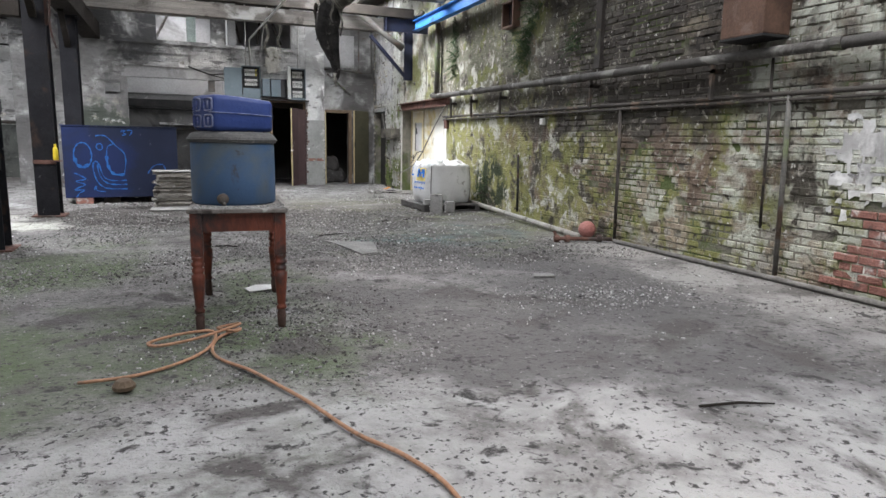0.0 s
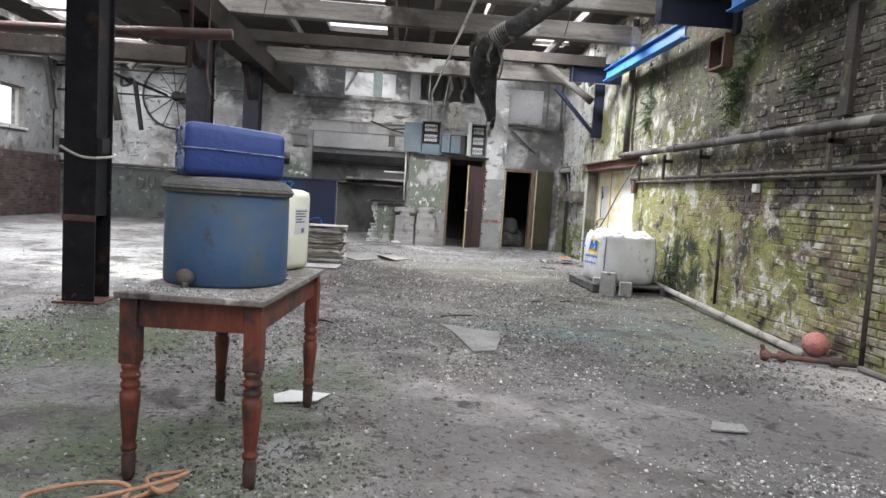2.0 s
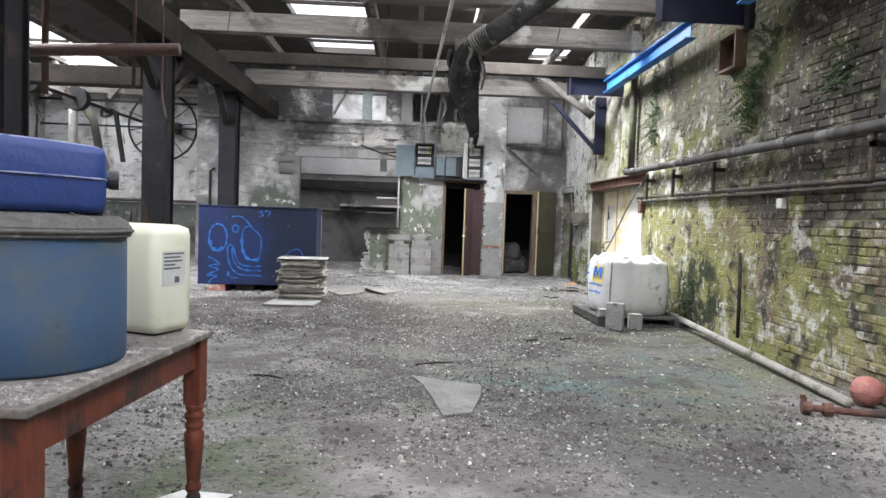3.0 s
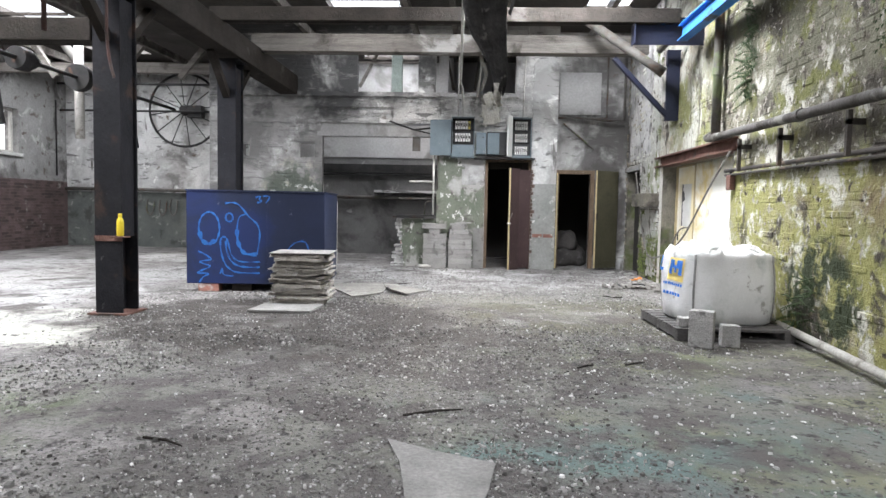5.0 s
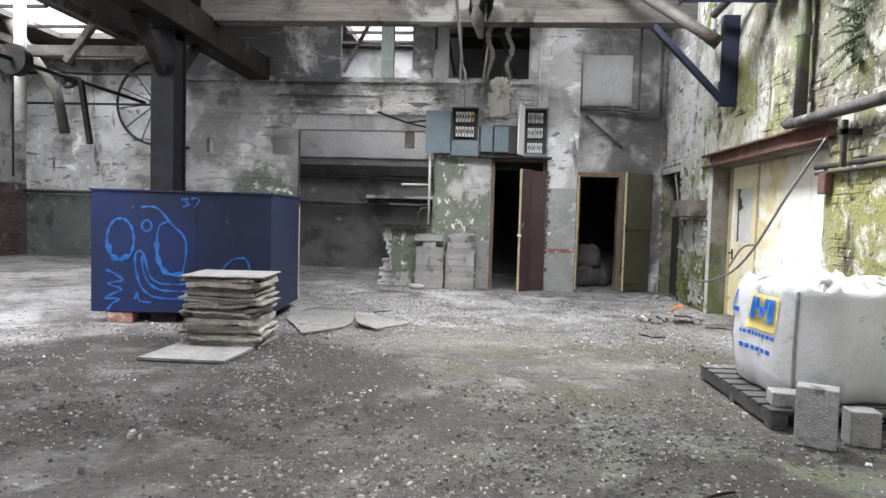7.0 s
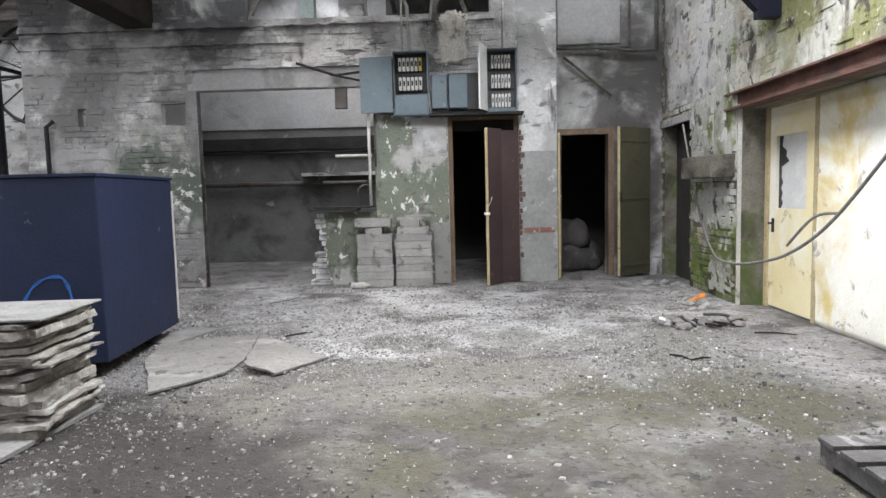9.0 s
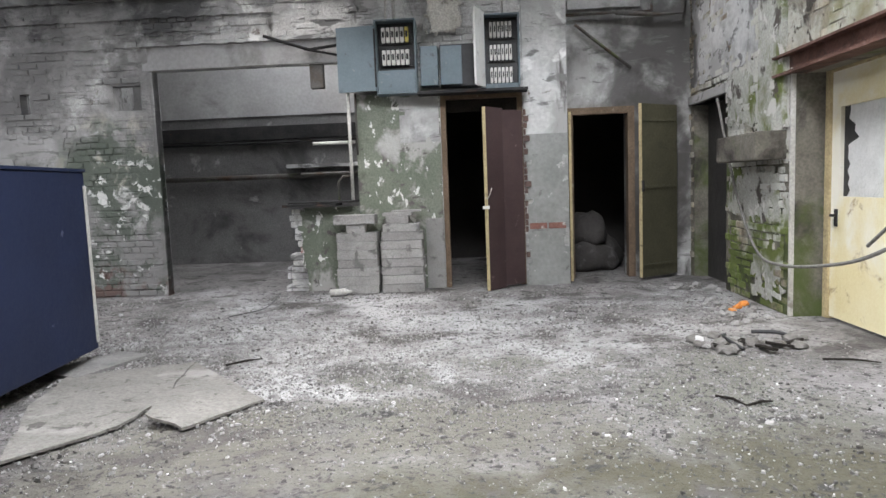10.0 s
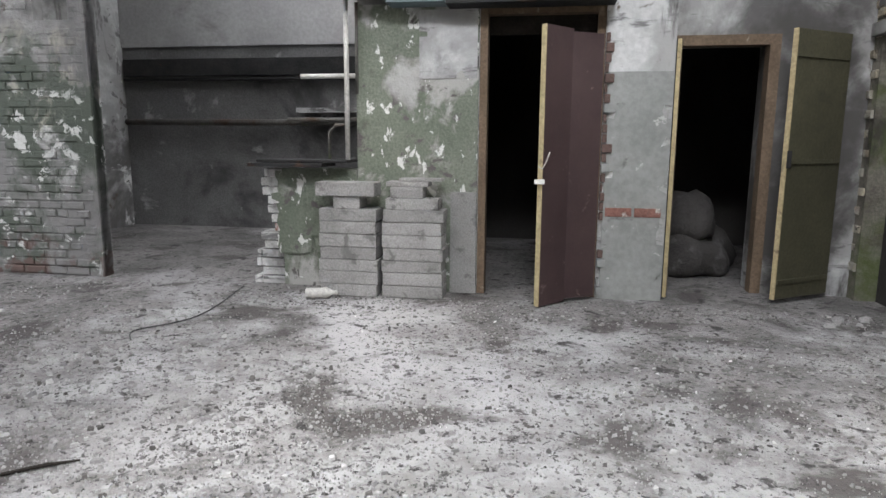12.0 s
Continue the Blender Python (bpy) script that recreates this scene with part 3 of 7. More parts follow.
# roof with rooflight openings
xs = sorted({LW - 0.35, RW + 0.45, *[v for r in LIGHTS for v in r[:2]]})
ys = sorted({-5.3, 22.6, *[v for r in LIGHTS for v in r[2:]]})
bm = bmesh.new()
for xa, xb in zip(xs, xs[1:]):
    for ya, yb in zip(ys, ys[1:]):
        cx, cy = (xa + xb) / 2, (ya + yb) / 2
        if any(r[0] < cx < r[1] and r[2] < cy < r[3] for r in LIGHTS):
            continue
        box(bm, xa, xb, ya, yb, ROOF, ROOF + 0.12)
ceiling = tagged(part("ceiling", bm, M["slate"]), "dark boarded roof with long open rooflights", "ceiling", kind="structure")


def beam(name, x0, x1, y, z0, z1, w, material, label):
    return tagged(part(name, boxed(x0, x1, y - w / 2, y + w / 2, z0, z1, bevel=0.012), material), label, "beam", "roof beams")


# Beam 14.3 is coloured near-black to offset the strong rooflight beside it.
for y, z0, h, w, mt, x1 in ((16.1, 3.86, 0.30, 0.26, "timber", 5.75), (14.3, 3.88, 0.2, 0.14, "timber_dark", 5.72), (12.5, 3.9, 0.28, 0.18, "timber", 5.72), (10.7, 3.86, 0.26, 0.18, "timber", 5.72),
                       (8.9, 3.86, 0.26, 0.18, "timber", 5.72), (7.1, 3.88, 0.26, 0.18, "timber", 5.72), (5.2, 3.88, 0.26, 0.18, "timber", 6.1), (3.2, 3.88, 0.26, 0.18, "timber", 6.1),
                       (1.2, 3.88, 0.26, 0.18, "timber", 6.1), (-0.8, 3.88, 0.26, 0.18, "timber", 6.1), (-2.8, 3.88, 0.26, 0.18, "timber", 6.1)):
    beam("roof_beam", -1.0, x1, y, z0, z0 + h, w, M[mt], "weathered grey timber roof beam with flaking whitewash")
for y in (11.75,):
    beam("tie_beam", LW, -1.2, y, 2.92, 3.16, 0.24, M["timber_dark"], "heavy soot-dark tie beam")
for x in (-0.55, 1.62, 2.4, 3.35, 5.1, -2.4, -4.4, -7.2):
    tagged(part("rafter", boxed(x, x + 0.09, -5.0, 18.28 if x > -2.5 else 22.28, 4.62, 4.78, bevel=0.006), M["timber"]), "grey roof rafter under the boards", "rafter", "rafters")
# An added near-black sheet stands in for the opening's unlit depth.
tagged(part("passage_boards", boxed(RW + 0.16, RW + 0.19, 17.62, 18.62, -0.1, 2.04), M["dark"]), "added near-black sheet for the unlit depth of the corner opening", "panel", kind="structure")
rnd = random.Random(8)
for r in LIGHTS:
    y = r[2] + 0.6
    while y < r[3] - 0.2:
        tagged(part("glazing_bar", boxed(r[0] - 0.05, r[1] + 0.05, y, y + 0.05, ROOF - 0.06, ROOF - 0.005), M["timber_dark"]), "dark bar across a rooflight", "bar", "glazing bars")
        y += rnd.uniform(0.7, 1.5)
# longitudinal main beam over the columns
tagged(part("valley_beam", boxed(-1.2, -0.82, -5.0, 18.28, 3.52, 3.9, bevel=0.015), M["timber_dark"]), "deep dark valley beam on the columns", "beam")

# ---- materials of the things ----
M["wood_red"] = surf("red_varnished_wood", [(0.10, 0.027, 0.016), (0.17, 0.045, 0.024)], 6.0, [((0.035, 0.022, 0.02), 4.0, 0.48, 0.62, 101.0), ((0.30, 0.26, 0.23), 9.0, 0.66, 0.72, 102.0)], rough=0.5, bump=0.2, stretch=(1, 1, 0.3))
M["wood_foot"] = surf("dirt_blackened_wood", [(0.04, 0.024, 0.02), (0.075, 0.04, 0.03)], 9.0, [((0.12, 0.10, 0.09), 14.0, 0.60, 0.68, 176.0)], rough=0.8)
M["wood_top"] = surf("dusty_table_top", [(0.13, 0.115, 0.105), (0.22, 0.20, 0.185)], 5.0, [((0.38, 0.37, 0.35), 9.0, 0.54, 0.64, 103.0), ((0.06, 0.05, 0.045), 5.0, 0.56, 0.68, 104.0)], rough=0.85)
M["drum"] = surf("blue_plastic_drum", [(0.045, 0.092, 0.175), (0.058, 0.115, 0.215)], 2.0, [((0.09, 0.115, 0.135), 1.4, 0.48, 0.66, 105.0), ((0.05, 0.05, 0.055), 6.0, 0.60, 0.70, 106.0)], rough=0.55, bump=0.1, grain=0.06)
M["drum_lid"] = surf("dirty_grey_lid", [(0.07, 0.07, 0.07), (0.12, 0.115, 0.11)], 5.0, [((0.22, 0.21, 0.2), 8.0, 0.58, 0.66, 107.0)], rough=0.8)
M["can_blue"] = surf("faded_blue_jerrycan", [(0.018, 0.04, 0.155), (0.027, 0.055, 0.20)], 2.0, [((0.06, 0.075, 0.17), 2.2, 0.56, 0.70, 108.0), ((0.10, 0.11, 0.17), 26.0, 0.66, 0.72, 109.0)], rough=0.5, bump=0.15, grain=0.06)
M["can_worn"] = surf("scuffed_blue_edge", [(0.14, 0.16, 0.27), (0.24, 0.26, 0.36)], 14.0, [((0.04, 0.06, 0.20), 9.0, 0.52, 0.62, 163.0)], rough=0.6, bump=0.1)
M["can_white"] = surf("translucent_jerrycan", [(0.68, 0.69, 0.54), (0.76, 0.77, 0.66)], 2.0, [((0.58, 0.58, 0.40), 2.0, 0.55, 0.72, 110.0)], rough=0.45, bump=0.08, grain=0.06)
M["black"] = surf("black_plastic", [(0.015, 0.015, 0.016), (0.03, 0.03, 0.03)], 6.0, [], rough=0.5, bump=0.1)
M["label"] = surf("worn_paper_label", [(0.55, 0.56, 0.55), (0.64, 0.64, 0.62)], 9.0, [], bump=0.05, grain=0.14)
M["ink"] = surf("grey_print", [(0.10, 0.11, 0.12), (0.16, 0.17, 0.18)], 9.0, [], bump=0.0)
M["skip"] = surf("navy_painted_box", [(0.006, 0.011, 0.034), (0.009, 0.016, 0.047)], 1.6, [((0.007, 0.018, 0.08), 1.2, 0.36, 0.62, 111.0, ((-0.9, 13.6, 0.7), (1.0, 0.6, 1.0))), ((0.10, 0.11, 0.15), 7.0, 0.66, 0.72, 112.0)], rough=0.6, bump=0.12, grain=0.06)
M["spray"] = surf("blue_spray_paint", [(0.012, 0.085, 0.31), (0.02, 0.14, 0.42)], 5.0, [((0.01, 0.03, 0.12), 5.0, 0.54, 0.66, 162.0)], rough=0.6, bump=0.05)
M["sheet"] = surf("grey_board", [(0.15, 0.146, 0.138), (0.25, 0.243, 0.232)], 4.0, [((0.12, 0.13, 0.12), 5.0, 0.58, 0.68, 113.0)], rand=0.15, rough=0.9)
M["sheet_floor"] = surf("dusty_fibre_sheet", [(0.15, 0.142, 0.128), (0.22, 0.21, 0.19)], 3.0, [((0.27, 0.26, 0.24), 2.0, 0.58, 0.70, 191.0), ((0.09, 0.085, 0.075), 9.0, 0.58, 0.66, 192.0)], rough=0.95, bump=0.6)
M["bag"] = surf("white_woven_bag", [(0.54, 0.54, 0.53), (0.66, 0.66, 0.65)], 2.0, [((0.40, 0.43, 0.41), 2.5, 0.50, 0.66, 114.0), ((0.30, 0.29, 0.27), 6.0, 0.60, 0.68, 115.5)], rough=0.75, bump=0.3, bscale=90, grain=0.14)
M["strap"] = surf("grey_webbing", [(0.16, 0.155, 0.15), (0.28, 0.275, 0.265)], 14.0, [], bump=0.3)
M["logo_blue"] = surf("printed_blue", [(0.03, 0.17, 0.55), (0.05, 0.22, 0.62)], 5.0, [], bump=0.05, grain=0.14)
M["logo_yellow"] = surf("printed_yellow", [(0.62, 0.50, 0.16), (0.70, 0.58, 0.22)], 5.0, [], bump=0.05, grain=0.14)
M["pallet"] = surf("old_pallet_wood", [(0.05, 0.046, 0.046), (0.11, 0.105, 0.10)], 4.0, [((0.30, 0.29, 0.28), 3.0, 0.58, 0.68, 115.0)], bump=0.4)
M["block"] = surf("concrete_block", [(0.24, 0.235, 0.225), (0.34, 0.33, 0.32)], 4.0, [((0.15, 0.145, 0.14), 6.0, 0.56, 0.66, 116.0)], rand=0.15, bump=0.6, bscale=80)
M["terracotta"] = surf("faded_red_ball", [(0.26, 0.10, 0.085), (0.36, 0.16, 0.14)], 4.0, [((0.3, 0.24, 0.22), 5.0, 0.58, 0.7, 117.0)], rough=0.7)
M["rubber"] = surf("orange_rubber_cable", [(0.30, 0.155, 0.085), (0.40, 0.225, 0.135)], 9.0, [((0.20, 0.13, 0.09), 6.0, 0.56, 0.66, 118.0)], rough=0.65, bump=0.1)
M["cabinet"] = surf("grey_blue_cabinet", [(0.10, 0.135, 0.15), (0.14, 0.175, 0.195)], 3.0, [((0.24, 0.25, 0.25), 4.0, 0.60, 0.70, 119.0), ((0.06, 0.06, 0.06), 5.0, 0.60, 0.70, 120.0)], rough=0.6, bump=0.12, grain=0.14)
M["cab_white"] = surf("pale_cabinet_door", [(0.50, 0.50, 0.48), (0.60, 0.60, 0.58)], 3.0, [((0.3, 0.3, 0.28), 5.0, 0.6, 0.7, 121.0)], rough=0.6, bump=0.1, grain=0.14)
M["fuse"] = surf("white_fuse_carrier", [(0.58, 0.57, 0.53), (0.68, 0.67, 0.64)], 9.0, [], rough=0.5, bump=0.05, grain=0.14)
M["fuse_yellow"] = surf("yellow_fuse_carrier", [(0.55, 0.46, 0.08), (0.62, 0.52, 0.12)], 9.0, [], rough=0.5, bump=0.05)
M["door_maroon"] = surf("maroon_painted_door", [(0.038, 0.022, 0.023), (0.062, 0.038, 0.037)], 2.0, [((0.16, 0.12, 0.11), 6.0, 0.64, 0.70, 122.0)], rough=0.6, bump=0.2, grain=0.14)
M["door_green"] = surf("olive_painted_door", [(0.05, 0.047, 0.028), (0.08, 0.075, 0.045)], 2.0, [((0.05, 0.045, 0.03), 3.0, 0.55, 0.68, 123.0)], rough=0.7, bump=0.25)
M["edge_yellow"] = surf("bare_door_edge", [(0.36, 0.29, 0.16), (0.46, 0.38, 0.22)], 6.0, [((0.15, 0.12, 0.08), 5.0, 0.6, 0.7, 124.0)], bump=0.2)
M["panel_white"] = surf("limewashed_panel", [(0.74, 0.72, 0.62), (0.80, 0.79, 0.73)], 1.2, [((0.62, 0.50, 0.22), 1.1, 0.50, 0.66, 125.0), ((0.30, 0.24, 0.13), 3.0, 0.60, 0.70, 164.0, None, (1, 1, 0.3)), ((0.40, 0.38, 0.33), 5.0, 0.60, 0.66, 172.0)], bump=0.3, grain=0.2)
M["door_yellow"] = surf("cream_yellow_door", [(0.70, 0.60, 0.33), (0.77, 0.70, 0.46)], 1.6, [((0.80, 0.77, 0.66), 1.0, 0.44, 0.60, 173.0), ((0.35, 0.25, 0.13), 3.0, 0.60, 0.70, 126.0)], rough=0.6, bump=0.15, grain=0.14)
M["frame_wood"] = surf("brown_door_frame", [(0.10, 0.07, 0.045), (0.17, 0.12, 0.08)], 5.0, [((0.3, 0.26, 0.2), 7.0, 0.64, 0.7, 127.0)], bump=0.3)
M["cable_grey"] = surf("dirty_grey_cable", [(0.12, 0.115, 0.105), (0.24, 0.23, 0.21)], 12.0, [], bump=0.2)
M["rag"] = surf("pale_torn_cloth", [(0.36, 0.345, 0.30), (0.52, 0.505, 0.46)], 6.0, [((0.18, 0.165, 0.14), 5.0, 0.56, 0.66, 193.0)], bump=0.5)
M["rope"] = surf("pale_rope", [(0.36, 0.34, 0.30), (0.48, 0.46, 0.42)], 20.0, [], bump=0.3)
# Sacking colour is lowered to carry the dim light of the store.
M["sack"] = surf("dim_sacking", [(0.035, 0.032, 0.03), (0.06, 0.055, 0.052)], 4.0, [((0.10, 0.096, 0.093), 5.0, 0.56, 0.68, 151.0)], bump=0.6)
M["cloth"] = surf("blackened_lagging", [(0.03, 0.029, 0.029), (0.07, 0.067, 0.065), (0.11, 0.106, 0.10)], 5.0, [((0.24, 0.23, 0.21), 6.0, 0.60, 0.66, 128.0)], bump=0.8, spec=0.15)
M["cloth_pale"] = surf("torn_pale_lagging", [(0.20, 0.19, 0.165), (0.32, 0.305, 0.27)], 8.0, [((0.15, 0.14, 0.12), 6.0, 0.56, 0.66, 129.0)], bump=0.6)
M["hood"] = surf("dark_rusty_box", [(0.06, 0.033, 0.022), (0.11, 0.062, 0.042)], 4.0, [((0.13, 0.09, 0.07), 3.0, 0.58, 0.68, 136.0)], bump=0.4)
M["pipe_dirty"] = surf("dirty_plastic_pipe", [(0.26, 0.25, 0.225), (0.40, 0.39, 0.36)], 3.0, [((0.14, 0.13, 0.11), 3.0, 0.54, 0.66, 137.0)], rough=0.65)
M["leaf"] = surf("fern_leaf", [(0.02, 0.042, 0.012), (0.04, 0.078, 0.022)], 9.0, [], rough=0.6, bump=0.1)
M["yellow"] = surf("yellow_plastic_bottle", [(0.60, 0.46, 0.02), (0.70, 0.55, 0.04)], 5.0, [], rough=0.5, bump=0.05, grain=0.14)
M["paper"] = surf("crumpled_white_paper", [(0.55, 0.55, 0.53), (0.66, 0.66, 0.64)], 8.0, [], bump=0.4, grain=0.14)
M["chips"] = surf("flaked_plaster_chips", [(0.13, 0.126, 0.12), (0.27, 0.262, 0.25)], 6.0, [], rand=0.65, bump=0.2, island=True)
M["chips_white"] = surf("white_paint_flakes", [(0.42, 0.415, 0.40), (0.60, 0.595, 0.58)], 6.0, [], rand=0.4, bump=0.1, island=True)
M["orange"] = surf("orange_plastic", [(0.62, 0.20, 0.03), (0.72, 0.28, 0.06)], 9.0, [((0.5, 0.3, 0.2), 8.0, 0.56, 0.66, 152.0)], rough=0.5, bump=0.2)
M["stack_board"] = surf("weathered_fibre_board", [(0.19, 0.175, 0.155), (0.30, 0.28, 0.25), (0.38, 0.36, 0.33)], 5.0, [((0.10, 0.09, 0.08), 4.0, 0.56, 0.66, 153.0), ((0.46, 0.45, 0.43), 9.0, 0.60, 0.66, 154.0)], rand=0.3, rough=0.9, bump=0.6)
M["chips_mid"] = surf("dusty_plaster_chips", [(0.19, 0.186, 0.18), (0.34, 0.333, 0.322)], 6.0, [], rand=0.35, bump=0.2, island=True)
M["chips_dark"] = surf("dark_grit", [(0.065, 0.061, 0.056), (0.14, 0.133, 0.124)], 6.0, [], rand=0.5, bump=0.2, island=True)
M["tile_green"] = surf("pale_green_post", [(0.22, 0.27, 0.25), (0.30, 0.35, 0.32)], 4.0, [], bump=0.2)

# ---- trim of the end wall ----


def trim(name, bm, material, label, category="trim", smooth=False):
    return tagged(part(name, bm, material, smooth=smooth), label, category, kind="structure")


def worn_bar(x0, x1, y0, y1, z0, z1, seed, amp=0.012):
    """A long moulding whose edges have worn and broken."""
    b = boxed(x0, x1, y0, y1, z0, z1)
    bmesh.ops.subdivide_edges(b, edges=[e for e in b.edges if e.calc_length() > 0.5], cuts=int((x1 - x0) / 0.045))
    for v in b.verts:
        k = noise.noise(Vector((v.co.x * 9, v.co.z * 14, seed))) + 0.7 * noise.noise(Vector((v.co.x * 26, v.co.z * 20, seed)))
        v.co.z += amp * k
        if v.co.y < (y0 + y1) / 2:
            v.co.y += amp * (0.6 + 1.6 * noise.noise(Vector((v.co.x * 7, v.co.z * 11, seed + 5))))
    return b


def ragged_panel(axis, c, u0, u1, z0, z1, t, seed, rag=0.06, step=0.05):
    """A skin of plaster whose rim has crumbled away piece by piece. rag: how deep, in metres."""
    rr = random.Random(seed)
    nu, nz = max(3, round((u1 - u0) / step)), max(3, round((z1 - z0) / step))
    du, dz = (u1 - u0) / nu, (z1 - z0) / nz
    b = bmesh.new()
    g = [[b.verts.new(place(axis, c, u0 + du * (i + (rr.uniform(-0.38, 0.38) if 0 < i < nu else 0)), -t, z0 + dz * (j + (rr.uniform(-0.38, 0.38) if 0 < j < nz else 0)))) for j in range(nz + 1)] for i in range(nu + 1)]
    for i in range(nu):
        for j in range(nz):
            edge = min(i + 0.5, nu - i - 0.5) * du, min(j + 0.5, nz - j - 0.5) * dz
            rim = rag * (0.55 + 0.9 * noise.noise(Vector((i * 0.45, j * 0.45, seed))) + rr.uniform(-0.2, 0.2))
            if min(edge) < rim:
                continue
            if rag > 0.05 and noise.noise(Vector((i * 0.3 + 9, j * 0.3, seed * 1.7))) > 0.48:
                continue
            b.faces.new((g[i][j], g[i + 1][j], g[i + 1][j + 1], g[i][j + 1]))
    bmesh.ops.delete(b, geom=[v for v in b.verts if not v.link_faces], context="VERTS")
    r = bmesh.ops.extrude_face_region(b, geom=b.faces[:])
    back = [v for v in r["geom"] if isinstance(v, bmesh.types.BMVert)]
    shift = (0, t + 0.003, 0) if axis == "y" else (t + 0.003, 0, 0)
    bmesh.ops.translate(b, verts=back, vec=shift)
    return b


trim("plaster_pier", ragged_panel("y", EW, 2.1, 3.09, 0.0, 2.29, 0.016, 4, 0.012), M["plaster_green"], "flaking green painted plaster on the pier")
trim("plaster_patch", ragged_panel("y", EW - 0.02, 2.62, 3.08, 1.72, 2.24, 0.004, 6, 0.03), M["render_white"], "pale patch of plaster")
trim("plaster_pier_low", ragged_panel("y", EW, 4.08, 4.555, 0.0, 1.76, 0.016, 7, 0.03), M["paint_grey"], "grey painted dado on the pier")
trim("pier_upper", ragged_panel("y", EW, 4.06, 4.555, 1.76, 4.9, 0.012, 8, 0.01), M["render_white"], "limewashed upper pier")
trim("alcove_lintel", boxed(-0.42, 2.1, EW - 0.012, EW + 0.115, 2.685, 2.96, bevel=0.01), M["soot_pale"], "smoke-greyed concrete lintel over the alcove", "lintel")
trim("lintel_ledge", worn_bar(-0.42, 2.1, EW - 0.055, EW + 0.02, 2.96, 3.0, 3.0), M["render_white"], "thin ledge over the lintel")
trim("string_course", worn_bar(-2.68, 3.75, EW - 0.075, EW + 0.02, 3.5, 3.585, 1.0, 0.016), M["render_white"], "projecting limewashed string course")
trim("string_course", worn_bar(-2.68, 1.2, EW - 0.05, EW + 0.02, 3.28, 3.33, 2.0, 0.014), M["render_white"], "thin limewashed course of brick")
trim("string_course", worn_bar(-2.66, -0.45, EW - 0.04, EW + 0.02, 2.96, 3.02, 4.0, 0.014), M["render_white"], "broken limewashed course of brick")
trim("string_course", worn_bar(-2.66, 0.4, EW - 0.035, EW + 0.02, 3.12, 3.16, 5.0, 0.014), M["render_white"], "broken limewashed course of brick")
trim("plaster_bare", ragged_panel("y", EW - 0.014, -2.6, -1.3, 1.55, 2.1, 0.006, 14, 0.16), M["render_white"], "patches of white plaster")
for u0, u1, z0, z1, sd in ((-2.65, -1.5, 2.55, 3.2, 71), (-1.35, -0.45, 2.62, 3.24, 72), (-2.2, -0.9, 3.62, 4.3, 73), (0.3, 1.6, 3.05, 3.45, 74), (2.2, 3.4, 3.12, 3.46, 75), (3.72, 4.04, 2.4, 4.6, 76), (-1.3, -0.36, 1.75, 2.2, 77), (-2.6, -2.0, 0.4, 1.3, 78), (-0.2, 0.36, 3.64, 4.5, 79)):
    trim("lime_patch", ragged_panel("y", EW - 0.006, u0, u1, z0, z1, 0.006, sd, 0.2), M["render_white"], "patch of old limewashed plaster on the brick", "plaster")
trim("alcove_jamb", boxed(-0.335, -0.3, EW - 0.02, EW + 0.115, 0, 2.66, bevel=0.006), M["render_white"], "worn jamb of the alcove")
trim("window_bar", boxed(1.12, 1.34, EW + 0.06, EW + 0.2, 3.6, 4.62, bevel=0.01), M["tile_green"], "pale green window post", "window")
trim("window_rail", boxed(0.42, 1.68, EW + 0.1, EW + 0.14, 4.2, 4.24), M["timber"], "thin rail across the broken window", "window")
trim("window_rail", boxed(2.2, 3.6, EW + 0.14, EW + 0.19, 4.34, 4.4), M["timber_dark"], "broken rail of the window", "window")
for x, a in ((0.62, 28), (2.32, -12), (2.9, 8), (3.3, -20)):
    b = boxed(-0.03, 0.03, -0.02, 0.02, -0.42, 0.5, m=pose(x, EW + 0.22, 4.1, 0, a, 0))
    trim("window_slat", b, M["timber"] if x < 1 else M["timber_dark"], "broken slat hanging in the window", "window")

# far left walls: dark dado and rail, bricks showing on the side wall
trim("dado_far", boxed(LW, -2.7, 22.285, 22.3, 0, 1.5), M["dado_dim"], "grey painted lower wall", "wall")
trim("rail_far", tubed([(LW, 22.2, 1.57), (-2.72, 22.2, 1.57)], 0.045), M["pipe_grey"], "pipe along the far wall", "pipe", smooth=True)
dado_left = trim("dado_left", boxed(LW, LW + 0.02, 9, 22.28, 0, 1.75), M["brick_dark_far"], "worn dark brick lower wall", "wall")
window_1 = trim("window_1", box(box(box(boxed(LW - 0.2, LW - 0.14, 18.6, 20.42, 2.38, 2.44), LW - 0.2, LW - 0.14, 18.6, 20.42, 3.4, 3.46), LW - 0.2, LW - 0.14, 20.34, 20.42, 2.44, 3.4), LW - 0.2, LW - 0.14, 19.45, 19.52, 2.44, 3.4), M["pipe_white"], "white window frame in the side wall", "window")
trim("window_sill", boxed(LW - 0.1, LW + 0.06, 18.5, 20.55, 2.3, 2.375, bevel=0.01), M["render_white"], "stone sill under the window", "sill")
for y in (8.0, 12.6):
    trim("pipe_drop", tubed([(LW + 0.05, y + 9.2, 1.9), (LW + 0.05, y + 9.2, 3.9)], 0.02), M["iron"], "thin pipe on the side wall", "pipe", smooth=True)

trim("plaster_wall", ragged_panel("x", RW - 0.012, 2.2, 4.4, 0.6, 1.68, 0.006, 52, 0.42), M["render_white"], "smooth pale plaster left on the brick wall")
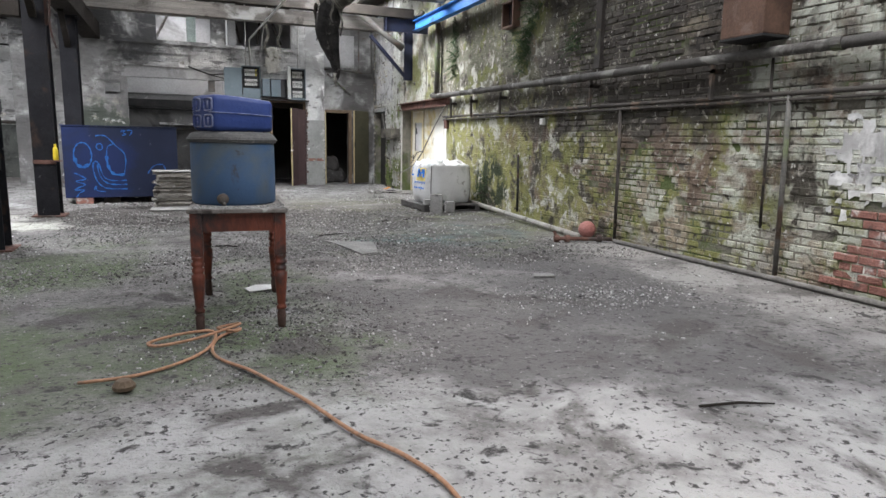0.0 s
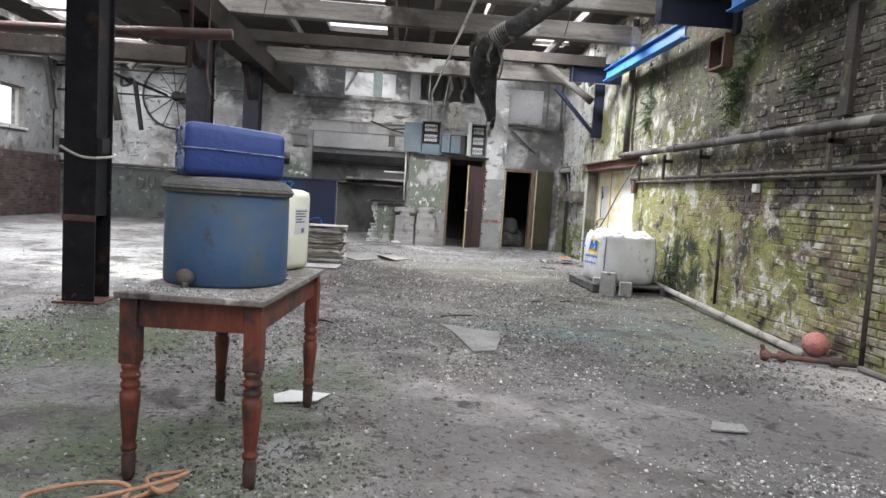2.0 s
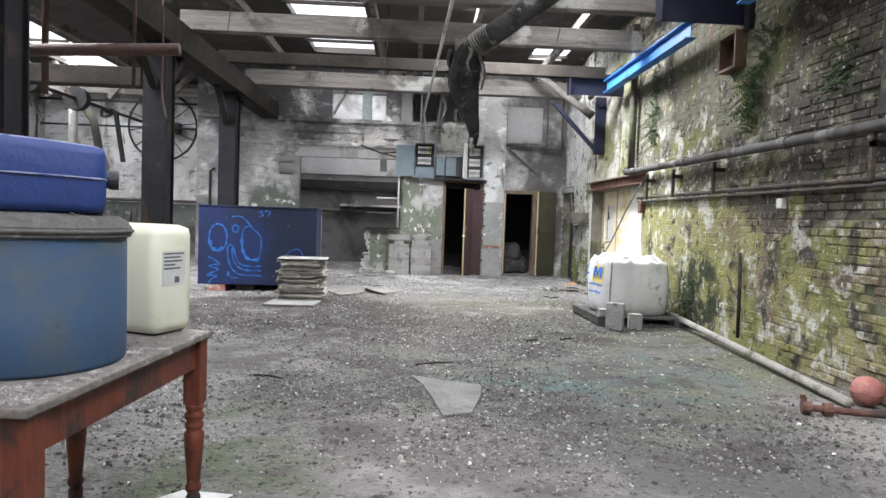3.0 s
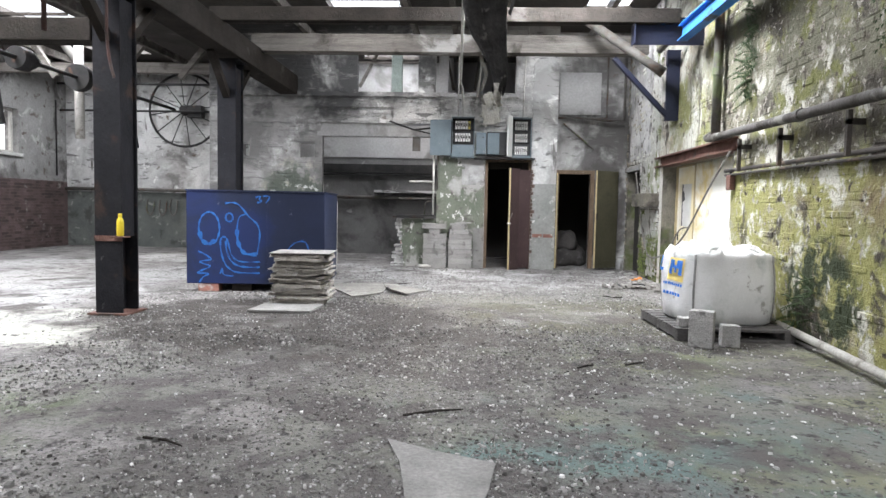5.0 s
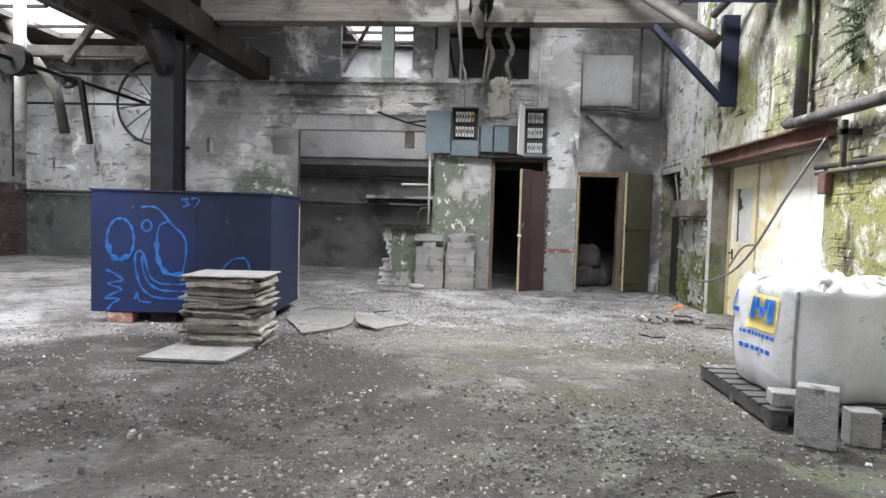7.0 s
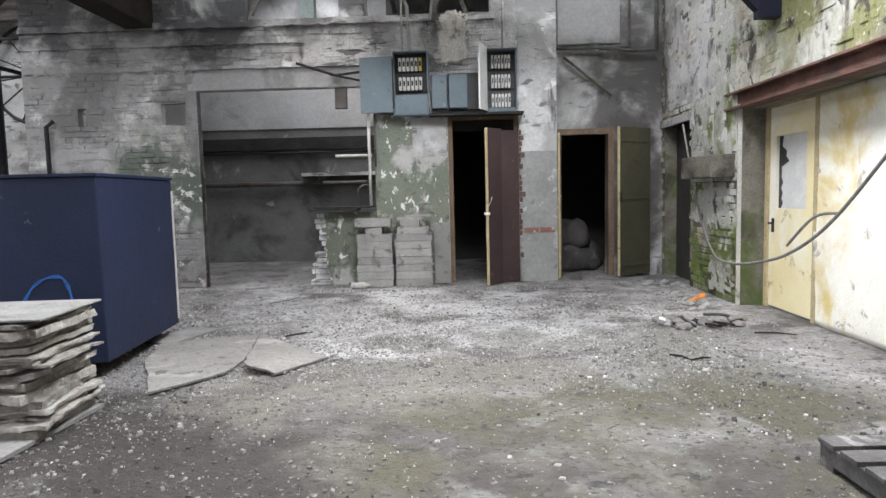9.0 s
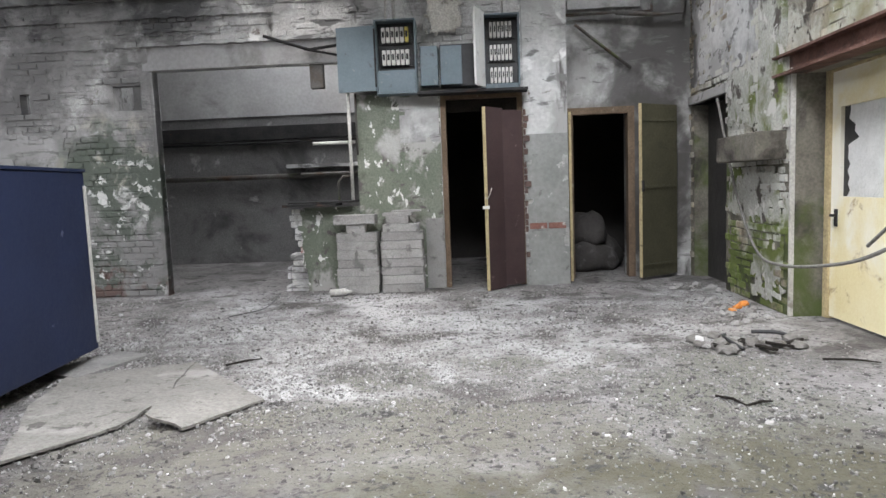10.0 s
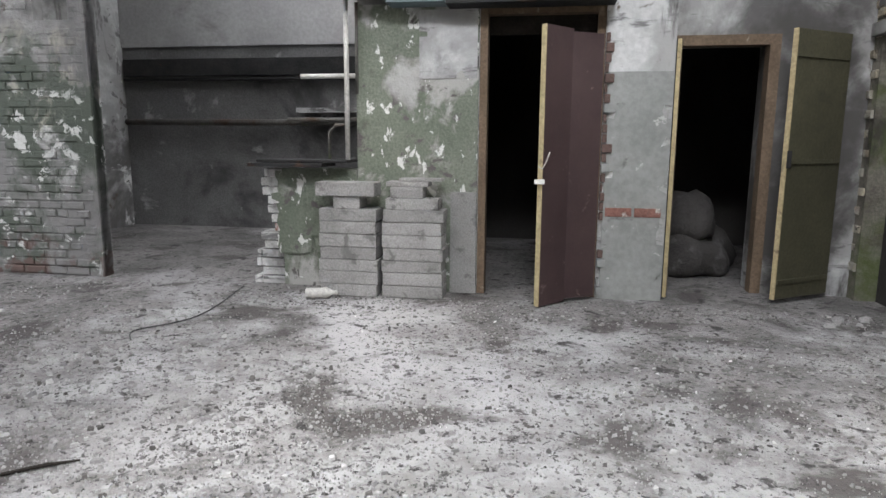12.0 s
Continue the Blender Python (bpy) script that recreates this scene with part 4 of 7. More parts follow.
for u0, u1, z0, z1, sd in ((16.3, 17.58, 0.72, 1.31, 61), (16.26, 17.0, 0.02, 0.62, 62), (16.85, 17.6, 1.6, 2.3, 63), (16.8, 18.7, 2.2, 4.9, 64)):
    trim("render_patch", ragged_panel("x", RW - 0.014, u0, u1, z0, z1, 0.007, sd, 0.14), M["plaster_moss"] if z0 < 2 else M["render_white"], "broken skin of old render on the brick", "plaster")
# recess over the second door
trim("hatch", box(boxed(4.64, 5.5, RC - 0.03, RC, 3.24, 4.12, bevel=0.006), 4.7, 5.44, RC - 0.036, RC - 0.02, 3.3, 4.06), M["soot_pale"], "blocked hatch of pale boards", "hatch")
for pts, r in (([(4.58, 18.68, 3.17), (5.62, 18.68, 3.17), (5.62, 18.68, 4.8)], 0.022), ([(5.2, 18.68, 3.17), (5.62, 18.66, 3.12), (5.98, 18.66, 3.12), (5.98, 18.66, 4.8)], 0.028), ([(4.72, 18.70, 3.06), (5.38, 18.70, 2.52)], 0.02)):
    trim("wall_pipe", tubed(pts, r), M["pipe_grey"], "grey pipe on the recess wall", "pipe", smooth=True)
trim("opening_head", boxed(RW - 0.05, RW + 0.4, 17.55, 18.72, 2.04, 2.14, bevel=0.01, m=None), M["render_white"], "pale timber head over the dark opening", "lintel")
trim("stone_ledge", boxed(5.84, RW + 0.02, 16.3, 17.2, 1.32, 1.56, bevel=0.02), M["mortar"], "mossy stone ledge on the wall", "ledge")
trim("flue_strip", boxed(RW - 0.05, RW + 0.02, 16.28, 16.78, 1.56, 4.9, bevel=0.02), M["plaster_moss"], "vertical strip of pale render", "trim")
trim("corner_jamb", boxed(RW - 0.02, RW + 0.02, 16.195, 16.215, 0, 2.05, bevel=0.004), M["pipe_white"], "worn pale edge of the door recess", "trim")

# rusty lintel and the cream door in its recess
lintel = trim("lintel", box(box(boxed(6.02, 6.2, 13.0, 16.42, 2.0, 2.02), 6.09, 6.11, 13.0, 16.42, 2.02, 2.15), 6.02, 6.2, 13.0, 16.42, 2.15, 2.17), M["rust"], "rusty steel beam over the cream door", "lintel")
trim("recess_head", boxed(6.2, 6.55, 13.15, 16.2, 2.0, 2.11), M["mortar"], "underside of the door recess", "lintel")
door_3 = thing("door_3", pose(6.36, 16.12, 0.0), "cream yellow door with a broken window", "door")
door_3["kind"] = "structure"
b = boxed(0, 0.045, -0.86, -0.02, 0.02, 1.0)
box(b, 0, 0.045, -0.86, -0.02, 1.70, 1.98)
box(b, 0, 0.045, -0.14, -0.02, 1.0, 1.70)
box(b, 0, 0.045, -0.86, -0.70, 1.0, 1.70)
part("leaf", b, M["door_yellow"], door_3)
# A black sheet stands in for the unlit gap behind the broken glass.
part("broken_pane", boxed(0.03, 0.04, -0.70, -0.14, 1.0, 1.70), M["black"], door_3, "black sheet for the unlit gap of the broken window")
rr = random.Random(15)
b = bmesh.new()
row = [b.verts.new((0.018, -0.70, 1.0 + 0.05 * k)) for k in range(15)]
edge = [b.verts.new((0.018, -0.26 + (0.05 if k not in (9, 10, 11) else -0.10) * rr.uniform(0.2, 1.0), 1.0 + 0.05 * k)) for k in range(15)]
for k in range(14):
    b.faces.new((row[k], row[k + 1], edge[k + 1], edge[k]))
b.normal_update()
bmesh.ops.solidify(b, geom=b.faces[:], thickness=0.005)
# White colour on the pane paints in the glare of the glass.
part("pane", b, M["paper"], door_3, "ragged glass left in the window, its glare painted white")
part("stop", box(box(boxed(-0.02, 0.06, -0.02, 0.05, 0, 2.0), -0.02, 0.06, -0.92, -0.86, 0, 2.0), -0.02, 0.06, -0.86, -0.02, 1.98, 2.0), M["edge_yellow"], door_3)
part("handle", box(boxed(-0.012, 0, -0.125, -0.085, 0.76, 0.90, bevel=0.003), -0.05, -0.01, -0.12, -0.09, 0.84, 0.86), M["iron"], door_3, "dark iron door handle")
b = bmesh.new()
bmesh.ops.create_grid(b, x_segments=40, y_segments=40, size=0.5, matrix=pose(6.345, 14.2, 1.0, 0, -90, 0) @ Matrix.Diagonal((2.0, 2.08, 1, 1)))
for v in b.verts:
    v.co.x += 0.012 * noise.noise(v.co * 2.3) + 0.006 * noise.noise(v.co * 8)
r = bmesh.ops.extrude_face_region(b, geom=b.faces[:])
bmesh.ops.translate(b, verts=[g for g in r["geom"] if isinstance(g, bmesh.types.BMVert)], vec=(0.05, 0, 0))
trim("door_panel", b, M["panel_white"], "limewashed blocking with yellow stains beside the cream door", "panel", smooth=True)

# ---- doors of the end wall ----
door_1 = thing("door_1", pose(4.03, 18.22, 0.0), "open maroon wooden door of the dark store", "door")
door_1["kind"] = "structure"


def leaf(bm, a, b, z0, z1, t):
    """An upright board from plan point a to b."""
    a, b = Vector((*a, 0)), Vector((*b, 0))
    d = b - a
    ang = math.degrees(math.atan2(d.y, d.x))
    return box(bm, 0, d.length, -t / 2, t / 2, z0, z1, bevel=0.003, m=pose(a.x, a.y, 0, 0, 0, ang))


part("leaf", leaf(bmesh.new(), (-0.24, -0.10), (-0.43, -0.325), 0.01, 2.05, 0.04), M["door_maroon"], door_1)
part("leaf_fixed", leaf(bmesh.new(), (-0.005, 0.03), (-0.24, -0.10), 0.03, 2.03, 0.035), M["door_maroon"], door_1)
part("leaf_edge", leaf(bmesh.new(), (-0.431, -0.326), (-0.438, -0.334), 0.01, 2.05, 0.042), M["edge_yellow"], door_1, "pale bare edge of the door")
part("latch", boxed(-0.475, -0.40, -0.375, -0.36, 0.93, 0.965, bevel=0.003), M["fuse"], door_1, "pale metal latch")
part("hook", tubed([(-0.45, -0.35, 1.06), (-0.42, -0.39, 1.04), (-0.39, -0.36, 1.10), (-0.37, -0.34, 1.16)], 0.005, 6), M["rope"], door_1, "loop of wire")
frame_1 = trim("door_frame", box(box(boxed(3.1, 3.16, EW - 0.02, EW + 0.12, 0, 2.3), 3.99, 4.05, EW + 0.03, EW + 0.12, 0, 2.3), 3.16, 3.99, EW + 0.0, EW + 0.12, 2.2, 2.3), M["frame_wood"], "worn brown door frame", "frame")
trim("door_panel", boxed(3.16, 3.99, EW + 0.1, EW + 0.14, 2.06, 2.2), M["timber_dark"], "dark board over the door", "panel")
trim("door_frame", box(box(boxed(4.62, 4.68, RC - 0.03, RC + 0.1, 0, 2.08), 5.34, 5.42, RC - 0.03, RC + 0.1, 0, 2.08), 4.68, 5.34, RC - 0.03, RC + 0.1, 2.0, 2.08), M["frame_wood"], "brown frame of the second door", "frame")
for x in (4.1, 4.32):
    trim("red_brick", boxed(x, x + 0.2, EW - 0.022, EW, 0.66, 0.73, bevel=0.005), M["brick_red"], "bare red brick in the pier", "brick")
door_2 = thing("door_2", pose(5.9, 18.72, 0.0), "open olive green boarded door in the recess", "door")
door_2["kind"] = "structure"
b = leaf(bmesh.new(), (0.0, -0.03), (-0.50, -0.38), 0.04, 2.06, 0.036)
part("leaf", b, M["door_green"], door_2)
for z in (0.16, 1.08, 1.86):
    part("ledge", leaf(bmesh.new(), (-0.01, -0.058), (-0.485, -0.395), z, z + 0.035, 0.02), M["door_green"], door_2)
part("leaf_edge", leaf(bmesh.new(), (-0.501, -0.381), (-0.512, -0.389), 0.04, 2.06, 0.038), M["edge_yellow"], door_2, "pale bare edge of the door")
part("lock", boxed(-0.50, -0.47, -0.42, -0.40, 1.05, 1.18, bevel=0.003), M["iron"], door_2)
side_leaf = trim("door_leaf", leaf(bmesh.new(), (4.64, 18.72), (4.59, 18.35), 0.02, 2.0, 0.04), M["black"], "dark door leaf folded back to the pier", "door")
part("leaf_edge", leaf(bmesh.new(), (4.592, 18.348), (4.59, 18.338), 0.02, 2.0, 0.03), M["edge_yellow"], side_leaf)


def sack(x, y, z, r, h, seed):
    b = bmesh.new()
    bmesh.ops.create_icosphere(b, subdivisions=3, radius=1)
    for v in b.verts:
        k = 1 + 0.26 * noise.noise(v.co * 1.6 + Vector((seed, 0, 0))) + 0.09 * noise.noise(v.co * 4.5 + Vector((0, seed, 0)))
        v.co = Vector((v.co.x * r * k, v.co.y * r * k, max(-0.42, v.co.z) * h * k))
    b.transform(Matrix.Translation((x, y, z + 0.42 * h)))
    return tagged(part("sack", b, M["sack"], smooth=True), "bulging sack, coloured dark for the unlit store", "sack", "sacks")


sack(4.98, 19.6, 0.0, 0.38, 0.30, 1.0)
sack(5.2, 19.95, 0.0, 0.30, 0.32, 8.0)
sack(4.98, 19.62, 0.36, 0.27, 0.30, 5.0)

# ---- broken stub wall with block stacks ----
stub = tagged(part("stub_wall", boxed(1.42, 2.09, EW + 0.0, EW + 0.22, 0, 1.0), M["plaster_green"]), "broken low wall with green plaster and exposed brick", "wall", kind="structure")
rnd = random.Random(21)
for j in range(13):
    z = j * 0.077
    left = 1.2 + (0.02 if j < 3 else 0.06 if j < 6 else 0.20 - 0.02 * (j - 6)) + rnd.uniform(-0.035, 0.035)
    x = 1.44
    while x > left:
        w = min(0.21, x - left + 0.04)
        ob = part("brick", boxed(x - w, x - 0.01, EW - 0.012 + rnd.uniform(-0.006, 0.012), EW + 0.21, z + 0.004, z + 0.07, bevel=0.006), M["brick_white"] if rnd.random() < 0.9 else M["brick_red"], stub)
        x -= w
trim("plaster_stub", ragged_panel("y", EW - 0.012, 1.34, 2.09, 0.24, 0.98, 0.008, 31, 0.1), M["plaster_green"], "green plaster on the broken wall")
for x0, x1, y0, y1, z0, z1, lb in ((1.22, 1.86, 18.1, 18.44, 1.02, 1.05, "thin dark board on the broken wall"), (1.28, 2.06, 18.14, 18.5, 1.055, 1.075, "rusty sheet on the broken wall")):
    tagged(part("board", boxed(x0, x1, y0, y1, z0, z1, bevel=0.004), M["iron"]), lb, "board", "boards")


def block(x0, x1, y0, y1, z0, z1, label="grey concrete block in a stack", mt="block", rz=0.0):
    cx, cy = (x0 + x1) / 2, (y0 + y1) / 2
    ob = part("concrete_block", boxed(x0 - cx, x1 - cx, y0 - cy, y1 - cy, z0, z1, bevel=0.008), M[mt])
    ob.matrix_world = pose(cx, cy, 0, 0, 0, rz)
    return tagged(ob, label, "block", "stacked blocks")


z = 0.0
for k in range(7):
    h = (0.10, 0.105, 0.095, 0.1, 0.105, 0.1, 0.1)[k]
    block(1.86 + rnd.uniform(-0.012, 0.012), 2.33 + rnd.uniform(-0.012, 0.012), 17.98, 18.22, z, z + h - 0.003, rz=rnd.uniform(-1.5, 1.5))
    block(2.38 + rnd.uniform(-0.012, 0.012), 2.86 + rnd.uniform(-0.012, 0.012), 18.0, 18.23, z, z + h - 0.004, rz=rnd.uniform(-1.5, 1.5))
    z += h
block(1.98, 2.2, 18.0, 18.2, 0.702, 0.80)
block(1.84, 2.32, 17.98, 18.2, 0.802, 0.91)
block(2.40, 2.82, 18.02, 18.2, 0.702, 0.79)
block(2.44, 2.70, 18.02, 18.2, 0.792, 0.88)
block(2.4, 2.74, 18.04, 18.2, 0.882, 0.92)
block(2.5, 2.84, 18.06, 18.22, 0.922, 0.945, "thin slab lying on the block stack")
trim("plaster_low", ragged_panel("y", EW - 0.02, 2.88, 3.09, 0.0, 0.83, 0.02, 37, 0.02), M["block"], "bare render beside the door")
for pts, r, mt in (([(2.04, 18.22, 1.08), (2.04, 18.22, 2.32)], 0.02, "pipe_white"), ([(2.12, 18.24, 1.6), (2.12, 18.24, 2.3)], 0.013, "pipe_grey"),
                   ([(1.86, 18.3, 1.08), (1.86, 18.3, 1.3), (1.92, 18.3, 1.36), (2.02, 18.3, 1.36)], 0.014, "pipe_grey"),
                   ([(1.5, 18.62, 1.78), (2.02, 18.62, 1.78)], 0.022, "pipe_white"), ([(1.25, 18.9, 1.42), (2.08, 18.9, 1.42)], 0.02, "pipe_grey"),
                   ([(-2.3, 21.6, 1.47), (2.08, 21.6, 1.47)], 0.045, "pipe_grey"), ([(-2.3, 21.62, 2.05), (2.08, 21.62, 2.05)], 0.02, "iron")):
    trim("alcove_pipe", tubed(pts, r), M[mt], "pipe in the sooty alcove", "pipe", smooth=True)
trim("alcove_band", boxed(-2.3, 2.09, 21.6, 21.69, 2.1, 2.33, bevel=0.008), M["iron"], "dark steel band across the alcove wall", "band")
trim("alcove_ledge", boxed(0.3, 2.09, 21.45, 21.69, 1.6, 1.66), M["render_white"], "dusty ledge in the alcove", "ledge")
tagged(part("meter_box", boxed(1.58, 1.74, 18.32, 18.41, 2.40, 2.687, bevel=0.01), M["pipe_grey"]), "small grey meter box in the alcove", "box")
tagged(part("iron_bracket", tube(tubed([(1.12, 18.12, 2.98), (1.62, 18.2, 2.82), (2.0, 18.2, 2.86)], 0.018, 8), [(1.55, 18.25, 2.84), (2.0, 18.25, 2.74)], 0.014, 8), M["iron"], smooth=True), "bent iron bracket on the end wall", "bracket")

# ---- switchgear ----


def switch_cabinet(x0, x1, z0, z1, rows, label, yellow=False):
    t = thing("switch_cabinet", pose(x0, 18.29, z0), label, "cabinet", "switch cabinets")
    w, h, d = x1 - x0, z1 - z0, 0.22
    b = boxed(0, w, -0.02, 0, 0, h)
    for a in ((0, 0.015, -d, -0.02, 0, h), (w - 0.015, w, -d, -0.02, 0, h), (0.015, w - 0.015, -d, -0.02, 0, 0.015), (0.015, w - 0.015, -d, -0.02, h - 0.015, h)):
        box(b, *a)
    part("body", b, M["cabinet"], t)
    part("backing", boxed(0.015, w - 0.015, -0.07, -0.02, 0.015, h - 0.015), M["black"], t)
    part("lower_cover", boxed(0.02, w - 0.02, -d + 0.01, -d + 0.03, 0.02, h - 0.06 - rows * 0.25), M["cabinet"], t)
    for r in range(rows):
        zr = h - 0.06 - r * 0.25
        part("fuse_rail", boxed(0.05, w - 0.05, -0.10, -0.07, zr - 0.19, zr), M["black"], t)
        for k in range(6):
            xk = 0.07 + k * (w - 0.14) / 6
            ob = part("fuse", box(boxed(xk, xk + (w - 0.14) / 6 - 0.014, -0.145, -0.10, zr - 0.18, zr - 0.012, bevel=0.006), xk + 0.006, xk + 0.02, -0.155, -0.14, zr - 0.165, zr - 0.135),
                      M["fuse_yellow"] if yellow and k >= 4 - r and k < 6 - r and rnd.random() < 0.8 else M["fuse"], t)
            part("grip", boxed(xk + 0.008, xk + (w - 0.14) / 6 - 0.022, -0.165, -0.144, zr - 0.125, zr - 0.06, bevel=0.004), M["black"], ob)
    return t


cab_1 = switch_cabinet(2.40, 2.86, 2.26, 3.08, 2, "open grey switch cabinet with two rows of fuses", True)
part("door", leaf(bmesh.new(), (0.0, -0.22), (-0.44, -0.17), 0.04, 0.76, 0.025), M["cabinet"], cab_1)
part("hinge", tubed([(0.0, -0.235, 0.08), (0.0, -0.235, 0.72)], 0.01, 8), M["iron"], cab_1)
cab_2 = switch_cabinet(3.62, 4.02, 2.30, 3.08, 3, "open grey switch cabinet with three rows of fuses")
part("door", leaf(bmesh.new(), (0.0, -0.22), (-0.10, -0.50), -0.02, 0.80, 0.025), M["cab_white"], cab_2, "pale opened door")
cab_3 = thing("switch_box", pose(2.9, 18.29, 2.34), "grey twin switch box beside the cabinets", "cabinet", "switch cabinets")
part("body", boxed(0.0, 0.2, -0.16, 0, 0.0, 0.44, bevel=0.01), M["cabinet"], cab_3)
# Black body stands in for the unlit open part of the box.
part("body_wide", boxed(0.22, 0.64, -0.10, 0, -0.02, 0.46, bevel=0.01), M["black"], cab_3)
part("door", boxed(0.23, 0.47, -0.17, -0.15, 0.0, 0.43, bevel=0.008), M["cabinet"], cab_3)
trim("cabinet_rail", boxed(2.86, 4.1, 18.06, 18.29, 2.24, 2.27), M["iron"], "iron rail under the cabinets", "rail")
for pts in ([(2.62, 18.2, 3.08), (2.60, 18.2, 3.68), (2.57, 17.8, 3.70), (2.68, 13.8, 3.69), (2.81, 8.8, 3.68)], [(2.52, 18.22, 3.08), (2.52, 18.22, 4.9)], [(3.84, 18.2, 3.08), (3.86, 18.22, 4.0), (3.92, 18.22, 4.9)], [(2.9, 18.2, 3.5), (3.0, 18.05, 4.3), (3.05, 17.9, 4.6)]):
    tagged(part("conduit", tubed(pts, 0.022 if pts[1][2] == 3.68 else 0.014, 8), M["pipe_white"], smooth=True), "white conduit running up from the switchgear", "conduit", "conduits")
rag = bmesh.new()
for x, w, z0, z1 in ((3.02, 0.10, 3.3, 4.4), (3.34, 0.09, 3.5, 4.4)):
    n = 8
    vs = []
    for i in range(n + 1):
        z = z1 + (z0 - z1) * i / n
        s = 0.05 * math.sin(i * 1.3 + x)
        vs.append([rag.verts.new((x + s + sx * w * (1 - 0.06 * i), 17.98 + 0.03 * math.sin(i * 2.0), z)) for sx in (-0.5, 0.5)])
    for a, c in zip(vs, vs[1:]):
        rag.faces.new((a[0], a[1], c[1], c[0]))
bmesh.ops.solidify(rag, geom=rag.faces[:], thickness=0.012)
tagged(part("torn_lagging", rag, M["cloth_pale"]), "strips of torn pale lagging hanging at the window", "rag")

b = ragged_panel("y", EW - 0.088, 2.96, 3.42, 2.9, 3.64, 0.008, 58, 0.09, 0.035)
for v in b.verts:
    v.co.y -= 0.05 * max(0.0, noise.noise(Vector((v.co.x * 7, v.co.z * 2.5, 2.0)))) + 0.02 * abs(noise.noise(Vector((v.co.x * 18, v.co.z * 4, 5.0))))
tagged(part("torn_rag", b, M["rag"], smooth=True), "torn pale rag hanging over the window ledge", "rag")
for x in (-6.0, -5.65, -5.35):
    tagged(part("wall_hook", tubed(curve_points([(x - 0.09, 22.26, 1.3), (x - 0.1, 22.2, 1.05), (x, 22.18, 0.88), (x + 0.09, 22.2, 1.0), (x + 0.09, 22.26, 1.28)], 4), 0.018, 7), M["pipe_grey"], smooth=True), "grey iron loop fixed to the far wall", "hook", "wall hooks")

# ---- fixtures of the right wall ----
big_pipe = thing("wall_pipe", pose(5.96, 0, 0), "long grey iron pipe on wall brackets", "pipe")
part("run", tubed(curve_points([(0, 2.0, 2.09), (0, 6.0, 2.12), (0, 9.0, 2.15), (0, 13.3, 2.2), (0, 13.58, 2.24)], 4), 0.05, 12), M["pipe_run"], big_pipe, smooth=True)
part("riser", tubed([(0.02, 13.45, 2.24), (0.02, 13.47, 4.6)], 0.058, 12), M["pipe_grey"], big_pipe, smooth=True)
for y in (4.2, 6.4, 8.9, 11.2):
    part("collar", tubed([(0, y, 2.105 + 0.0095 * (y - 4)), (0, y + 0.09, 2.105 + 0.0095 * (y - 4))], 0.062, 12), M["pipe_grey"], big_pipe)
for y in (5.6, 7.75, 10.4, 11.6, 12.6):
    part("bracket", box(boxed(-0.02, 0.02, y, y + 0.035, 1.72, 2.1), -0.02, 0.14, y, y + 0.035, 1.98, 2.03), M["pipe_dark"], big_pipe, "rusty hanger")
part("collar", tubed([(0.02, 13.46, 3.0), (0.02, 13.46, 3.1)], 0.07, 12), M["pipe_grey"], big_pipe)
for z, r in ((1.74, 0.024), (1.685, 0.016)):
    tagged(part("wall_pipe", tubed([(6.035, 2.0, z - 0.01), (6.035, 8.0, z + 0.005), (6.035, 13.2, z + 0.02)], r), M["pipe_dark"], smooth=True), "thin pipe along the brick wall", "pipe", "wall pipes")
for y, z0, z1, r, mt in ((7.18, 0.04, 1.7, 0.022, "pipe_dark"), (4.72, 0.06, 1.72, 0.024, "pipe_grey"), (4.94, 0.48, 2.08, 0.014, "pipe_dark"), (9.83, 0.12, 1.06, 0.02, "iron")):
    tagged(part("standpipe", tubed([(6.04, y - 0.02, z0), (6.045, y, (z0 + z1) / 2), (6.04, y + 0.02, z1)], r), M[mt], smooth=True), "upright rusty pipe against the brick wall", "pipe", "wall pipes")
tagged(part("kerb_pipe", tubed([(6.02, 2.2, 0.03), (6.02, 4.6, 0.03), (5.99, 7.1, 0.03)], 0.026), M["chips_dark"], smooth=True), "dirty pipe lying along the foot of the wall", "pipe")
tagged(part("channel", boxed(6.03, 6.1, 7.7, 7.83, 2.24, 3.25, bevel=0.006), M["pipe_dark"]), "dark steel channel fixed upright on the wall", "channel")
tagged(part("channel", boxed(6.02, 6.1, 9.9, 10.02, 3.5, 4.3, bevel=0.006), M["steel_dark"]), "dark steel channel fixed upright on the wall", "channel")
jb = thing("junction_box", pose(6.08, 9.13, 1.58), "small white junction box on the brick wall", "box")
part("case", boxed(-0.05, 0.0, -0.05, 0.05, -0.05, 0.05, bevel=0.006), M["pipe_white"], jb)
part("cover", boxed(-0.056, -0.05, -0.04, 0.04, -0.04, 0.04, bevel=0.002), M["fuse"], jb)
sw = thing("junction_box", pose(6.08, 13.05, 1.62), "rusty junction box beside the cream door", "box")
part("case", boxed(-0.07, 0.0, -0.06, 0.06, -0.1, 0.08, bevel=0.008), M["rust"], sw)
part("gland", tubed([(-0.035, 0.0, 0.08), (-0.035, 0.0, 0.14)], 0.018, 8), M["iron"], sw)
hood = thing("steel_hood", pose(6.09, 5.25, 2.32), "rust-brown steel box fixed on the wall", "box")
part("case", boxed(-0.33, 0, -0.40, 0.10, -0.06, 1.0, bevel=0.012), M["hood"], hood)
part("lip", boxed(-0.335, 0, -0.405, 0.105, -0.085, -0.06, bevel=0.006), M["iron"], hood)
cr = thing("corbel_box", pose(6.09, 10.24, 3.12), "hollow rusty steel bracket box on the wall", "bracket")
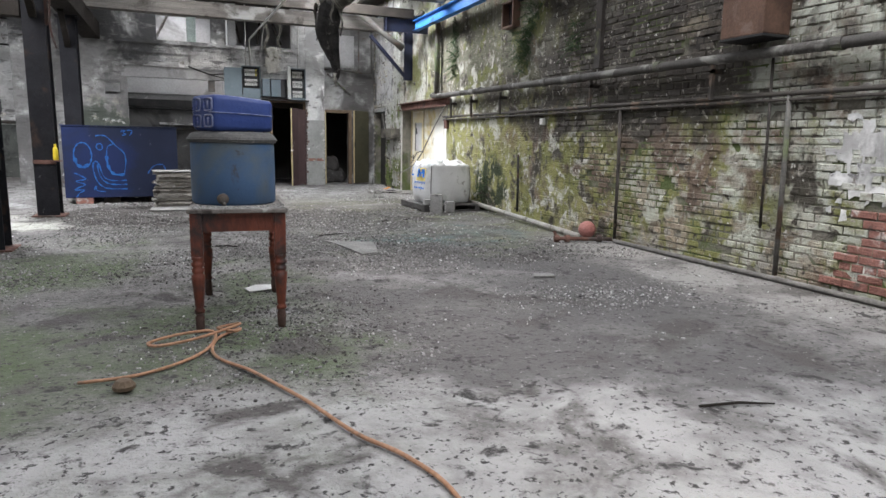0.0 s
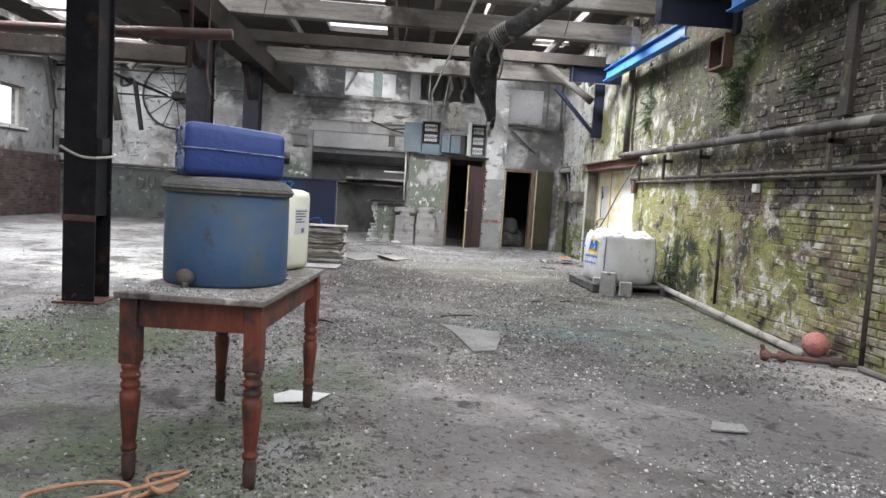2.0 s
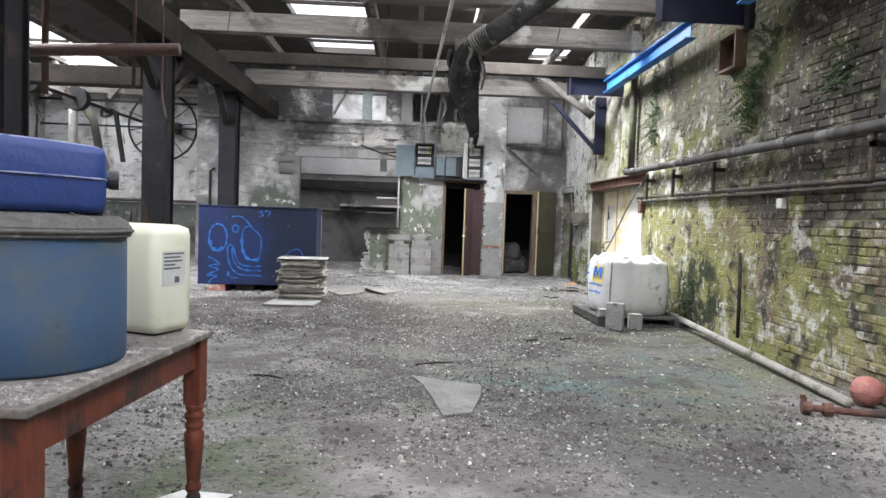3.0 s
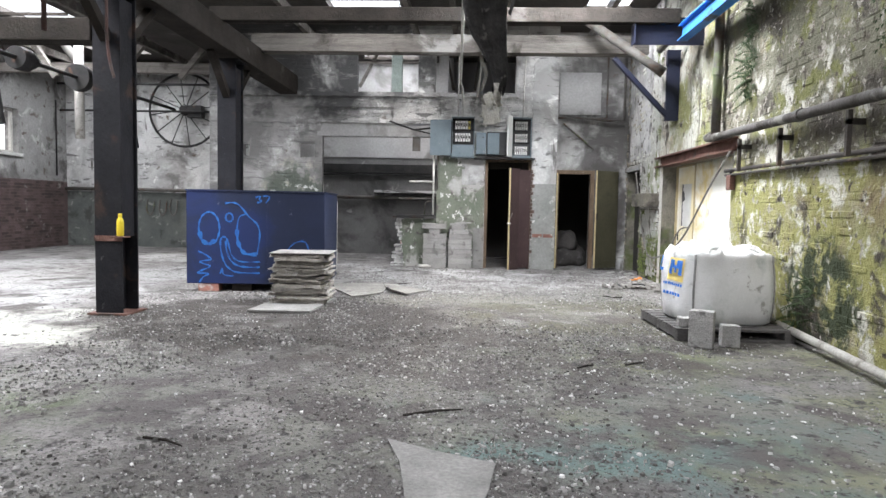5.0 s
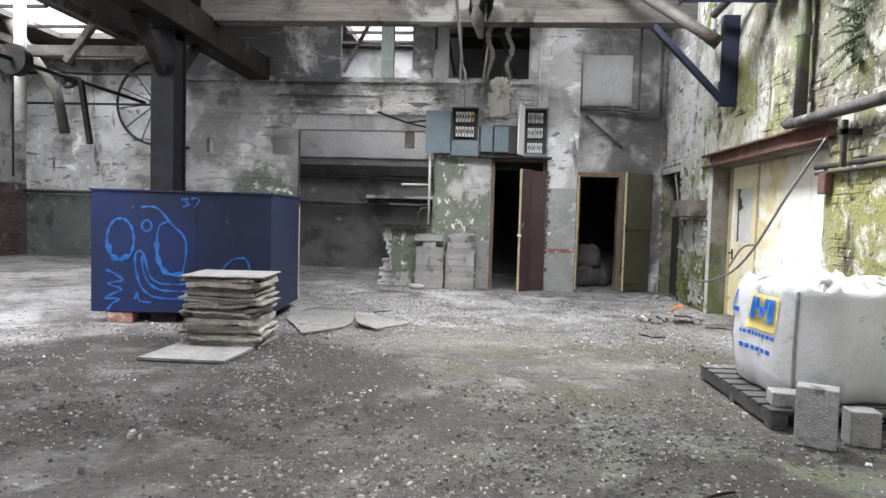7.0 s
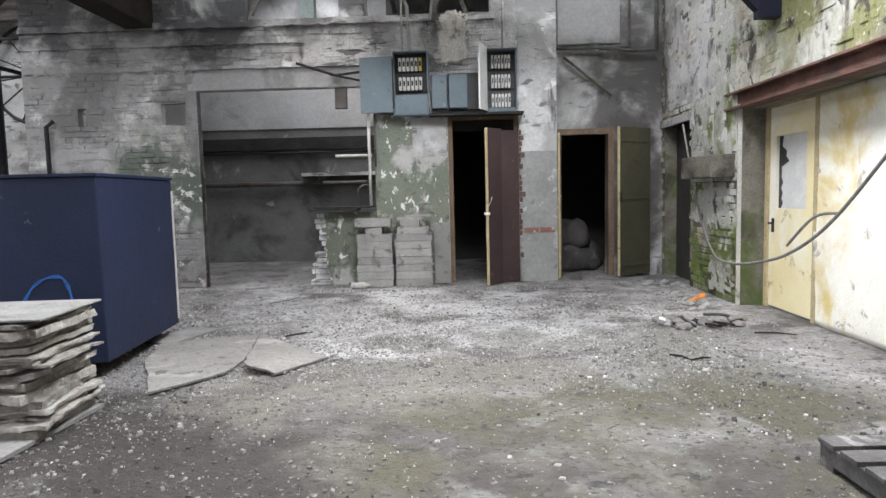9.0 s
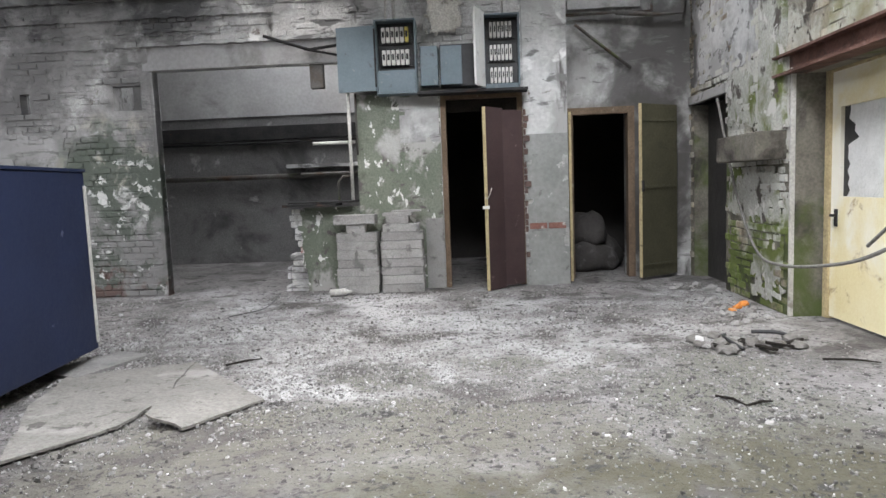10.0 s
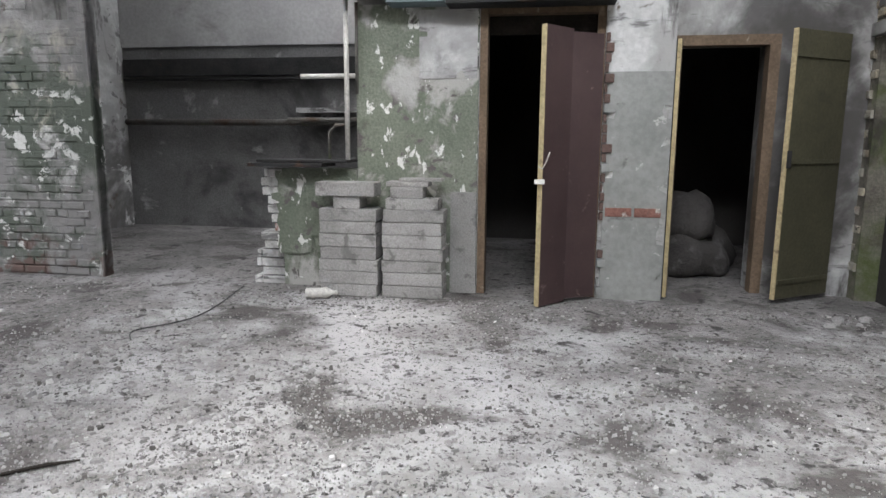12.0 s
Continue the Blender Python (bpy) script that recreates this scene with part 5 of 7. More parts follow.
b = boxed(-0.14, 0.0, -0.2, -0.17, 0.0, 0.42)
for a in ((-0.14, 0, 0.17, 0.2, 0, 0.42), (-0.14, 0, -0.17, 0.17, 0, 0.03), (-0.14, 0, -0.17, 0.17, 0.39, 0.42)):
    box(b, *a)
part("frame", b, M["hood"], cr)
part("plate", boxed(-0.02, -0.005, -0.17, 0.17, 0.03, 0.39), M["steel_dark"], cr)

# blue runway beam and the navy bracket
rail = thing("runway_beam", pose(5.74, 0, 3.62), "bright blue steel runway beam beside the wall", "beam")
for y0, y1 in ((5.6, 9.5), (10.75, 14.2)):
    part("web", boxed(-0.006, 0.006, y0, y1, 0.015, 0.2), M["steel_blue"], rail)
    part("flange", boxed(-0.07, 0.07, y0, y1, 0.0, 0.015), M["steel_blue"], rail)
    part("flange", boxed(-0.07, 0.07, y0, y1, 0.2, 0.215), M["steel_blue"], rail)
for y in (10.1, 14.35):
    nb = thing("navy_stub", pose(5.45, y, 3.6), "navy painted steel beam end on the wall", "beam", "beam ends")
    part("web", boxed(-0.35, 0.64, -0.01, 0.01, 0.0, 0.34), M["steel_navy"], nb)
    part("flange", boxed(-0.35, 0.64, -0.09, 0.09, 0.34, 0.36), M["steel_navy"], nb)
    part("end_plate", boxed(-0.36, -0.34, -0.1, 0.1, 0.0, 0.34), M["steel_navy"], nb)
br = thing("wall_bracket", pose(6.08, 15.4, 2.68), "dark navy triangular steel bracket on the wall", "bracket")
part("post", boxed(-0.2, 0.0, -0.05, 0.05, 0.0, 1.1, bevel=0.006), M["steel_navy"], br)
part("strut", box(bmesh.new(), 0, 1.28, -0.045, 0.045, -0.035, 0.035, bevel=0.005, m=pose(-0.14, 0, 0.05, 0, 180 + 46, 0)), M["steel_navy"], br)
part("plate", boxed(-0.26, -0.21, -0.03, 0.03, 0.3, 0.85), M["pipe_white"], br, "pale flaking plate")
tagged(part("strut_pole", tubed([(4.55, 15.6, 4.35), (5.55, 15.1, 3.5), (5.75, 15.08, 3.36)], [0.075, 0.07, 0.085], 12), M["pipe_grey"], smooth=True), "grey slanting pipe strut under the roof", "pipe")
tagged(part("strut_pole", tubed([(5.7, 15.2, 3.72), (6.02, 14.5, 4.1)], 0.05, 10), M["pipe_grey"], smooth=True), "short grey pipe arm at the wall", "pipe")

# slack cable across the cream door
tagged(part("cable", tubed(curve_points([(6.03, 13.05, 2.0), (5.93, 13.5, 1.52), (5.9, 14.15, 0.98), (5.9, 14.7, 0.70), (5.92, 15.3, 0.55), (6.0, 16.2, 0.44), (6.02, 16.7, 0.52), (6.03, 17.2, 1.05), (6.03, 17.7, 2.0)], 6), 0.013, 7), M["cable_grey"], smooth=True), "slack grey cable looped across the cream door", "cable")
tagged(part("cable", tubed(curve_points([(5.9, 14.1, 1.02), (5.86, 14.35, 0.98), (5.87, 14.75, 0.74)], 5), 0.011, 7), M["cable_grey"], smooth=True), "short grey tail of the slack cable", "cable")


def fern(y, z, n, size, seed):
    """A tuft of fronds, each a rib with small paired leaflets."""
    rr = random.Random(seed)
    t = thing("fern", pose(6.055, y, z), "green fern growing from the brick joints", "plant", "ferns")
    for k in range(n):
        b = bmesh.new()
        a, up = rr.uniform(-1.3, 1.3), rr.uniform(-0.5, 0.8)
        d = Vector((-rr.uniform(0.15, 0.6), math.sin(a), up)).normalized()
        ln = size * rr.uniform(0.5, 1.0)
        p = Vector((0, rr.uniform(-0.12, 0.12), rr.uniform(-0.2, 0.2)))
        side = d.cross(Vector((0.3, 0, 1))).normalized()
        for i in range(10):
            q = p + d * ln * i / 10 + Vector((0, 0, -0.35 * ln * (i / 10) ** 2))
            w = ln * 0.22 * (1 - i / 11)
            for s in (-1, 1):
                tip = q + side * s * w + d * 0.02 + Vector((0, 0, -0.02))
                b.faces.new([b.verts.new(c) for c in (q, q + d * ln * 0.045 + side * s * w * 0.5, tip, q - d * ln * 0.03 + side * s * w * 0.5)])
        part("frond", b, M["leaf"], t)
    return t


fern(9.75, 2.85, 46, 0.36, 1)
fern(9.55, 3.2, 34, 0.30, 2)
fern(9.85, 2.55, 24, 0.26, 8)
fern(8.35, 2.75, 26, 0.24, 9)
fern(12.65, 2.75, 30, 0.28, 3)
fern(12.6, 3.15, 30, 0.26, 4)
fern(12.62, 3.5, 22, 0.24, 5)
fern(11.1, 0.45, 16, 0.26, 6)
fern(11.35, 0.25, 12, 0.24, 7)

# ---- columns ----


def column(x, y, label):
    t = thing("steel_column", pose(x, y, 0), label, "column", "columns")
    part("front_flange", boxed(-0.15, 0.15, -0.17, -0.148, 0.02, 3.52, bevel=0.004), M["steel_dark"], t)
    part("back_flange", boxed(-0.15, 0.15, 0.148, 0.17, 0.02, 3.52, bevel=0.004), M["steel_dark"], t)
    part("web", boxed(-0.012, 0.012, -0.148, 0.148, 0.02, 3.52), M["steel_dark"], t)
    part("side_plate", boxed(0.10, 0.116, -0.148, 0.148, 0.85, 3.4), M["steel_dark"], t)
    part("side_plate", boxed(-0.116, -0.10, -0.148, 0.148, 0.85, 3.4), M["steel_dark"], t)
    part("base_plate", boxed(-0.22, 0.22, -0.22, 0.22, 0.0, 0.02, bevel=0.004), M["rust"], t, "rusty base plate")
    part("splice_plate", boxed(-0.155, 0.155, -0.182, -0.172, 0.80, 0.86), M["rust"], t)
    part("cap_plate", boxed(-0.2, 0.2, -0.2, 0.2, 3.5, 3.52), M["steel_dark"], t)
    for s in (-1, 1):
        part("knee_brace", box(bmesh.new(), 0, 0.85, -0.05, 0.05, -0.05, 0.05, m=pose(0, s * 0.16, 2.95, 0, -42, 90 * s)), M["timber_dark"], t, "dark timber knee brace")
    return t


col_a = column(-1.05, 8.5, "dark painted steel column with a rope tied round")
col_b = column(-1.04, 11.82, "dark painted steel column with a yellow bottle")
col_c = column(-1.08, 15.25, "dark painted steel column behind the blue box")
b = bmesh.new()
ring = [(-1.05 + 0.17 * sx, 8.5 + 0.185 * sy, z) for sx, sy, z in ((-1, -1, 1.5), (0, -1.03, 1.42), (1, -1, 1.41), (1, 1, 1.46), (-1, 1, 1.5), (-1, -1, 1.5))]
tagged(part("rope", tubed(curve_points(ring, 4), 0.013, 7), M["rope"], smooth=True), "pale rope tied round a steel column", "rope")
for x0, z0 in ((-1.25, 1.44), (-0.90, 1.46)):
    tagged(part("column_clip", boxed(x0, x0 + 0.05, 8.34, 8.5, z0, z0 + 0.14, bevel=0.006), M["iron"]), "small iron clip on a column", "clip", "clips")
bottle = thing("yellow_bottle", pose(-0.88, 11.60, 0.86), "yellow plastic bottle standing on a column plate", "bottle")
lathe_bm = lathe(bmesh.new(), [(0.032, 0.0), (0.036, 0.01), (0.036, 0.15), (0.03, 0.18), (0.016, 0.2), (0.016, 0.205)], 14)
part("body", lathe_bm, M["yellow"], bottle, smooth=True)
part("cap", lathe(bmesh.new(), [(0.02, 0.205), (0.02, 0.235), (0.016, 0.24)], 12), M["yellow"], bottle)
tagged(part("bottle_shelf", boxed(-0.96, -0.80, 11.53, 11.655, 0.845, 0.858), M["rust"]), "rusty steel tab on a column", "shelf")
tagged(part("loose_cable", tubed(curve_points([(-0.78, 11.2, 4.95), (-0.74, 11.15, 3.3), (-0.76, 11.2, 2.75), (-0.7, 11.2, 2.45)], 5), 0.014, 7), M["pipe_red"], smooth=True), "red-brown cable hanging from the roof", "cable")
hang = tagged(part("wall_hook_pipe", tubed([(-2.35, 18.2, 0.9), (-2.35, 18.2, 2.25), (-2.25, 18.2, 2.32)], 0.03, 8), M["iron"], smooth=True), "dark upright pipe before the end wall", "pipe")

# ---- line shaft, wheel and pipes at the far left ----
shaft = thing("line_shaft", pose(-5.25, 0, 3.74), "old steel line shaft with pulleys and couplings", "shaft")
part("shaft", tubed([(0, 8.0, 0), (0, 22.1, 0)], 0.04, 10), M["iron"], shaft, smooth=True)
for y, r, w in ((16.2, 0.2, 0.3), (16.42, 0.12, 0.2), (17.9, 0.27, 0.2), (14.6, 0.15, 0.2)):
    part("pulley", lathe(bmesh.new(), [(0.05, -w / 2), (r, -w / 2), (r + 0.01, 0), (r, w / 2), (0.05, w / 2)], 20, pose(0, y, 0, 90, 0, 0)), M["iron"], shaft, smooth=False)
for y in (11.7, 15.25, 19.5):
    hg = thing("shaft_hanger", pose(-5.25, y, 3.31), "cast iron hanger holding the line shaft", "hanger", "shaft hangers")
    part("arm", tubed(curve_points([(-0.2, 0, 0.5), (-0.2, 0, 0.3), (-0.05, 0, 0.3), (0.12, 0, 0.4)], 4), 0.04, 8), M["iron"], hg, smooth=True)
    part("bearing", tubed([(0, -0.12, 0.43), (0, 0.12, 0.43)], 0.085, 12), M["iron"], hg, smooth=True)
    part("post", box(bmesh.new(), -0.045, 0.045, -0.045, 0.045, -0.95, 0.32, m=pose(0.18, 0, 0.1, 0, -9, 0)), M["iron"], hg)
wheel = thing("spoked_wheel", pose(-4.95, 22.08, 3.72), "large spoked iron wheel on the far wall", "wheel")
n = 40
part("rim", tubed([(0.97 * math.cos(2 * math.pi * k / n), 0, 0.97 * math.sin(2 * math.pi * k / n)) for k in range(n + 1)], 0.032, 8), M["iron"], wheel, smooth=True)
for k in range(12):
    a = 2 * math.pi * k / 12 + 0.13
    part("spoke", tubed([(0.08 * math.cos(a), 0, 0.08 * math.sin(a)), (0.96 * math.cos(a), 0, 0.96 * math.sin(a))], 0.014, 6), M["iron"], wheel, smooth=True)
part("hub", lathe(bmesh.new(), [(0.05, -0.14), (0.12, -0.12), (0.15, 0), (0.12, 0.1), (0.05, 0.12)], 16, pose(0, 0, 0, 90, 0, 0)), M["iron"], wheel, smooth=True)
part("axle_block", boxed(0.1, 0.5, -0.12, 0.12, -0.2, 0.12, bevel=0.02), M["iron"], wheel)
for pts, r, mt, lb in (([(-8.3, 21.9, 3.66), (-2.75, 21.9, 3.66)], 0.028, "iron", "long rod across the far wall"), ([(-8.3, 21.8, 4.35), (-2.75, 21.8, 4.35)], 0.03, "iron", "thin pipe under the roof"),
                       ([(-6.78, 19.6, 4.99), (-6.4, 19.6, 4.5), (-5.75, 19.7, 3.5), (-5.62, 19.75, 2.7)], 0.10, "pipe_grey", "leaning grey post by the line shaft"),
                       ([(-5.69, 18.6, 4.95), (-5.69, 18.6, 2.58)], 0.10, "pipe_white", "white downpipe ending in mid air"),
                       ([(-4.6, 10.0, 2.86), (-2.0, 10.0, 2.93), (-0.12, 10.0, 3.02)], 0.065, "pipe_red", "red oxide pipe crossing above the floor"),
                       ([(-1.55, 10.06, 2.5), (-1.55, 10.06, 4.95)], 0.035, "pipe_red", "thin red upright pipe"),
                       ([(-0.62, 10.05, 2.6), (-0.6, 10.05, 4.95)], 0.02, "pipe_red", "thin red rod hanging from the roof")):
    tagged(part("pipe_run", tubed(pts, r, 12), M[mt], smooth=True), lb, "pipe")
tagged(part("cross_timber", boxed(-8.3, -2.72, 21.5, 21.7, 4.62, 4.86, bevel=0.012), M["timber"]), "pale timber beam by the wheel", "beam")
tagged(part("cross_timber", boxed(-8.3, -1.2, 18.9, 19.06, 4.06, 4.26, bevel=0.012), M["timber"]), "pale timber beam carrying the shaft", "beam")
for x, a in ((-3.6, 40), (-5.0, 38), (-6.4, -35)):
    tagged(part("roof_strut", box(bmesh.new(), -0.06, 0.06, -0.06, 0.06, 0, 1.1, m=pose(x, 18.9, 3.95, 0, a, 0)), M["timber"]), "slanting timber strut under the roof", "strut", "struts")
vice = thing("pump_head", pose(-3.05, 22.2, 1.612), "small black pipe fitting on the far rail", "fitting")
part("elbow", tubed(curve_points([(0, 0, 0), (0, 0, 0.18), (-0.1, 0, 0.26)], 4), 0.05, 10), M["iron"], vice, smooth=True)
part("mouth", lathe(bmesh.new(), [(0.05, 0), (0.075, 0.02), (0.075, 0.06), (0.05, 0.07)], 12, pose(-0.1, 0, 0.26, 0, -70, 0)), M["iron"], vice)

# ---- hanging duct with lagging ----
duct = thing("hanging_duct", pose(2.96, 10.1, 3.12), "black flexible duct with torn lagging hanging from the roof", "duct")
part("duct", tubed(curve_points([(0.03, 0.02, 0.02), (0.12, -0.05, 0.12), (0.26, -0.14, 0.2), (0.74, -0.2, 0.56), (1.2, -0.22, 0.92), (1.7, -0.25, 1.32), (2.3, -0.28, 1.85)], 5), 0.12, 14), M["cloth"], duct, smooth=True)
rnd = random.Random(4)


def sleeve(prof, seg, seed, fold, hem):
    """A hanging cloth sleeve. prof: half width, sideways shift and height. fold: depth of the pleats. hem: how uneven the lower rim is."""
    b = bmesh.new()
    rings = []
    for i, (r, dx, z) in enumerate(prof):
        ring = []
        for k in range(seg):
            a = 2 * math.pi * k / seg
            q = noise.noise(Vector((math.cos(a) * 2.4, math.sin(a) * 2.4, z * 1.2 + seed)))
            rr = r * (1 + fold * q + 0.5 * fold * noise.noise(Vector((math.cos(a) * 6, math.sin(a) * 6, z * 3 + seed))))
            drop = hem * noise.noise(Vector((math.cos(a) * 3, math.sin(a) * 3, seed * 2))) * (i / (len(prof) - 1)) ** 2
            ring.append(b.verts.new((rr * math.cos(a) + dx, rr * math.sin(a) * 0.7, z + drop)))
        rings.append(ring)
    for p, q in zip(rings, rings[1:]):
        for k in range(seg):
            b.faces.new((p[k], p[(k + 1) % seg], q[(k + 1) % seg], q[k]))
    bmesh.ops.solidify(b, geom=b.faces[:], thickness=0.006)
    return b


part("lagging", sleeve([(0.11, 0.05, 0.12), (0.15, 0.02, 0.04), (0.165, 0.0, -0.06), (0.16, -0.02, -0.18), (0.145, -0.03, -0.30), (0.125, -0.02, -0.42), (0.10, 0.01, -0.54), (0.075, 0.04, -0.64), (0.055, 0.06, -0.72)], 40, 3.0, 0.5, 0.18), M["cloth"], duct, "blackened lagging hanging like a torn sleeve", smooth=True)
part("inner_sleeve", sleeve([(0.10, 0.02, 0.0), (0.10, 0.03, -0.4), (0.085, 0.06, -0.6), (0.07, 0.09, -0.74), (0.05, 0.11, -0.86), (0.045, 0.1, -0.96)], 24, 8.0, 0.5, 0.12), M["cloth"], duct, smooth=True)
part("wrap", sleeve([(0.12, 0.10, 0.2), (0.15, 0.09, 0.15), (0.165, 0.07, 0.10), (0.17, 0.05, 0.05)], 36, 12.0, 0.5, 0.3), M["cloth_pale"], duct, "pale torn wrapping", smooth=True)
part("wrap", tubed(curve_points([(0.10, -0.03, 0.11), (0.15, -0.07, 0.145), (0.2, -0.10, 0.175), (0.25, -0.13, 0.2)], 5), [0.128 + 0.012 * (-1) ** k for k in range(16)], 14), M["cloth_pale"], duct, "pale torn wrapping", smooth=True)
part("tail", tubed([(0.1, 0, -0.9), (0.09, 0, -1.0), (0.11, 0.01, -1.08)], [0.04, 0.03, 0.012], 8), M["cloth_pale"], duct, smooth=True)
for x, y, l in ((-0.19, -0.03, 0.34), (-0.16, 0.06, 0.5), (0.16, -0.1, 0.3), (0.19, 0.0, 0.42), (0.02, -0.14, 0.26)):
    b = bmesh.new()
    pv = None
    for k in range(7):
        z = 0.06 - l * k / 6
        w = 0.026 * (1 - 0.1 * k) * rnd.uniform(0.7, 1.2)
        ox = 0.02 * math.sin(k * 1.1 + x * 20)
        cur = [b.verts.new((x + ox - w, y - 0.01, z)), b.verts.new((x + ox + w, y + 0.012, z - 0.01))]
        if pv:
            b.faces.new((pv[0], pv[1], cur[1], cur[0]))
        pv = cur
    bmesh.ops.solidify(b, geom=b.faces[:], thickness=0.004)
    part("strip", b, M["cloth_pale"] if l < 0.4 else M["cloth"], duct, smooth=True)
for x, y in ((4.3, 11.6), (1.9, 13.2), (-0.2, 12.0), (2.2, 9.2)):
    tagged(part("dangling_wire", tubed(curve_points([(x, y, 4.95), (x + 0.04, y, 4.2), (x - 0.02, y + 0.03, 3.75)], 4), 0.008, 6), M["iron"]), "thin wire dangling from the roof", "wire", "wires")

# ---- table with drum and cans ----
TAB = pose(1.207, 4.56, 0, 0, 0, -4.8)
table = thing("table", TAB, "old red-varnished wooden table with turned legs", "table")
part("tabletop", boxed(-0.305, 0.305, 0.0, 1.165, 0.774, 0.80, bevel=0.006), M["wood_top"], table, "dusty worn table top")
part("apron", boxed(-0.235, 0.235, 0.045, 0.068, 0.654, 0.774), M["wood_red"], table)
part("apron", boxed(-0.235, 0.235, 1.097, 1.12, 0.654, 0.774), M["wood_red"], table)
part("apron", boxed(-0.27, -0.247, 0.08, 1.085, 0.654, 0.774), M["wood_red"], table)
part("apron", boxed(0.247, 0.27, 0.08, 1.085, 0.654, 0.774), M["wood_red"], table)
LEG = [(0.018, 0.0), (0.024, 0.02), (0.026, 0.10), (0.02, 0.115), (0.028, 0.13), (0.03, 0.145), (0.022, 0.16), (0.024, 0.17), (0.036, 0.34), (0.037, 0.375), (0.026, 0.385), (0.034, 0.4), (0.034, 0.415), (0.026, 0.425), (0.036, 0.44), (0.036, 0.455), (0.027, 0.465), (0.034, 0.48), (0.034, 0.5)]
for x in (-0.255, 0.255):
    for y in (0.06, 1.105):
        b = lathe(bmesh.new(), [(r * 1.12, z) for r, z in LEG if z >= 0.13], 16)
        leg = part("leg", b, M["wood_red"], table, smooth=True)
        leg.location = (x, y, 0)
        part("foot", lathe(bmesh.new(), [(r * 1.12, z) for r, z in LEG if z <= 0.13], 16), M["wood_foot"], leg, "dirt-blackened turned foot", smooth=True)
        part("leg_block", boxed(x - 0.036, x + 0.036, y - 0.036, y + 0.036, 0.5, 0.773, bevel=0.005), M["wood_red"], table)
drum = thing("plastic_drum", pose(1.222, 5.055, 0.80) @ Matrix.Diagonal((1, 1, 0.972, 1)), "cut-down blue plastic drum with a grimy lid", "drum")
part("body", lathe(bmesh.new(), [(0.268, 0.0), (0.278, 0.015), (0.278, 0.2), (0.276, 0.40), (0.274, 0.45)], 40), M["drum"], drum, smooth=True)
part("lid", lathe(bmesh.new(), [(0.28, 0.42), (0.29, 0.425), (0.29, 0.455), (0.276, 0.475), (0.25, 0.492), (0.18, 0.498), (0.02, 0.498)], 40), M["drum_lid"], drum, "grimy grey lid")
part("rim", tubed([(0.29 * math.cos(2 * math.pi * k / 40), 0.29 * math.sin(2 * math.pi * k / 40), 0.442) for k in range(41)], 0.008, 6), M["drum_lid"], drum, smooth=True)
tap = part("tap", lathe(bmesh.new(), [(0.02, -0.03), (0.026, 0.0), (0.034, 0.015), (0.038, 0.035), (0.034, 0.055), (0.018, 0.068), (0.006, 0.07)], 16, pose(-0.1, -0.27, 0.05, 90, 0, 12)), M["pipe_grey"], drum, "grey tap at its foot", smooth=True)
part("spout", tubed([(-0.09, -0.318, 0.04), (-0.085, -0.33, 0.004)], 0.014, 10), M["pipe_grey"], tap, smooth=True)
can = thing("blue_jerrycan", pose(1.245, 5.03, 1.285, 0, 0, 25), "faded blue plastic jerrycan lying on the drum", "jerrycan")
b = boxed(-0.235, 0.2, -0.155, 0.155, 0.0, 0.232, bevel=0.034)
bmesh.ops.subdivide_edges(b, edges=[e for e in b.edges if e.calc_length() > 0.2], cuts=5, use_grid_fill=True)
for v in b.verts:
    k = (v.co.x + 0.235) / 0.435
    v.co.z *= 1 - 0.10 * k * k
    v.co.y += 0.004 * noise.noise(v.co * 9) * (1 if v.co.y > 0 else -1)
part("body", b, M["can_blue"], can, smooth=True)
part("mould_seam", tubed(curve_points([(-0.238, -0.10, 0.118), (-0.225, -0.152, 0.118), (-0.12, -0.158, 0.117), (0.05, -0.158, 0.113), (0.18, -0.153, 0.108), (0.201, -0.10, 0.107)], 4), 0.0035, 6), M["can_worn"], can, "pale scuffed moulding seam", smooth=True)
part("mould_seam", tubed(curve_points([(-0.238, 0.10, 0.118), (-0.225, 0.152, 0.118), (-0.12, 0.158, 0.117), (0.05, 0.158, 0.113), (0.18, 0.153, 0.108), (0.201, 0.10, 0.107)], 4), 0.0035, 6), M["can_worn"], can, "pale scuffed moulding seam", smooth=True)
for y in (-0.14, 0.14):
    part("edge_wear", tubed(curve_points([(-0.222, y, 0.219), (-0.12, y * 1.0, 0.2225), (0.0, y, 0.2175), (0.12, y, 0.209), (0.178, y, 0.200)], 4), 0.0055, 6), M["can_worn"], can, "pale worn upper edge", smooth=True)
for sy in (-1, 1):
    for z0, z1 in ((0.028, 0.098), (0.132, 0.205)):
        ringed = [(-0.236, sy * 0.03, z0), (-0.236, sy * 0.12, z0), (-0.236, sy * 0.128, (z0 + z1) / 2), (-0.236, sy * 0.12, z1), (-0.236, sy * 0.03, z1), (-0.236, sy * 0.022, (z0 + z1) / 2), (-0.236, sy * 0.03, z0)]
        part("base_rib", tubed(curve_points(ringed, 3), 0.006, 6), M["can_worn"], can, "scuffed raised rib on the base", smooth=True)
        part("base_rib", tubed([(-0.236, sy * 0.075, z0 + 0.012), (-0.236, sy * 0.075, z1 - 0.012)], 0.007, 6), M["can_worn"], can, smooth=True)
part("neck", tubed([(0.19, -0.06, 0.11), (0.212, -0.06, 0.11)], 0.027, 14), M["can_blue"], can, smooth=True)
part("cap", tubed([(0.208, -0.06, 0.11), (0.236, -0.06, 0.11)], 0.031, 16), M["black"], can, "black screw cap")
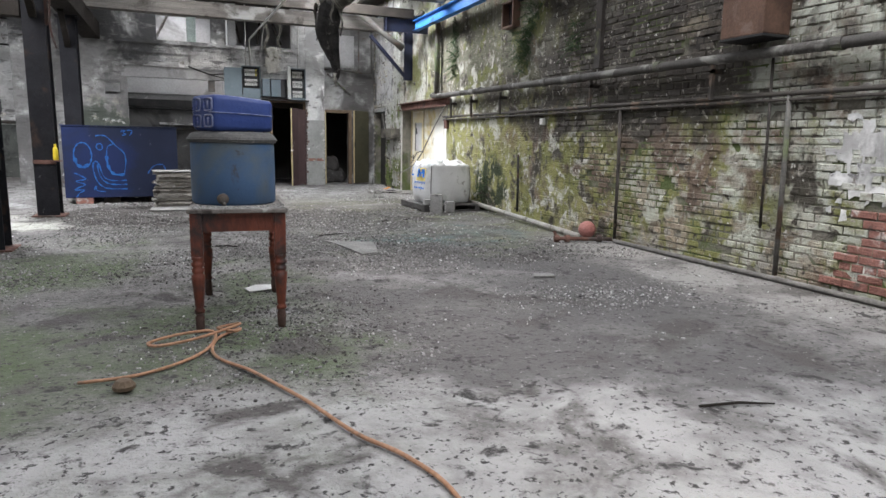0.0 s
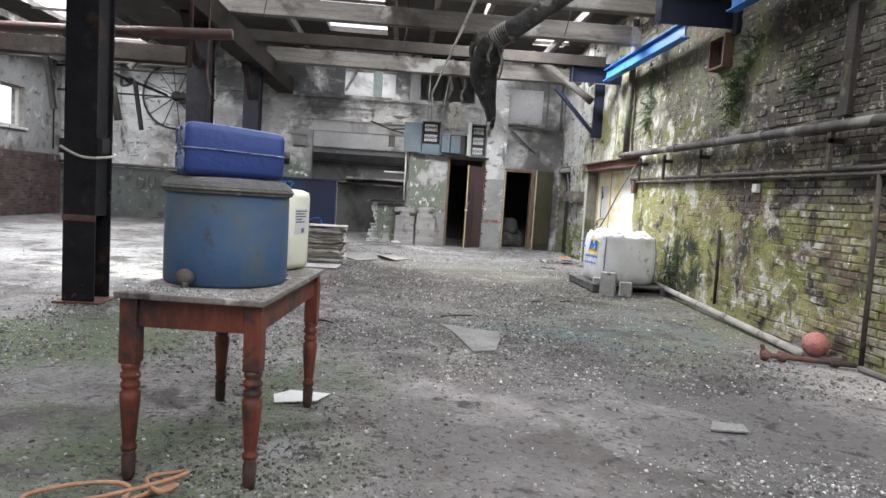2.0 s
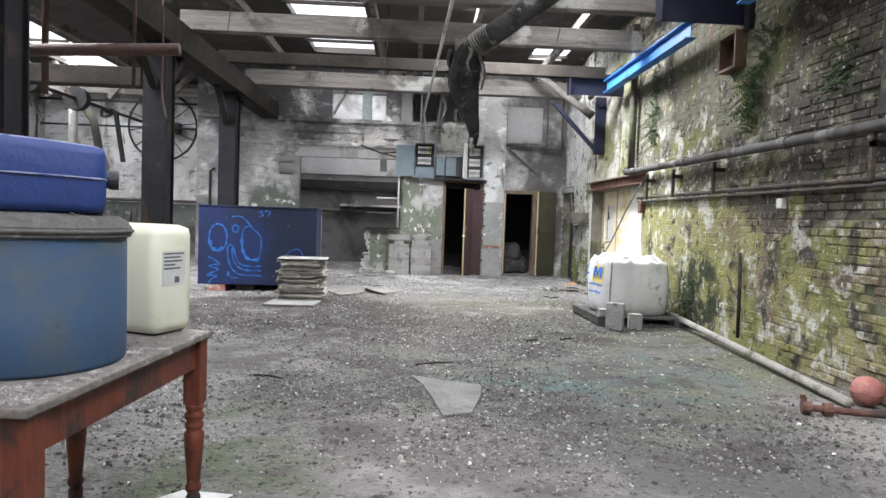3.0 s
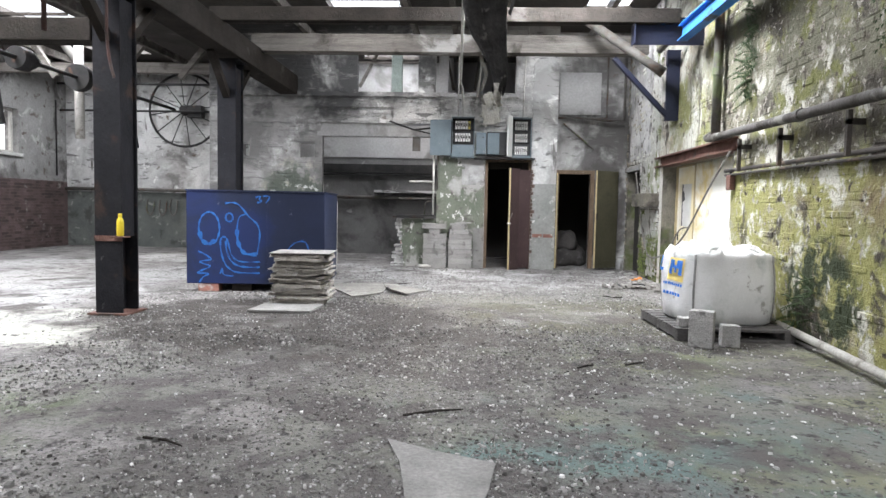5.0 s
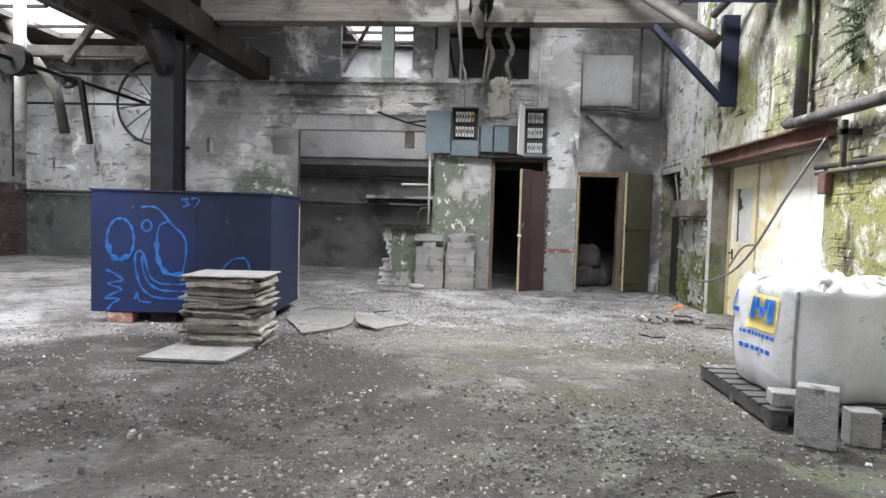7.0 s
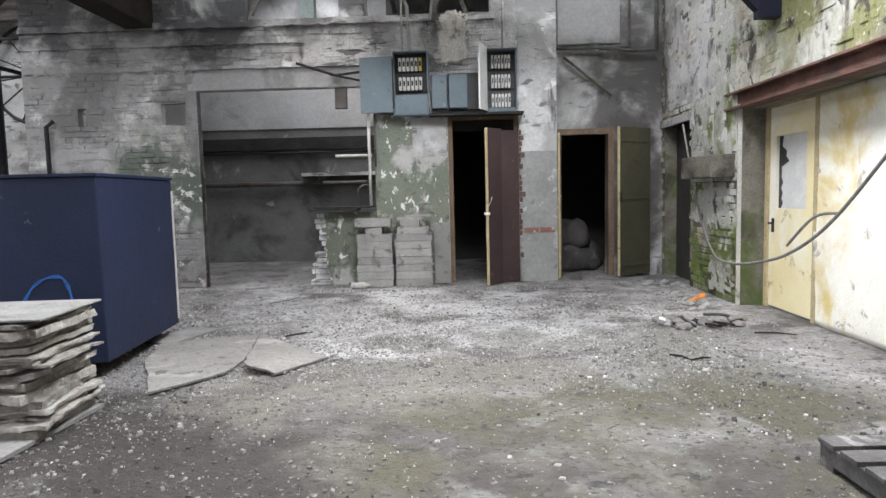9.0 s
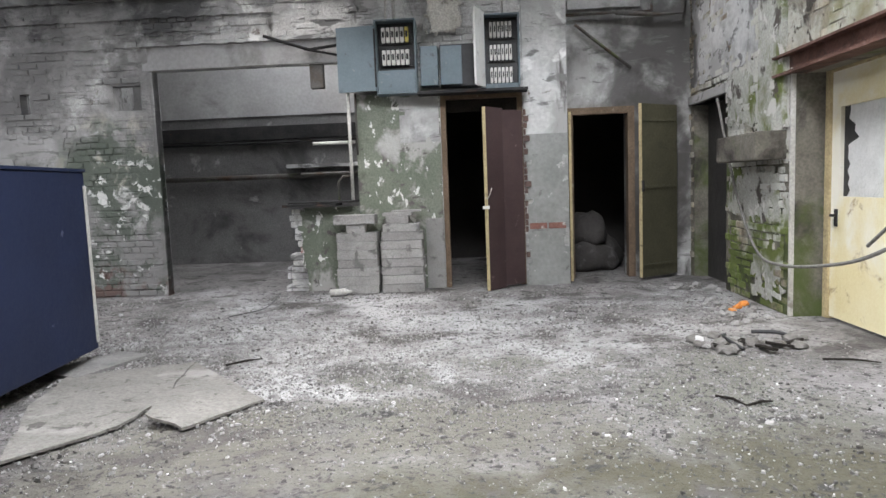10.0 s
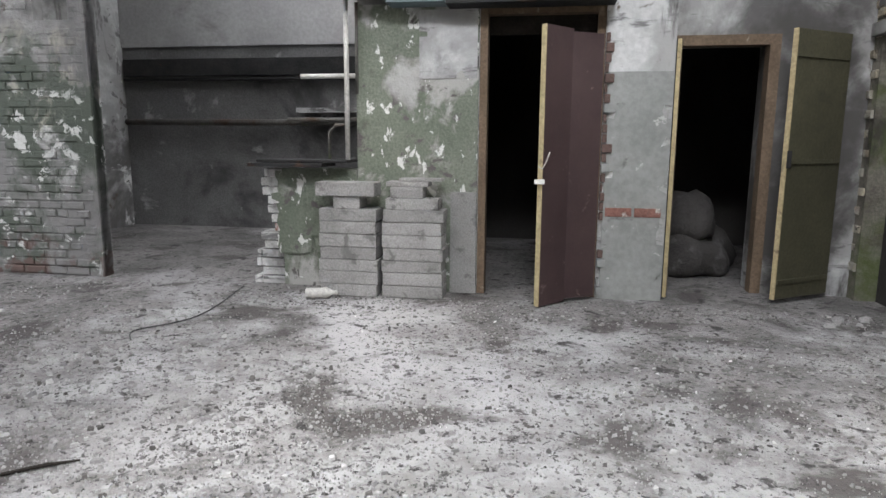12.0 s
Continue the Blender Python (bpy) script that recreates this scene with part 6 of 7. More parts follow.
part("handle", tubed(curve_points([(0.19, 0.0, 0.12), (0.222, 0.02, 0.12), (0.222, 0.08, 0.12), (0.19, 0.1, 0.12)], 4), 0.012, 8), M["can_blue"], can, smooth=True)
wcan = thing("white_jerrycan", pose(1.35, 5.64, 0.80, 0, 0, -22), "translucent pale yellow plastic jerrycan on the table", "jerrycan")
b = boxed(-0.14, 0.14, -0.10, 0.11, 0.0, 0.445, bevel=0.045)
part("body", b, M["can_white"], wcan, smooth=True)
part("mould_seam", box(boxed(-0.002, 0.002, -0.102, 0.112, 0.04, 0.40), -0.10, 0.10, -0.002, 0.002, 0.44, 0.448), M["can_white"], wcan)
lab = part("label", boxed(0.138, 0.142, -0.065, 0.06, 0.2, 0.34), M["label"], wcan, "worn printed label")
for z, w in ((0.33, 0.11), (0.315, 0.09), (0.30, 0.10), (0.285, 0.06), (0.27, 0.09)):
    part("print_bar", boxed(0.142, 0.1435, -0.06, -0.06 + w, z - 0.004, z + 0.003), M["ink"], lab)
part("print_block", boxed(0.142, 0.1435, 0.0, 0.025, 0.21, 0.235), M["ink"], lab)
rnd = random.Random(77)


def flakes(name, count, where, size, material, label, seed, flat=0.35, parent=None):
    """Scattered chips, each a small skewed wedge."""
    rr = random.Random(seed)
    V, F = [], []
    for _ in range(count):
        x, y, z = where(rr)
        s = size[0] + (size[1] - size[0]) * rr.random() ** 3
        a = rr.uniform(0, 6.283)
        h = s * flat * rr.uniform(0.3, 1.0)
        lx, ly = s * rr.uniform(0.6, 1.3), s * rr.uniform(0.35, 0.9)
        k = len(V)
        c, sn = math.cos(a), math.sin(a)
        tilt = rr.uniform(-0.5, 0.5) * h
        for i, (px, py) in enumerate(((-1, -0.8), (0.9, -1), (1.1, 0.7), (-0.7, 1))):
            px, py = px * lx / 2 * rr.uniform(0.7, 1.1), py * ly / 2 * rr.uniform(0.7, 1.1)
            V.append((x + px * c - py * sn, y + px * sn + py * c, z - 0.003))
        for i in range(4):
            bx, by, bz = V[k + i]
            V.append((x + (bx - x) * 0.8, y + (by - y) * 0.8, z + h + (tilt if i < 2 else -tilt)))
        F += [(k + 4, k + 5, k + 6, k + 7), (k, k + 1, k + 5, k + 4), (k + 1, k + 2, k + 6, k + 5), (k + 2, k + 3, k + 7, k + 6), (k + 3, k, k + 4, k + 7)]
    d = bpy.data.meshes.new(name)
    d.from_pydata(V, [], F)
    d.materials.append(material)
    ob = new(name, d)
    return tagged(ob, label, "debris", kind="stuff")


tv = TAB


def on_table(rr):
    p = tv @ Vector((rr.uniform(-0.28, 0.29), rr.uniform(0.02, 0.30) if rr.random() < 0.7 else rr.uniform(0.3, 0.95), 0))
    if (p.x - 1.215) ** 2 + (p.y - 5.02) ** 2 < 0.088:
        p = tv @ Vector((rr.uniform(-0.27, 0.29), rr.uniform(0.02, 0.17), 0))
    return (p.x, p.y, 0.801)


flakes("table_chips", 950, on_table, (0.006, 0.024), M["chips_mid"], "flakes of plaster littering the table", 5)


def on_lid(rr):
    a, r = rr.uniform(0, 6.28), 0.26 * math.sqrt(rr.random())
    return (1.215 + r * math.cos(a), 5.055 + r * math.sin(a), 1.284)


flakes("lid_chips", 120, on_lid, (0.006, 0.02), M["chips_dark"], "dirt lying on the drum lid", 6)

# orange cable coiled at the table foot
tagged(part("orange_cable", tubed(curve_points([(0.36, 3.86, 0.016), (0.62, 3.88, 0.016), (0.84, 4.02, 0.016), (0.98, 4.2, 0.02), (1.04, 4.42, 0.03), (1.0, 4.5, 0.045), (0.82, 4.52, 0.03), (0.66, 4.44, 0.018), (0.72, 4.36, 0.018), (0.92, 4.4, 0.03), (1.12, 4.5, 0.05), (1.2, 4.62, 0.04), (1.17, 4.66, 0.03), (1.06, 4.58, 0.035), (1.16, 4.44, 0.045), (1.19, 4.54, 0.03), (1.06, 4.42, 0.02), (1.01, 4.2, 0.016), (1.05, 4.0, 0.016), (1.18, 3.78, 0.016), (1.3, 3.5, 0.016), (1.4, 3.25, 0.016), (1.53, 2.85, 0.016), (1.66, 2.6, 0.016), (1.74, 2.3, 0.016), (1.7, 1.9, 0.016), (1.5, 1.5, 0.016)], 6), 0.0095, 8), M["rubber"], smooth=True), "coiled orange-brown cable on the floor", "cable")
tagged(part("clod", lathe(bmesh.new(), [(0.02, 0), (0.05, 0.01), (0.055, 0.03), (0.035, 0.055), (0.01, 0.06)], 9, pose(0.58, 3.72, 0)), M["frame_wood"]), "brown clod of earth on the floor", "clod")


def scrap(name, pts, z, material, label, category, thick=0.006, curl=0.0):
    b = bmesh.new()
    vs = [b.verts.new((x, y, z + curl * noise.noise(Vector((x * 3, y * 3, 0.3))) ** 2)) for x, y in pts]
    f = b.faces.new(vs)
    if f.normal.z < 0:
        bmesh.ops.reverse_faces(b, faces=[f])
    r = bmesh.ops.extrude_face_region(b, geom=b.faces[:])
    bmesh.ops.translate(b, verts=[g for g in r["geom"] if isinstance(g, bmesh.types.BMVert)], vec=(0, 0, thick))
    return tagged(part(name, b, material), label, category)


scrap("paper_scrap", [(1.36, 5.66), (1.6, 5.72), (1.66, 5.86), (1.42, 5.9), (1.33, 5.8)], 0.006, M["paper"], "white scrap of paper under the table", "paper")
scrap("board_scrap", [(2.46, 8.2), (2.7, 8.06), (3.02, 7.92), (2.98, 7.62), (2.88, 7.2), (2.68, 7.12), (2.62, 7.55), (2.56, 7.9)], 0.004, M["sheet"], "broken piece of grey board on the floor", "board", 0.01)
scrap("board_scrap", [(3.9, 5.5), (4.12, 5.48), (4.15, 5.6), (3.98, 5.64)], 0.004, M["sheet"], "small scrap of grey board", "board", 0.012)
cs = thing("fallen_sheet", pose(0, 0, 0.008), "broken grey concrete sheet lying on the floor", "sheet")
b = bmesh.new()
for pts, lift in (([(0.72, 14.78), (0.86, 14.2), (1.28, 13.42), (1.60, 13.86), (1.63, 14.16), (1.57, 14.5), (1.45, 15.1)], 0.0), ([(1.66, 14.16), (1.74, 13.9), (1.96, 13.80), (2.24, 14.24), (1.46, 15.1), (1.58, 14.5)], 0.05)):
    b = bmesh.new()
    vs = [b.verts.new((x, y, 0.0)) for x, y in pts]
    if lift:
        for v in vs[:2]:
            v.co.z += lift
    f = b.faces.new(vs)
    f.normal_update()
    if f.normal.z < 0:
        bmesh.ops.reverse_faces(b, faces=[f])
    bmesh.ops.subdivide_edges(b, edges=b.edges[:], cuts=7)
    for v in b.verts:
        v.co += Vector((0.03 * noise.noise(v.co * 6), 0.03 * noise.noise(v.co * 6 + Vector((5, 0, 0))), 0))
    bmesh.ops.triangulate(b, faces=b.faces[:])
    r = bmesh.ops.extrude_face_region(b, geom=b.faces[:])
    bmesh.ops.translate(b, verts=[g for g in r["geom"] if isinstance(g, bmesh.types.BMVert)], vec=(0, 0, 0.015))
    part("piece", b, M["sheet_floor"], cs)

# ---- navy box with spray-painted lines ----
skip = thing("steel_box", pose(-1.10, 13.66, 0.0, 0, 0, 5.0), "large navy steel box with blue spray-painted lines", "container")
W, D, Z0, Z1 = 1.91, 1.4, 0.11, 1.4
part("body", boxed(0, W, 0, D, Z0, Z1, bevel=0.012), M["skip"], skip)
part("rim", box(box(box(boxed(-0.01, W + 0.01, -0.01, 0.02, Z1, Z1 + 0.02), -0.01, W + 0.01, D - 0.02, D + 0.01, Z1, Z1 + 0.02), -0.01, 0.02, 0.02, D - 0.02, Z1, Z1 + 0.02), W - 0.02, W + 0.01, 0.02, D - 0.02, Z1, Z1 + 0.02), M["skip"], skip)
part("corner_edge", boxed(W - 0.006, W + 0.006, D - 0.03, D + 0.004, Z0 + 0.05, Z1 - 0.1), M["pipe_white"], skip, "scraped pale edge")
part("seam", boxed(W * 0.58, W * 0.58 + 0.006, -0.004, 0.001, Z0, Z1), M["skip"], skip)


def sprayed(pts, r=0.016):
    p = curve_points([(x * W, -0.004, Z0 + z * (Z1 - Z0)) for x, z in pts], 6)
    b = bmesh.new()
    last = None
    for i, q in enumerate(p):
        d = (p[min(i + 1, len(p) - 1)] - p[max(i - 1, 0)]).normalized()
        s = Vector((-d.z, 0, d.x)) * r * (0.8 + 0.35 * math.sin(i * 0.9))
        e = [b.verts.new(c) for c in (q + s, q - s, q - s + Vector((0, 0.006, 0)), q + s + Vector((0, 0.006, 0)))]
        if last:
            for k in range(4):
                b.faces.new((last[k], last[(k + 1) % 4], e[(k + 1) % 4], e[k]))
        last = e
    return part("spray_line", b, M["spray"], skip, "bright blue spray-painted line")


def oval(cx, cz, rx, rz):
    return [(cx + rx * math.cos(a), cz + rz * math.sin(a)) for a in [2 * math.pi * k / 14 for k in range(15)]]


sprayed(oval(0.165, 0.60, 0.075, 0.175), 0.013)
sprayed([(0.095, 0.56), (0.115, 0.47), (0.16, 0.435), (0.21, 0.47)], 0.03)
sprayed([(0.28, 0.87), (0.33, 0.88), (0.38, 0.855), (0.45, 0.735), (0.515, 0.64), (0.53, 0.52), (0.51, 0.325)], 0.011)
sprayed([(0.365, 0.59), (0.37, 0.48), (0.39, 0.39), (0.43, 0.33), (0.51, 0.325)], 0.026)
sprayed([(0.365, 0.59), (0.38, 0.72), (0.43, 0.76)], 0.009)
sprayed(oval(0.31, 0.72, 0.026, 0.045), 0.012)
sprayed([(0.245, 0.47), (0.25, 0.36), (0.275, 0.23), (0.32, 0.155), (0.38, 0.125), (0.53, 0.12)], 0.012)
sprayed([(0.285, 0.47), (0.29, 0.36), (0.32, 0.255), (0.37, 0.20), (0.43, 0.185), (0.53, 0.185)], 0.013)
sprayed([(0.30, 0.46), (0.325, 0.32), (0.37, 0.255), (0.44, 0.24), (0.53, 0.245)], 0.011)
sprayed([(0.245, 0.47), (0.262, 0.51), (0.285, 0.50), (0.30, 0.46)], 0.012)
sprayed([(0.085, 0.35), (0.13, 0.32), (0.18, 0.265), (0.13, 0.25), (0.10, 0.23), (0.17, 0.19), (0.12, 0.15), (0.08, 0.115), (0.16, 0.11), (0.12, 0.07), (0.09, 0.01)], 0.011)
sprayed([(0.245, 0.11), (0.258, 0.17), (0.27, 0.10), (0.34, 0.085)], 0.009)
sprayed([(0.72, 0.34), (0.755, 0.42), (0.80, 0.465), (0.855, 0.47), (0.88, 0.41), (0.89, 0.33)], 0.011)
sprayed([(0.50, 0.94), (0.535, 0.955), (0.525, 0.92), (0.545, 0.90), (0.51, 0.885)], 0.010)
sprayed([(0.555, 0.955), (0.60, 0.95), (0.575, 0.88)], 0.010)
for x, y, lb, mt in ((0.3, 0.1, "red brick propping the steel box", "brick_red"), (0.75, 0.15, "dark timber block under the steel box", "timber_dark"), (1.5, 0.2, "dark timber block under the steel box", "timber_dark"), (0.3, 1.2, "dark timber block under the steel box", "timber_dark"), (1.55, 1.2, "dark timber block under the steel box", "timber_dark")):
    ob = part("prop_block", boxed(-0.14, 0.14, -0.09, 0.09, 0, 0.11, bevel=0.006), M[mt])
    ob.matrix_world = pose(-1.10, 13.66, 0, 0, 0, 5.0) @ pose(x, y, 0)
    tagged(ob, lb, "block", "prop blocks")
scrap("board_scrap", [(0.45, 14.9), (0.8, 14.75), (1.0, 15.35), (0.7, 15.45)], 0.004, M["sheet"], "pale board lying beside the steel box", "board", 0.02)

# ---- stack of boards ----
rnd = random.Random(12)
scrap("base_board", [(0.335, 12.06), (1.05, 12.07), (1.12, 13.2), (0.4, 13.3)], 0.006, M["sheet"], "grey board lying under the stack", "board", 0.022)
z = 0.03
k = 0
while z < 0.60:
    h = rnd.choice((0.018, 0.026, 0.034, 0.046))
    b = boxed(-0.34 + rnd.uniform(-0.03, 0.05), 0.34 + rnd.uniform(-0.06, 0.03), -0.30 + rnd.uniform(-0.03, 0.05), 0.31 + rnd.uniform(-0.04, 0.03), 0, h - 0.003)
    bmesh.ops.subdivide_edges(b, edges=[ed for ed in b.edges if ed.calc_length() > 0.4], cuts=9, use_grid_fill=True)
    sd = rnd.uniform(0, 50)
    for v in b.verts:
        rim = max(abs(v.co.x) / 0.34, abs(v.co.y) / 0.31)
        w = Vector((v.co.x * 5, v.co.y * 5, sd))
        v.co.z += 0.014 * noise.noise(w) + 0.012 * noise.noise(w * 3)
        if rim > 0.8:
            chip = 0.035 * noise.noise(w * 2.5 + Vector((3, 0, v.co.z * 20)))
            v.co.x *= 1 + chip * 1.6
            v.co.y *= 1 + chip * 1.6
    ob = part("board", b, M["stack_board"])
    ob.matrix_world = pose(0.745 + rnd.uniform(-0.03, 0.03), 12.93 + rnd.uniform(-0.02, 0.02), z, 0, 0, 3 + rnd.uniform(-6, 6))
    tagged(ob, "ragged grey board in a tall stack", "board", "stacked boards")
    z += h
ob = part("board", boxed(-0.36, 0.38, -0.32, 0.33, 0, 0.012, bevel=0.003), M["sheet"])
ob.matrix_world = pose(0.745, 12.93, z + 0.012, 0, 0, 5)
tagged(ob, "clean-edged grey board topping the stack", "board", "stacked boards")

# ---- pallet, bulk bag, blocks ----
pal = thing("pallet", pose(4.86, 11.1, 0, 0, 0, 1.5), "dark weathered wooden pallet", "pallet")
for x in (0.0, 0.5, 1.02):
    part("bearer", boxed(x, x + 0.1, 0, 1.22, 0.022, 0.10, bevel=0.005), M["pallet"], pal)
for k in range(8):
    part("deck_board", boxed(-0.01, 1.13, k * 0.158, k * 0.158 + 0.115, 0.10, 0.122, bevel=0.003), M["pallet"], pal)
for y in (0.0, 0.56, 1.12):
    part("foot_board", boxed(0, 1.12, y, y + 0.1, 0.0, 0.022), M["pallet"], pal)
bag = thing("bulk_bag", pose(5.43, 11.74, 0.122, 0, 0, 5) @ Matrix.Diagonal((1.03, 1.03, 1.07, 1)), "white woven bulk bag with blue print on a pallet", "bag")
b = bmesh.new()
seg = 96
prof = [(0.02, 0.0), (0.41, 0.0), (0.45, 0.03), (0.472, 0.14), (0.474, 0.30), (0.465, 0.46), (0.448, 0.60), (0.448, 0.63), (0.435, 0.66), (0.405, 0.672), (0.36, 0.66), (0.30, 0.665), (0.23, 0.68), (0.16, 0.68), (0.09, 0.69), (0.02, 0.69)]
rings = []
for i, (r, z) in enumerate(prof):
    ring = []
    for k in range(seg):
        a = 2 * math.pi * k / seg
        c, s = math.cos(a), math.sin(a)
        sq = (abs(c) ** 3.6 + abs(s) ** 3.6) ** (-1 / 3.6)
        fold = 1 + 0.008 * math.sin(a * 9 + z * 4) + 0.05 * noise.noise(Vector((c * 2, s * 2, z * 3))) + 0.022 * noise.noise(Vector((c * 6, s * 6, z * 5 + 2)))
        zz = z + (0.10 * noise.noise(Vector((c * 8 * r, s * 8 * r, 7.0))) + 0.09 * noise.noise(Vector((c * 17 * r, s * 17 * r, 3.0))) if i > 8 else 0)
        ring.append(b.verts.new((r * sq * fold * c, r * sq * fold * s, max(0, zz))))
    rings.append(ring)
for p, q in zip(rings, rings[1:]):
    for k in range(seg):
        b.faces.new((p[k], p[(k + 1) % seg], q[(k + 1) % seg], q[k]))
b.faces.new(rings[0][::-1])
b.faces.new(rings[-1])
bag_body = part("body", b, M["bag"], bag, smooth=True)


def on_bag(a_deg, z, lift=0.006):
    a = radians(a_deg)
    c, s = math.cos(a), math.sin(a)
    r = float(np.interp(z, [p[1] for p in prof[1:8]], [p[0] for p in prof[1:8]]))
    sq = (abs(c) ** 3.6 + abs(s) ** 3.6) ** (-1 / 3.6)
    fold = 1 + 0.008 * math.sin(a * 9 + z * 4) + 0.05 * noise.noise(Vector((c * 2, s * 2, z * 3))) + 0.022 * noise.noise(Vector((c * 6, s * 6, z * 5 + 2)))
    r = (r * sq * fold) + lift
    return Vector((r * c, r * s, z))


def bag_patch(a0, a1, z0, z1, material, label, lift=0.006):
    b = bmesh.new()
    n, m = 8, 4
    g = [[b.verts.new(on_bag(a0 + (a1 - a0) * i / n, z0 + (z1 - z0) * j / m, lift)) for j in range(m + 1)] for i in range(n + 1)]
    for i in range(n):
        for j in range(m):
            b.faces.new((g[i][j], g[i + 1][j], g[i + 1][j + 1], g[i][j + 1]))
    bmesh.ops.solidify(b, geom=b.faces[:], thickness=0.003)
    return part("print", b, material, bag, label, smooth=True)


bag_patch(174, 212, 0.38, 0.60, M["logo_yellow"], "printed yellow square", 0.006)
for a0, a1, z0, z1 in ((177, 184, 0.44, 0.58), (202, 209, 0.44, 0.58), (184, 189, 0.50, 0.58), (197, 202, 0.50, 0.58), (189, 197, 0.46, 0.53), (150, 155, 0.46, 0.60), (155, 164, 0.46, 0.49)):
    bag_patch(a0, a1, z0, z1, M["logo_blue"], "printed blue shape", 0.011)
for k in range(9):
    bag_patch(166 + k * 5.2, 169.8 + k * 5.2, 0.335, 0.36, M["logo_blue"], "printed blue bar", 0.005)
for k in range(6):
    bag_patch(168 + k * 7, 173 + k * 7, 0.24, 0.27, M["logo_blue"], "printed blue bar", 0.006)
for a in (225, 315, 45, 135):
    part("strap", tubed([on_bag(a, z, 0.004) for z in (0.02, 0.12, 0.3, 0.45, 0.58, 0.65)], 0.011, 7), M["strap"], bag, "grey webbing strap", smooth=True)
for a in (235, 325, 55, 145):
    c, s = math.cos(radians(a)), math.sin(radians(a))
    part("loop", tubed(curve_points([(0.43 * c, 0.43 * s, 0.63), (0.33 * c, 0.33 * s, 0.70), (0.14 * c + 0.1, 0.14 * s, 0.70), (0.2 * c + 0.2, 0.2 * s - 0.05, 0.68)], 5), 0.016, 7), M["bag"], bag, smooth=True)
part("neck", tubed(curve_points([(0.1, 0.0, 0.68), (0.22, -0.08, 0.70), (0.34, -0.1, 0.69), (0.44, -0.04, 0.62)], 5), [0.03] * 5 + [0.04] * 6 + [0.03] * 5, 10), M["bag"], bag, "gathered neck", smooth=True)
block(4.90, 5.11, 10.80, 10.94, 0, 0.335, "concrete block standing on end against the pallet", rz=-28)
block(5.20, 5.36, 10.86, 10.99, 0, 0.20, "concrete block standing against the pallet", rz=-8)
block(4.90, 5.22, 11.14, 11.30, 0.123, 0.21, "concrete block lying on the pallet edge", rz=-10)

# ---- pipe, ball and rods by the wall ----
tagged(part("plastic_pipe", tubed([(6.03, 12.1, 0.13), (5.88, 9.8, 0.085), (5.74, 7.55, 0.042)], 0.038, 14), M["pipe_dirty"], smooth=True), "long white plastic pipe lying along the wall", "pipe")
ball = thing("ball", pose(5.93, 7.62, 0.113), "faded red ball lying by the wall", "ball")
b = bmesh.new()
bmesh.ops.create_uvsphere(b, u_segments=28, v_segments=16, radius=0.115)
for v in b.verts:
    v.co *= 1 - 0.05 * max(0, v.co.z) - 0.02 * noise.noise(v.co * 9)
part("shell", b, M["terracotta"], ball, smooth=True)
part("seam", tubed([(0.116 * math.cos(2 * math.pi * k / 30), 0.126 * math.sin(2 * math.pi * k / 30), 0) for k in range(31)], 0.003, 5), M["terracotta"], ball)
rod = thing("iron_rod", pose(5.62, 7.28, 0.05, 0, 0, -16), "rusty iron rod with fittings on the floor", "rod")
part("bar", tubed([(-0.36, 0, 0), (0.4, 0, -0.01)], 0.026, 8), M["rust"], rod, smooth=True)
for x in (-0.36, -0.22, 0.2):
    part("collar", tubed([(x, 0, 0), (x + 0.06, 0, 0)], 0.046, 10), M["rust"], rod)
part("stub", tubed([(-0.33, 0, 0), (-0.36, 0.0, 0.09)], 0.02, 8), M["rust"], rod)
for x0, y0, x1, y1 in ((3.16, 2.6, 3.54, 2.5), (3.72, 9.88, 3.86, 9.98), (4.12, 10.02, 4.3, 10.12), (2.5, 8.6, 2.85, 8.75), (1.2, 8.1, 1.45, 8.0), (1.7, 15.04, 1.91, 15.19), (0.55, 13.2, 0.9, 13.05), (5.68, 14.87, 5.98, 14.76), (4.77, 14.20, 4.87, 14.04), (4.87, 14.04, 5.03, 14.10)):
    tagged(part("stick", tubed([(x0, y0, 0.008), ((x0 + x1) / 2 + 0.015, (y0 + y1) / 2 + 0.01, 0.014), (x1, y1, 0.008)], [0.007, 0.008, 0.004], 7), M["timber_dark"]), "dark splintered stick on the floor", "stick", "sticks")
pb = thing("plastic_bottle", pose(1.9, 17.86, 0.045, 0, 90, 20), "pale crushed bottle on the floor", "bottle")
part("body", lathe(bmesh.new(), [(0.03, -0.11), (0.044, -0.1), (0.04, 0.0), (0.045, 0.06), (0.02, 0.1), (0.016, 0.12)], 12), M["pipe_white"], pb, smooth=True)
part("cap", lathe(bmesh.new(), [(0.018, 0.12), (0.018, 0.14), (0.014, 0.142)], 10), M["pipe_white"], pb)
# The black tube stands in for a crack along the slab edge.
tagged(part("wire", tubed(curve_points([(1.13, 16.61, 0.006), (1.04, 16.77, 0.008), (1.17, 16.97, 0.008), (1.25, 17.16, 0.008), (1.24, 17.47, 0.008), (1.17, 17.88, 0.008), (1.13, 18.13, 0.008)], 5), 0.005, 6), M["black"]), "thin black tube standing in for a crack in the floor", "wire")


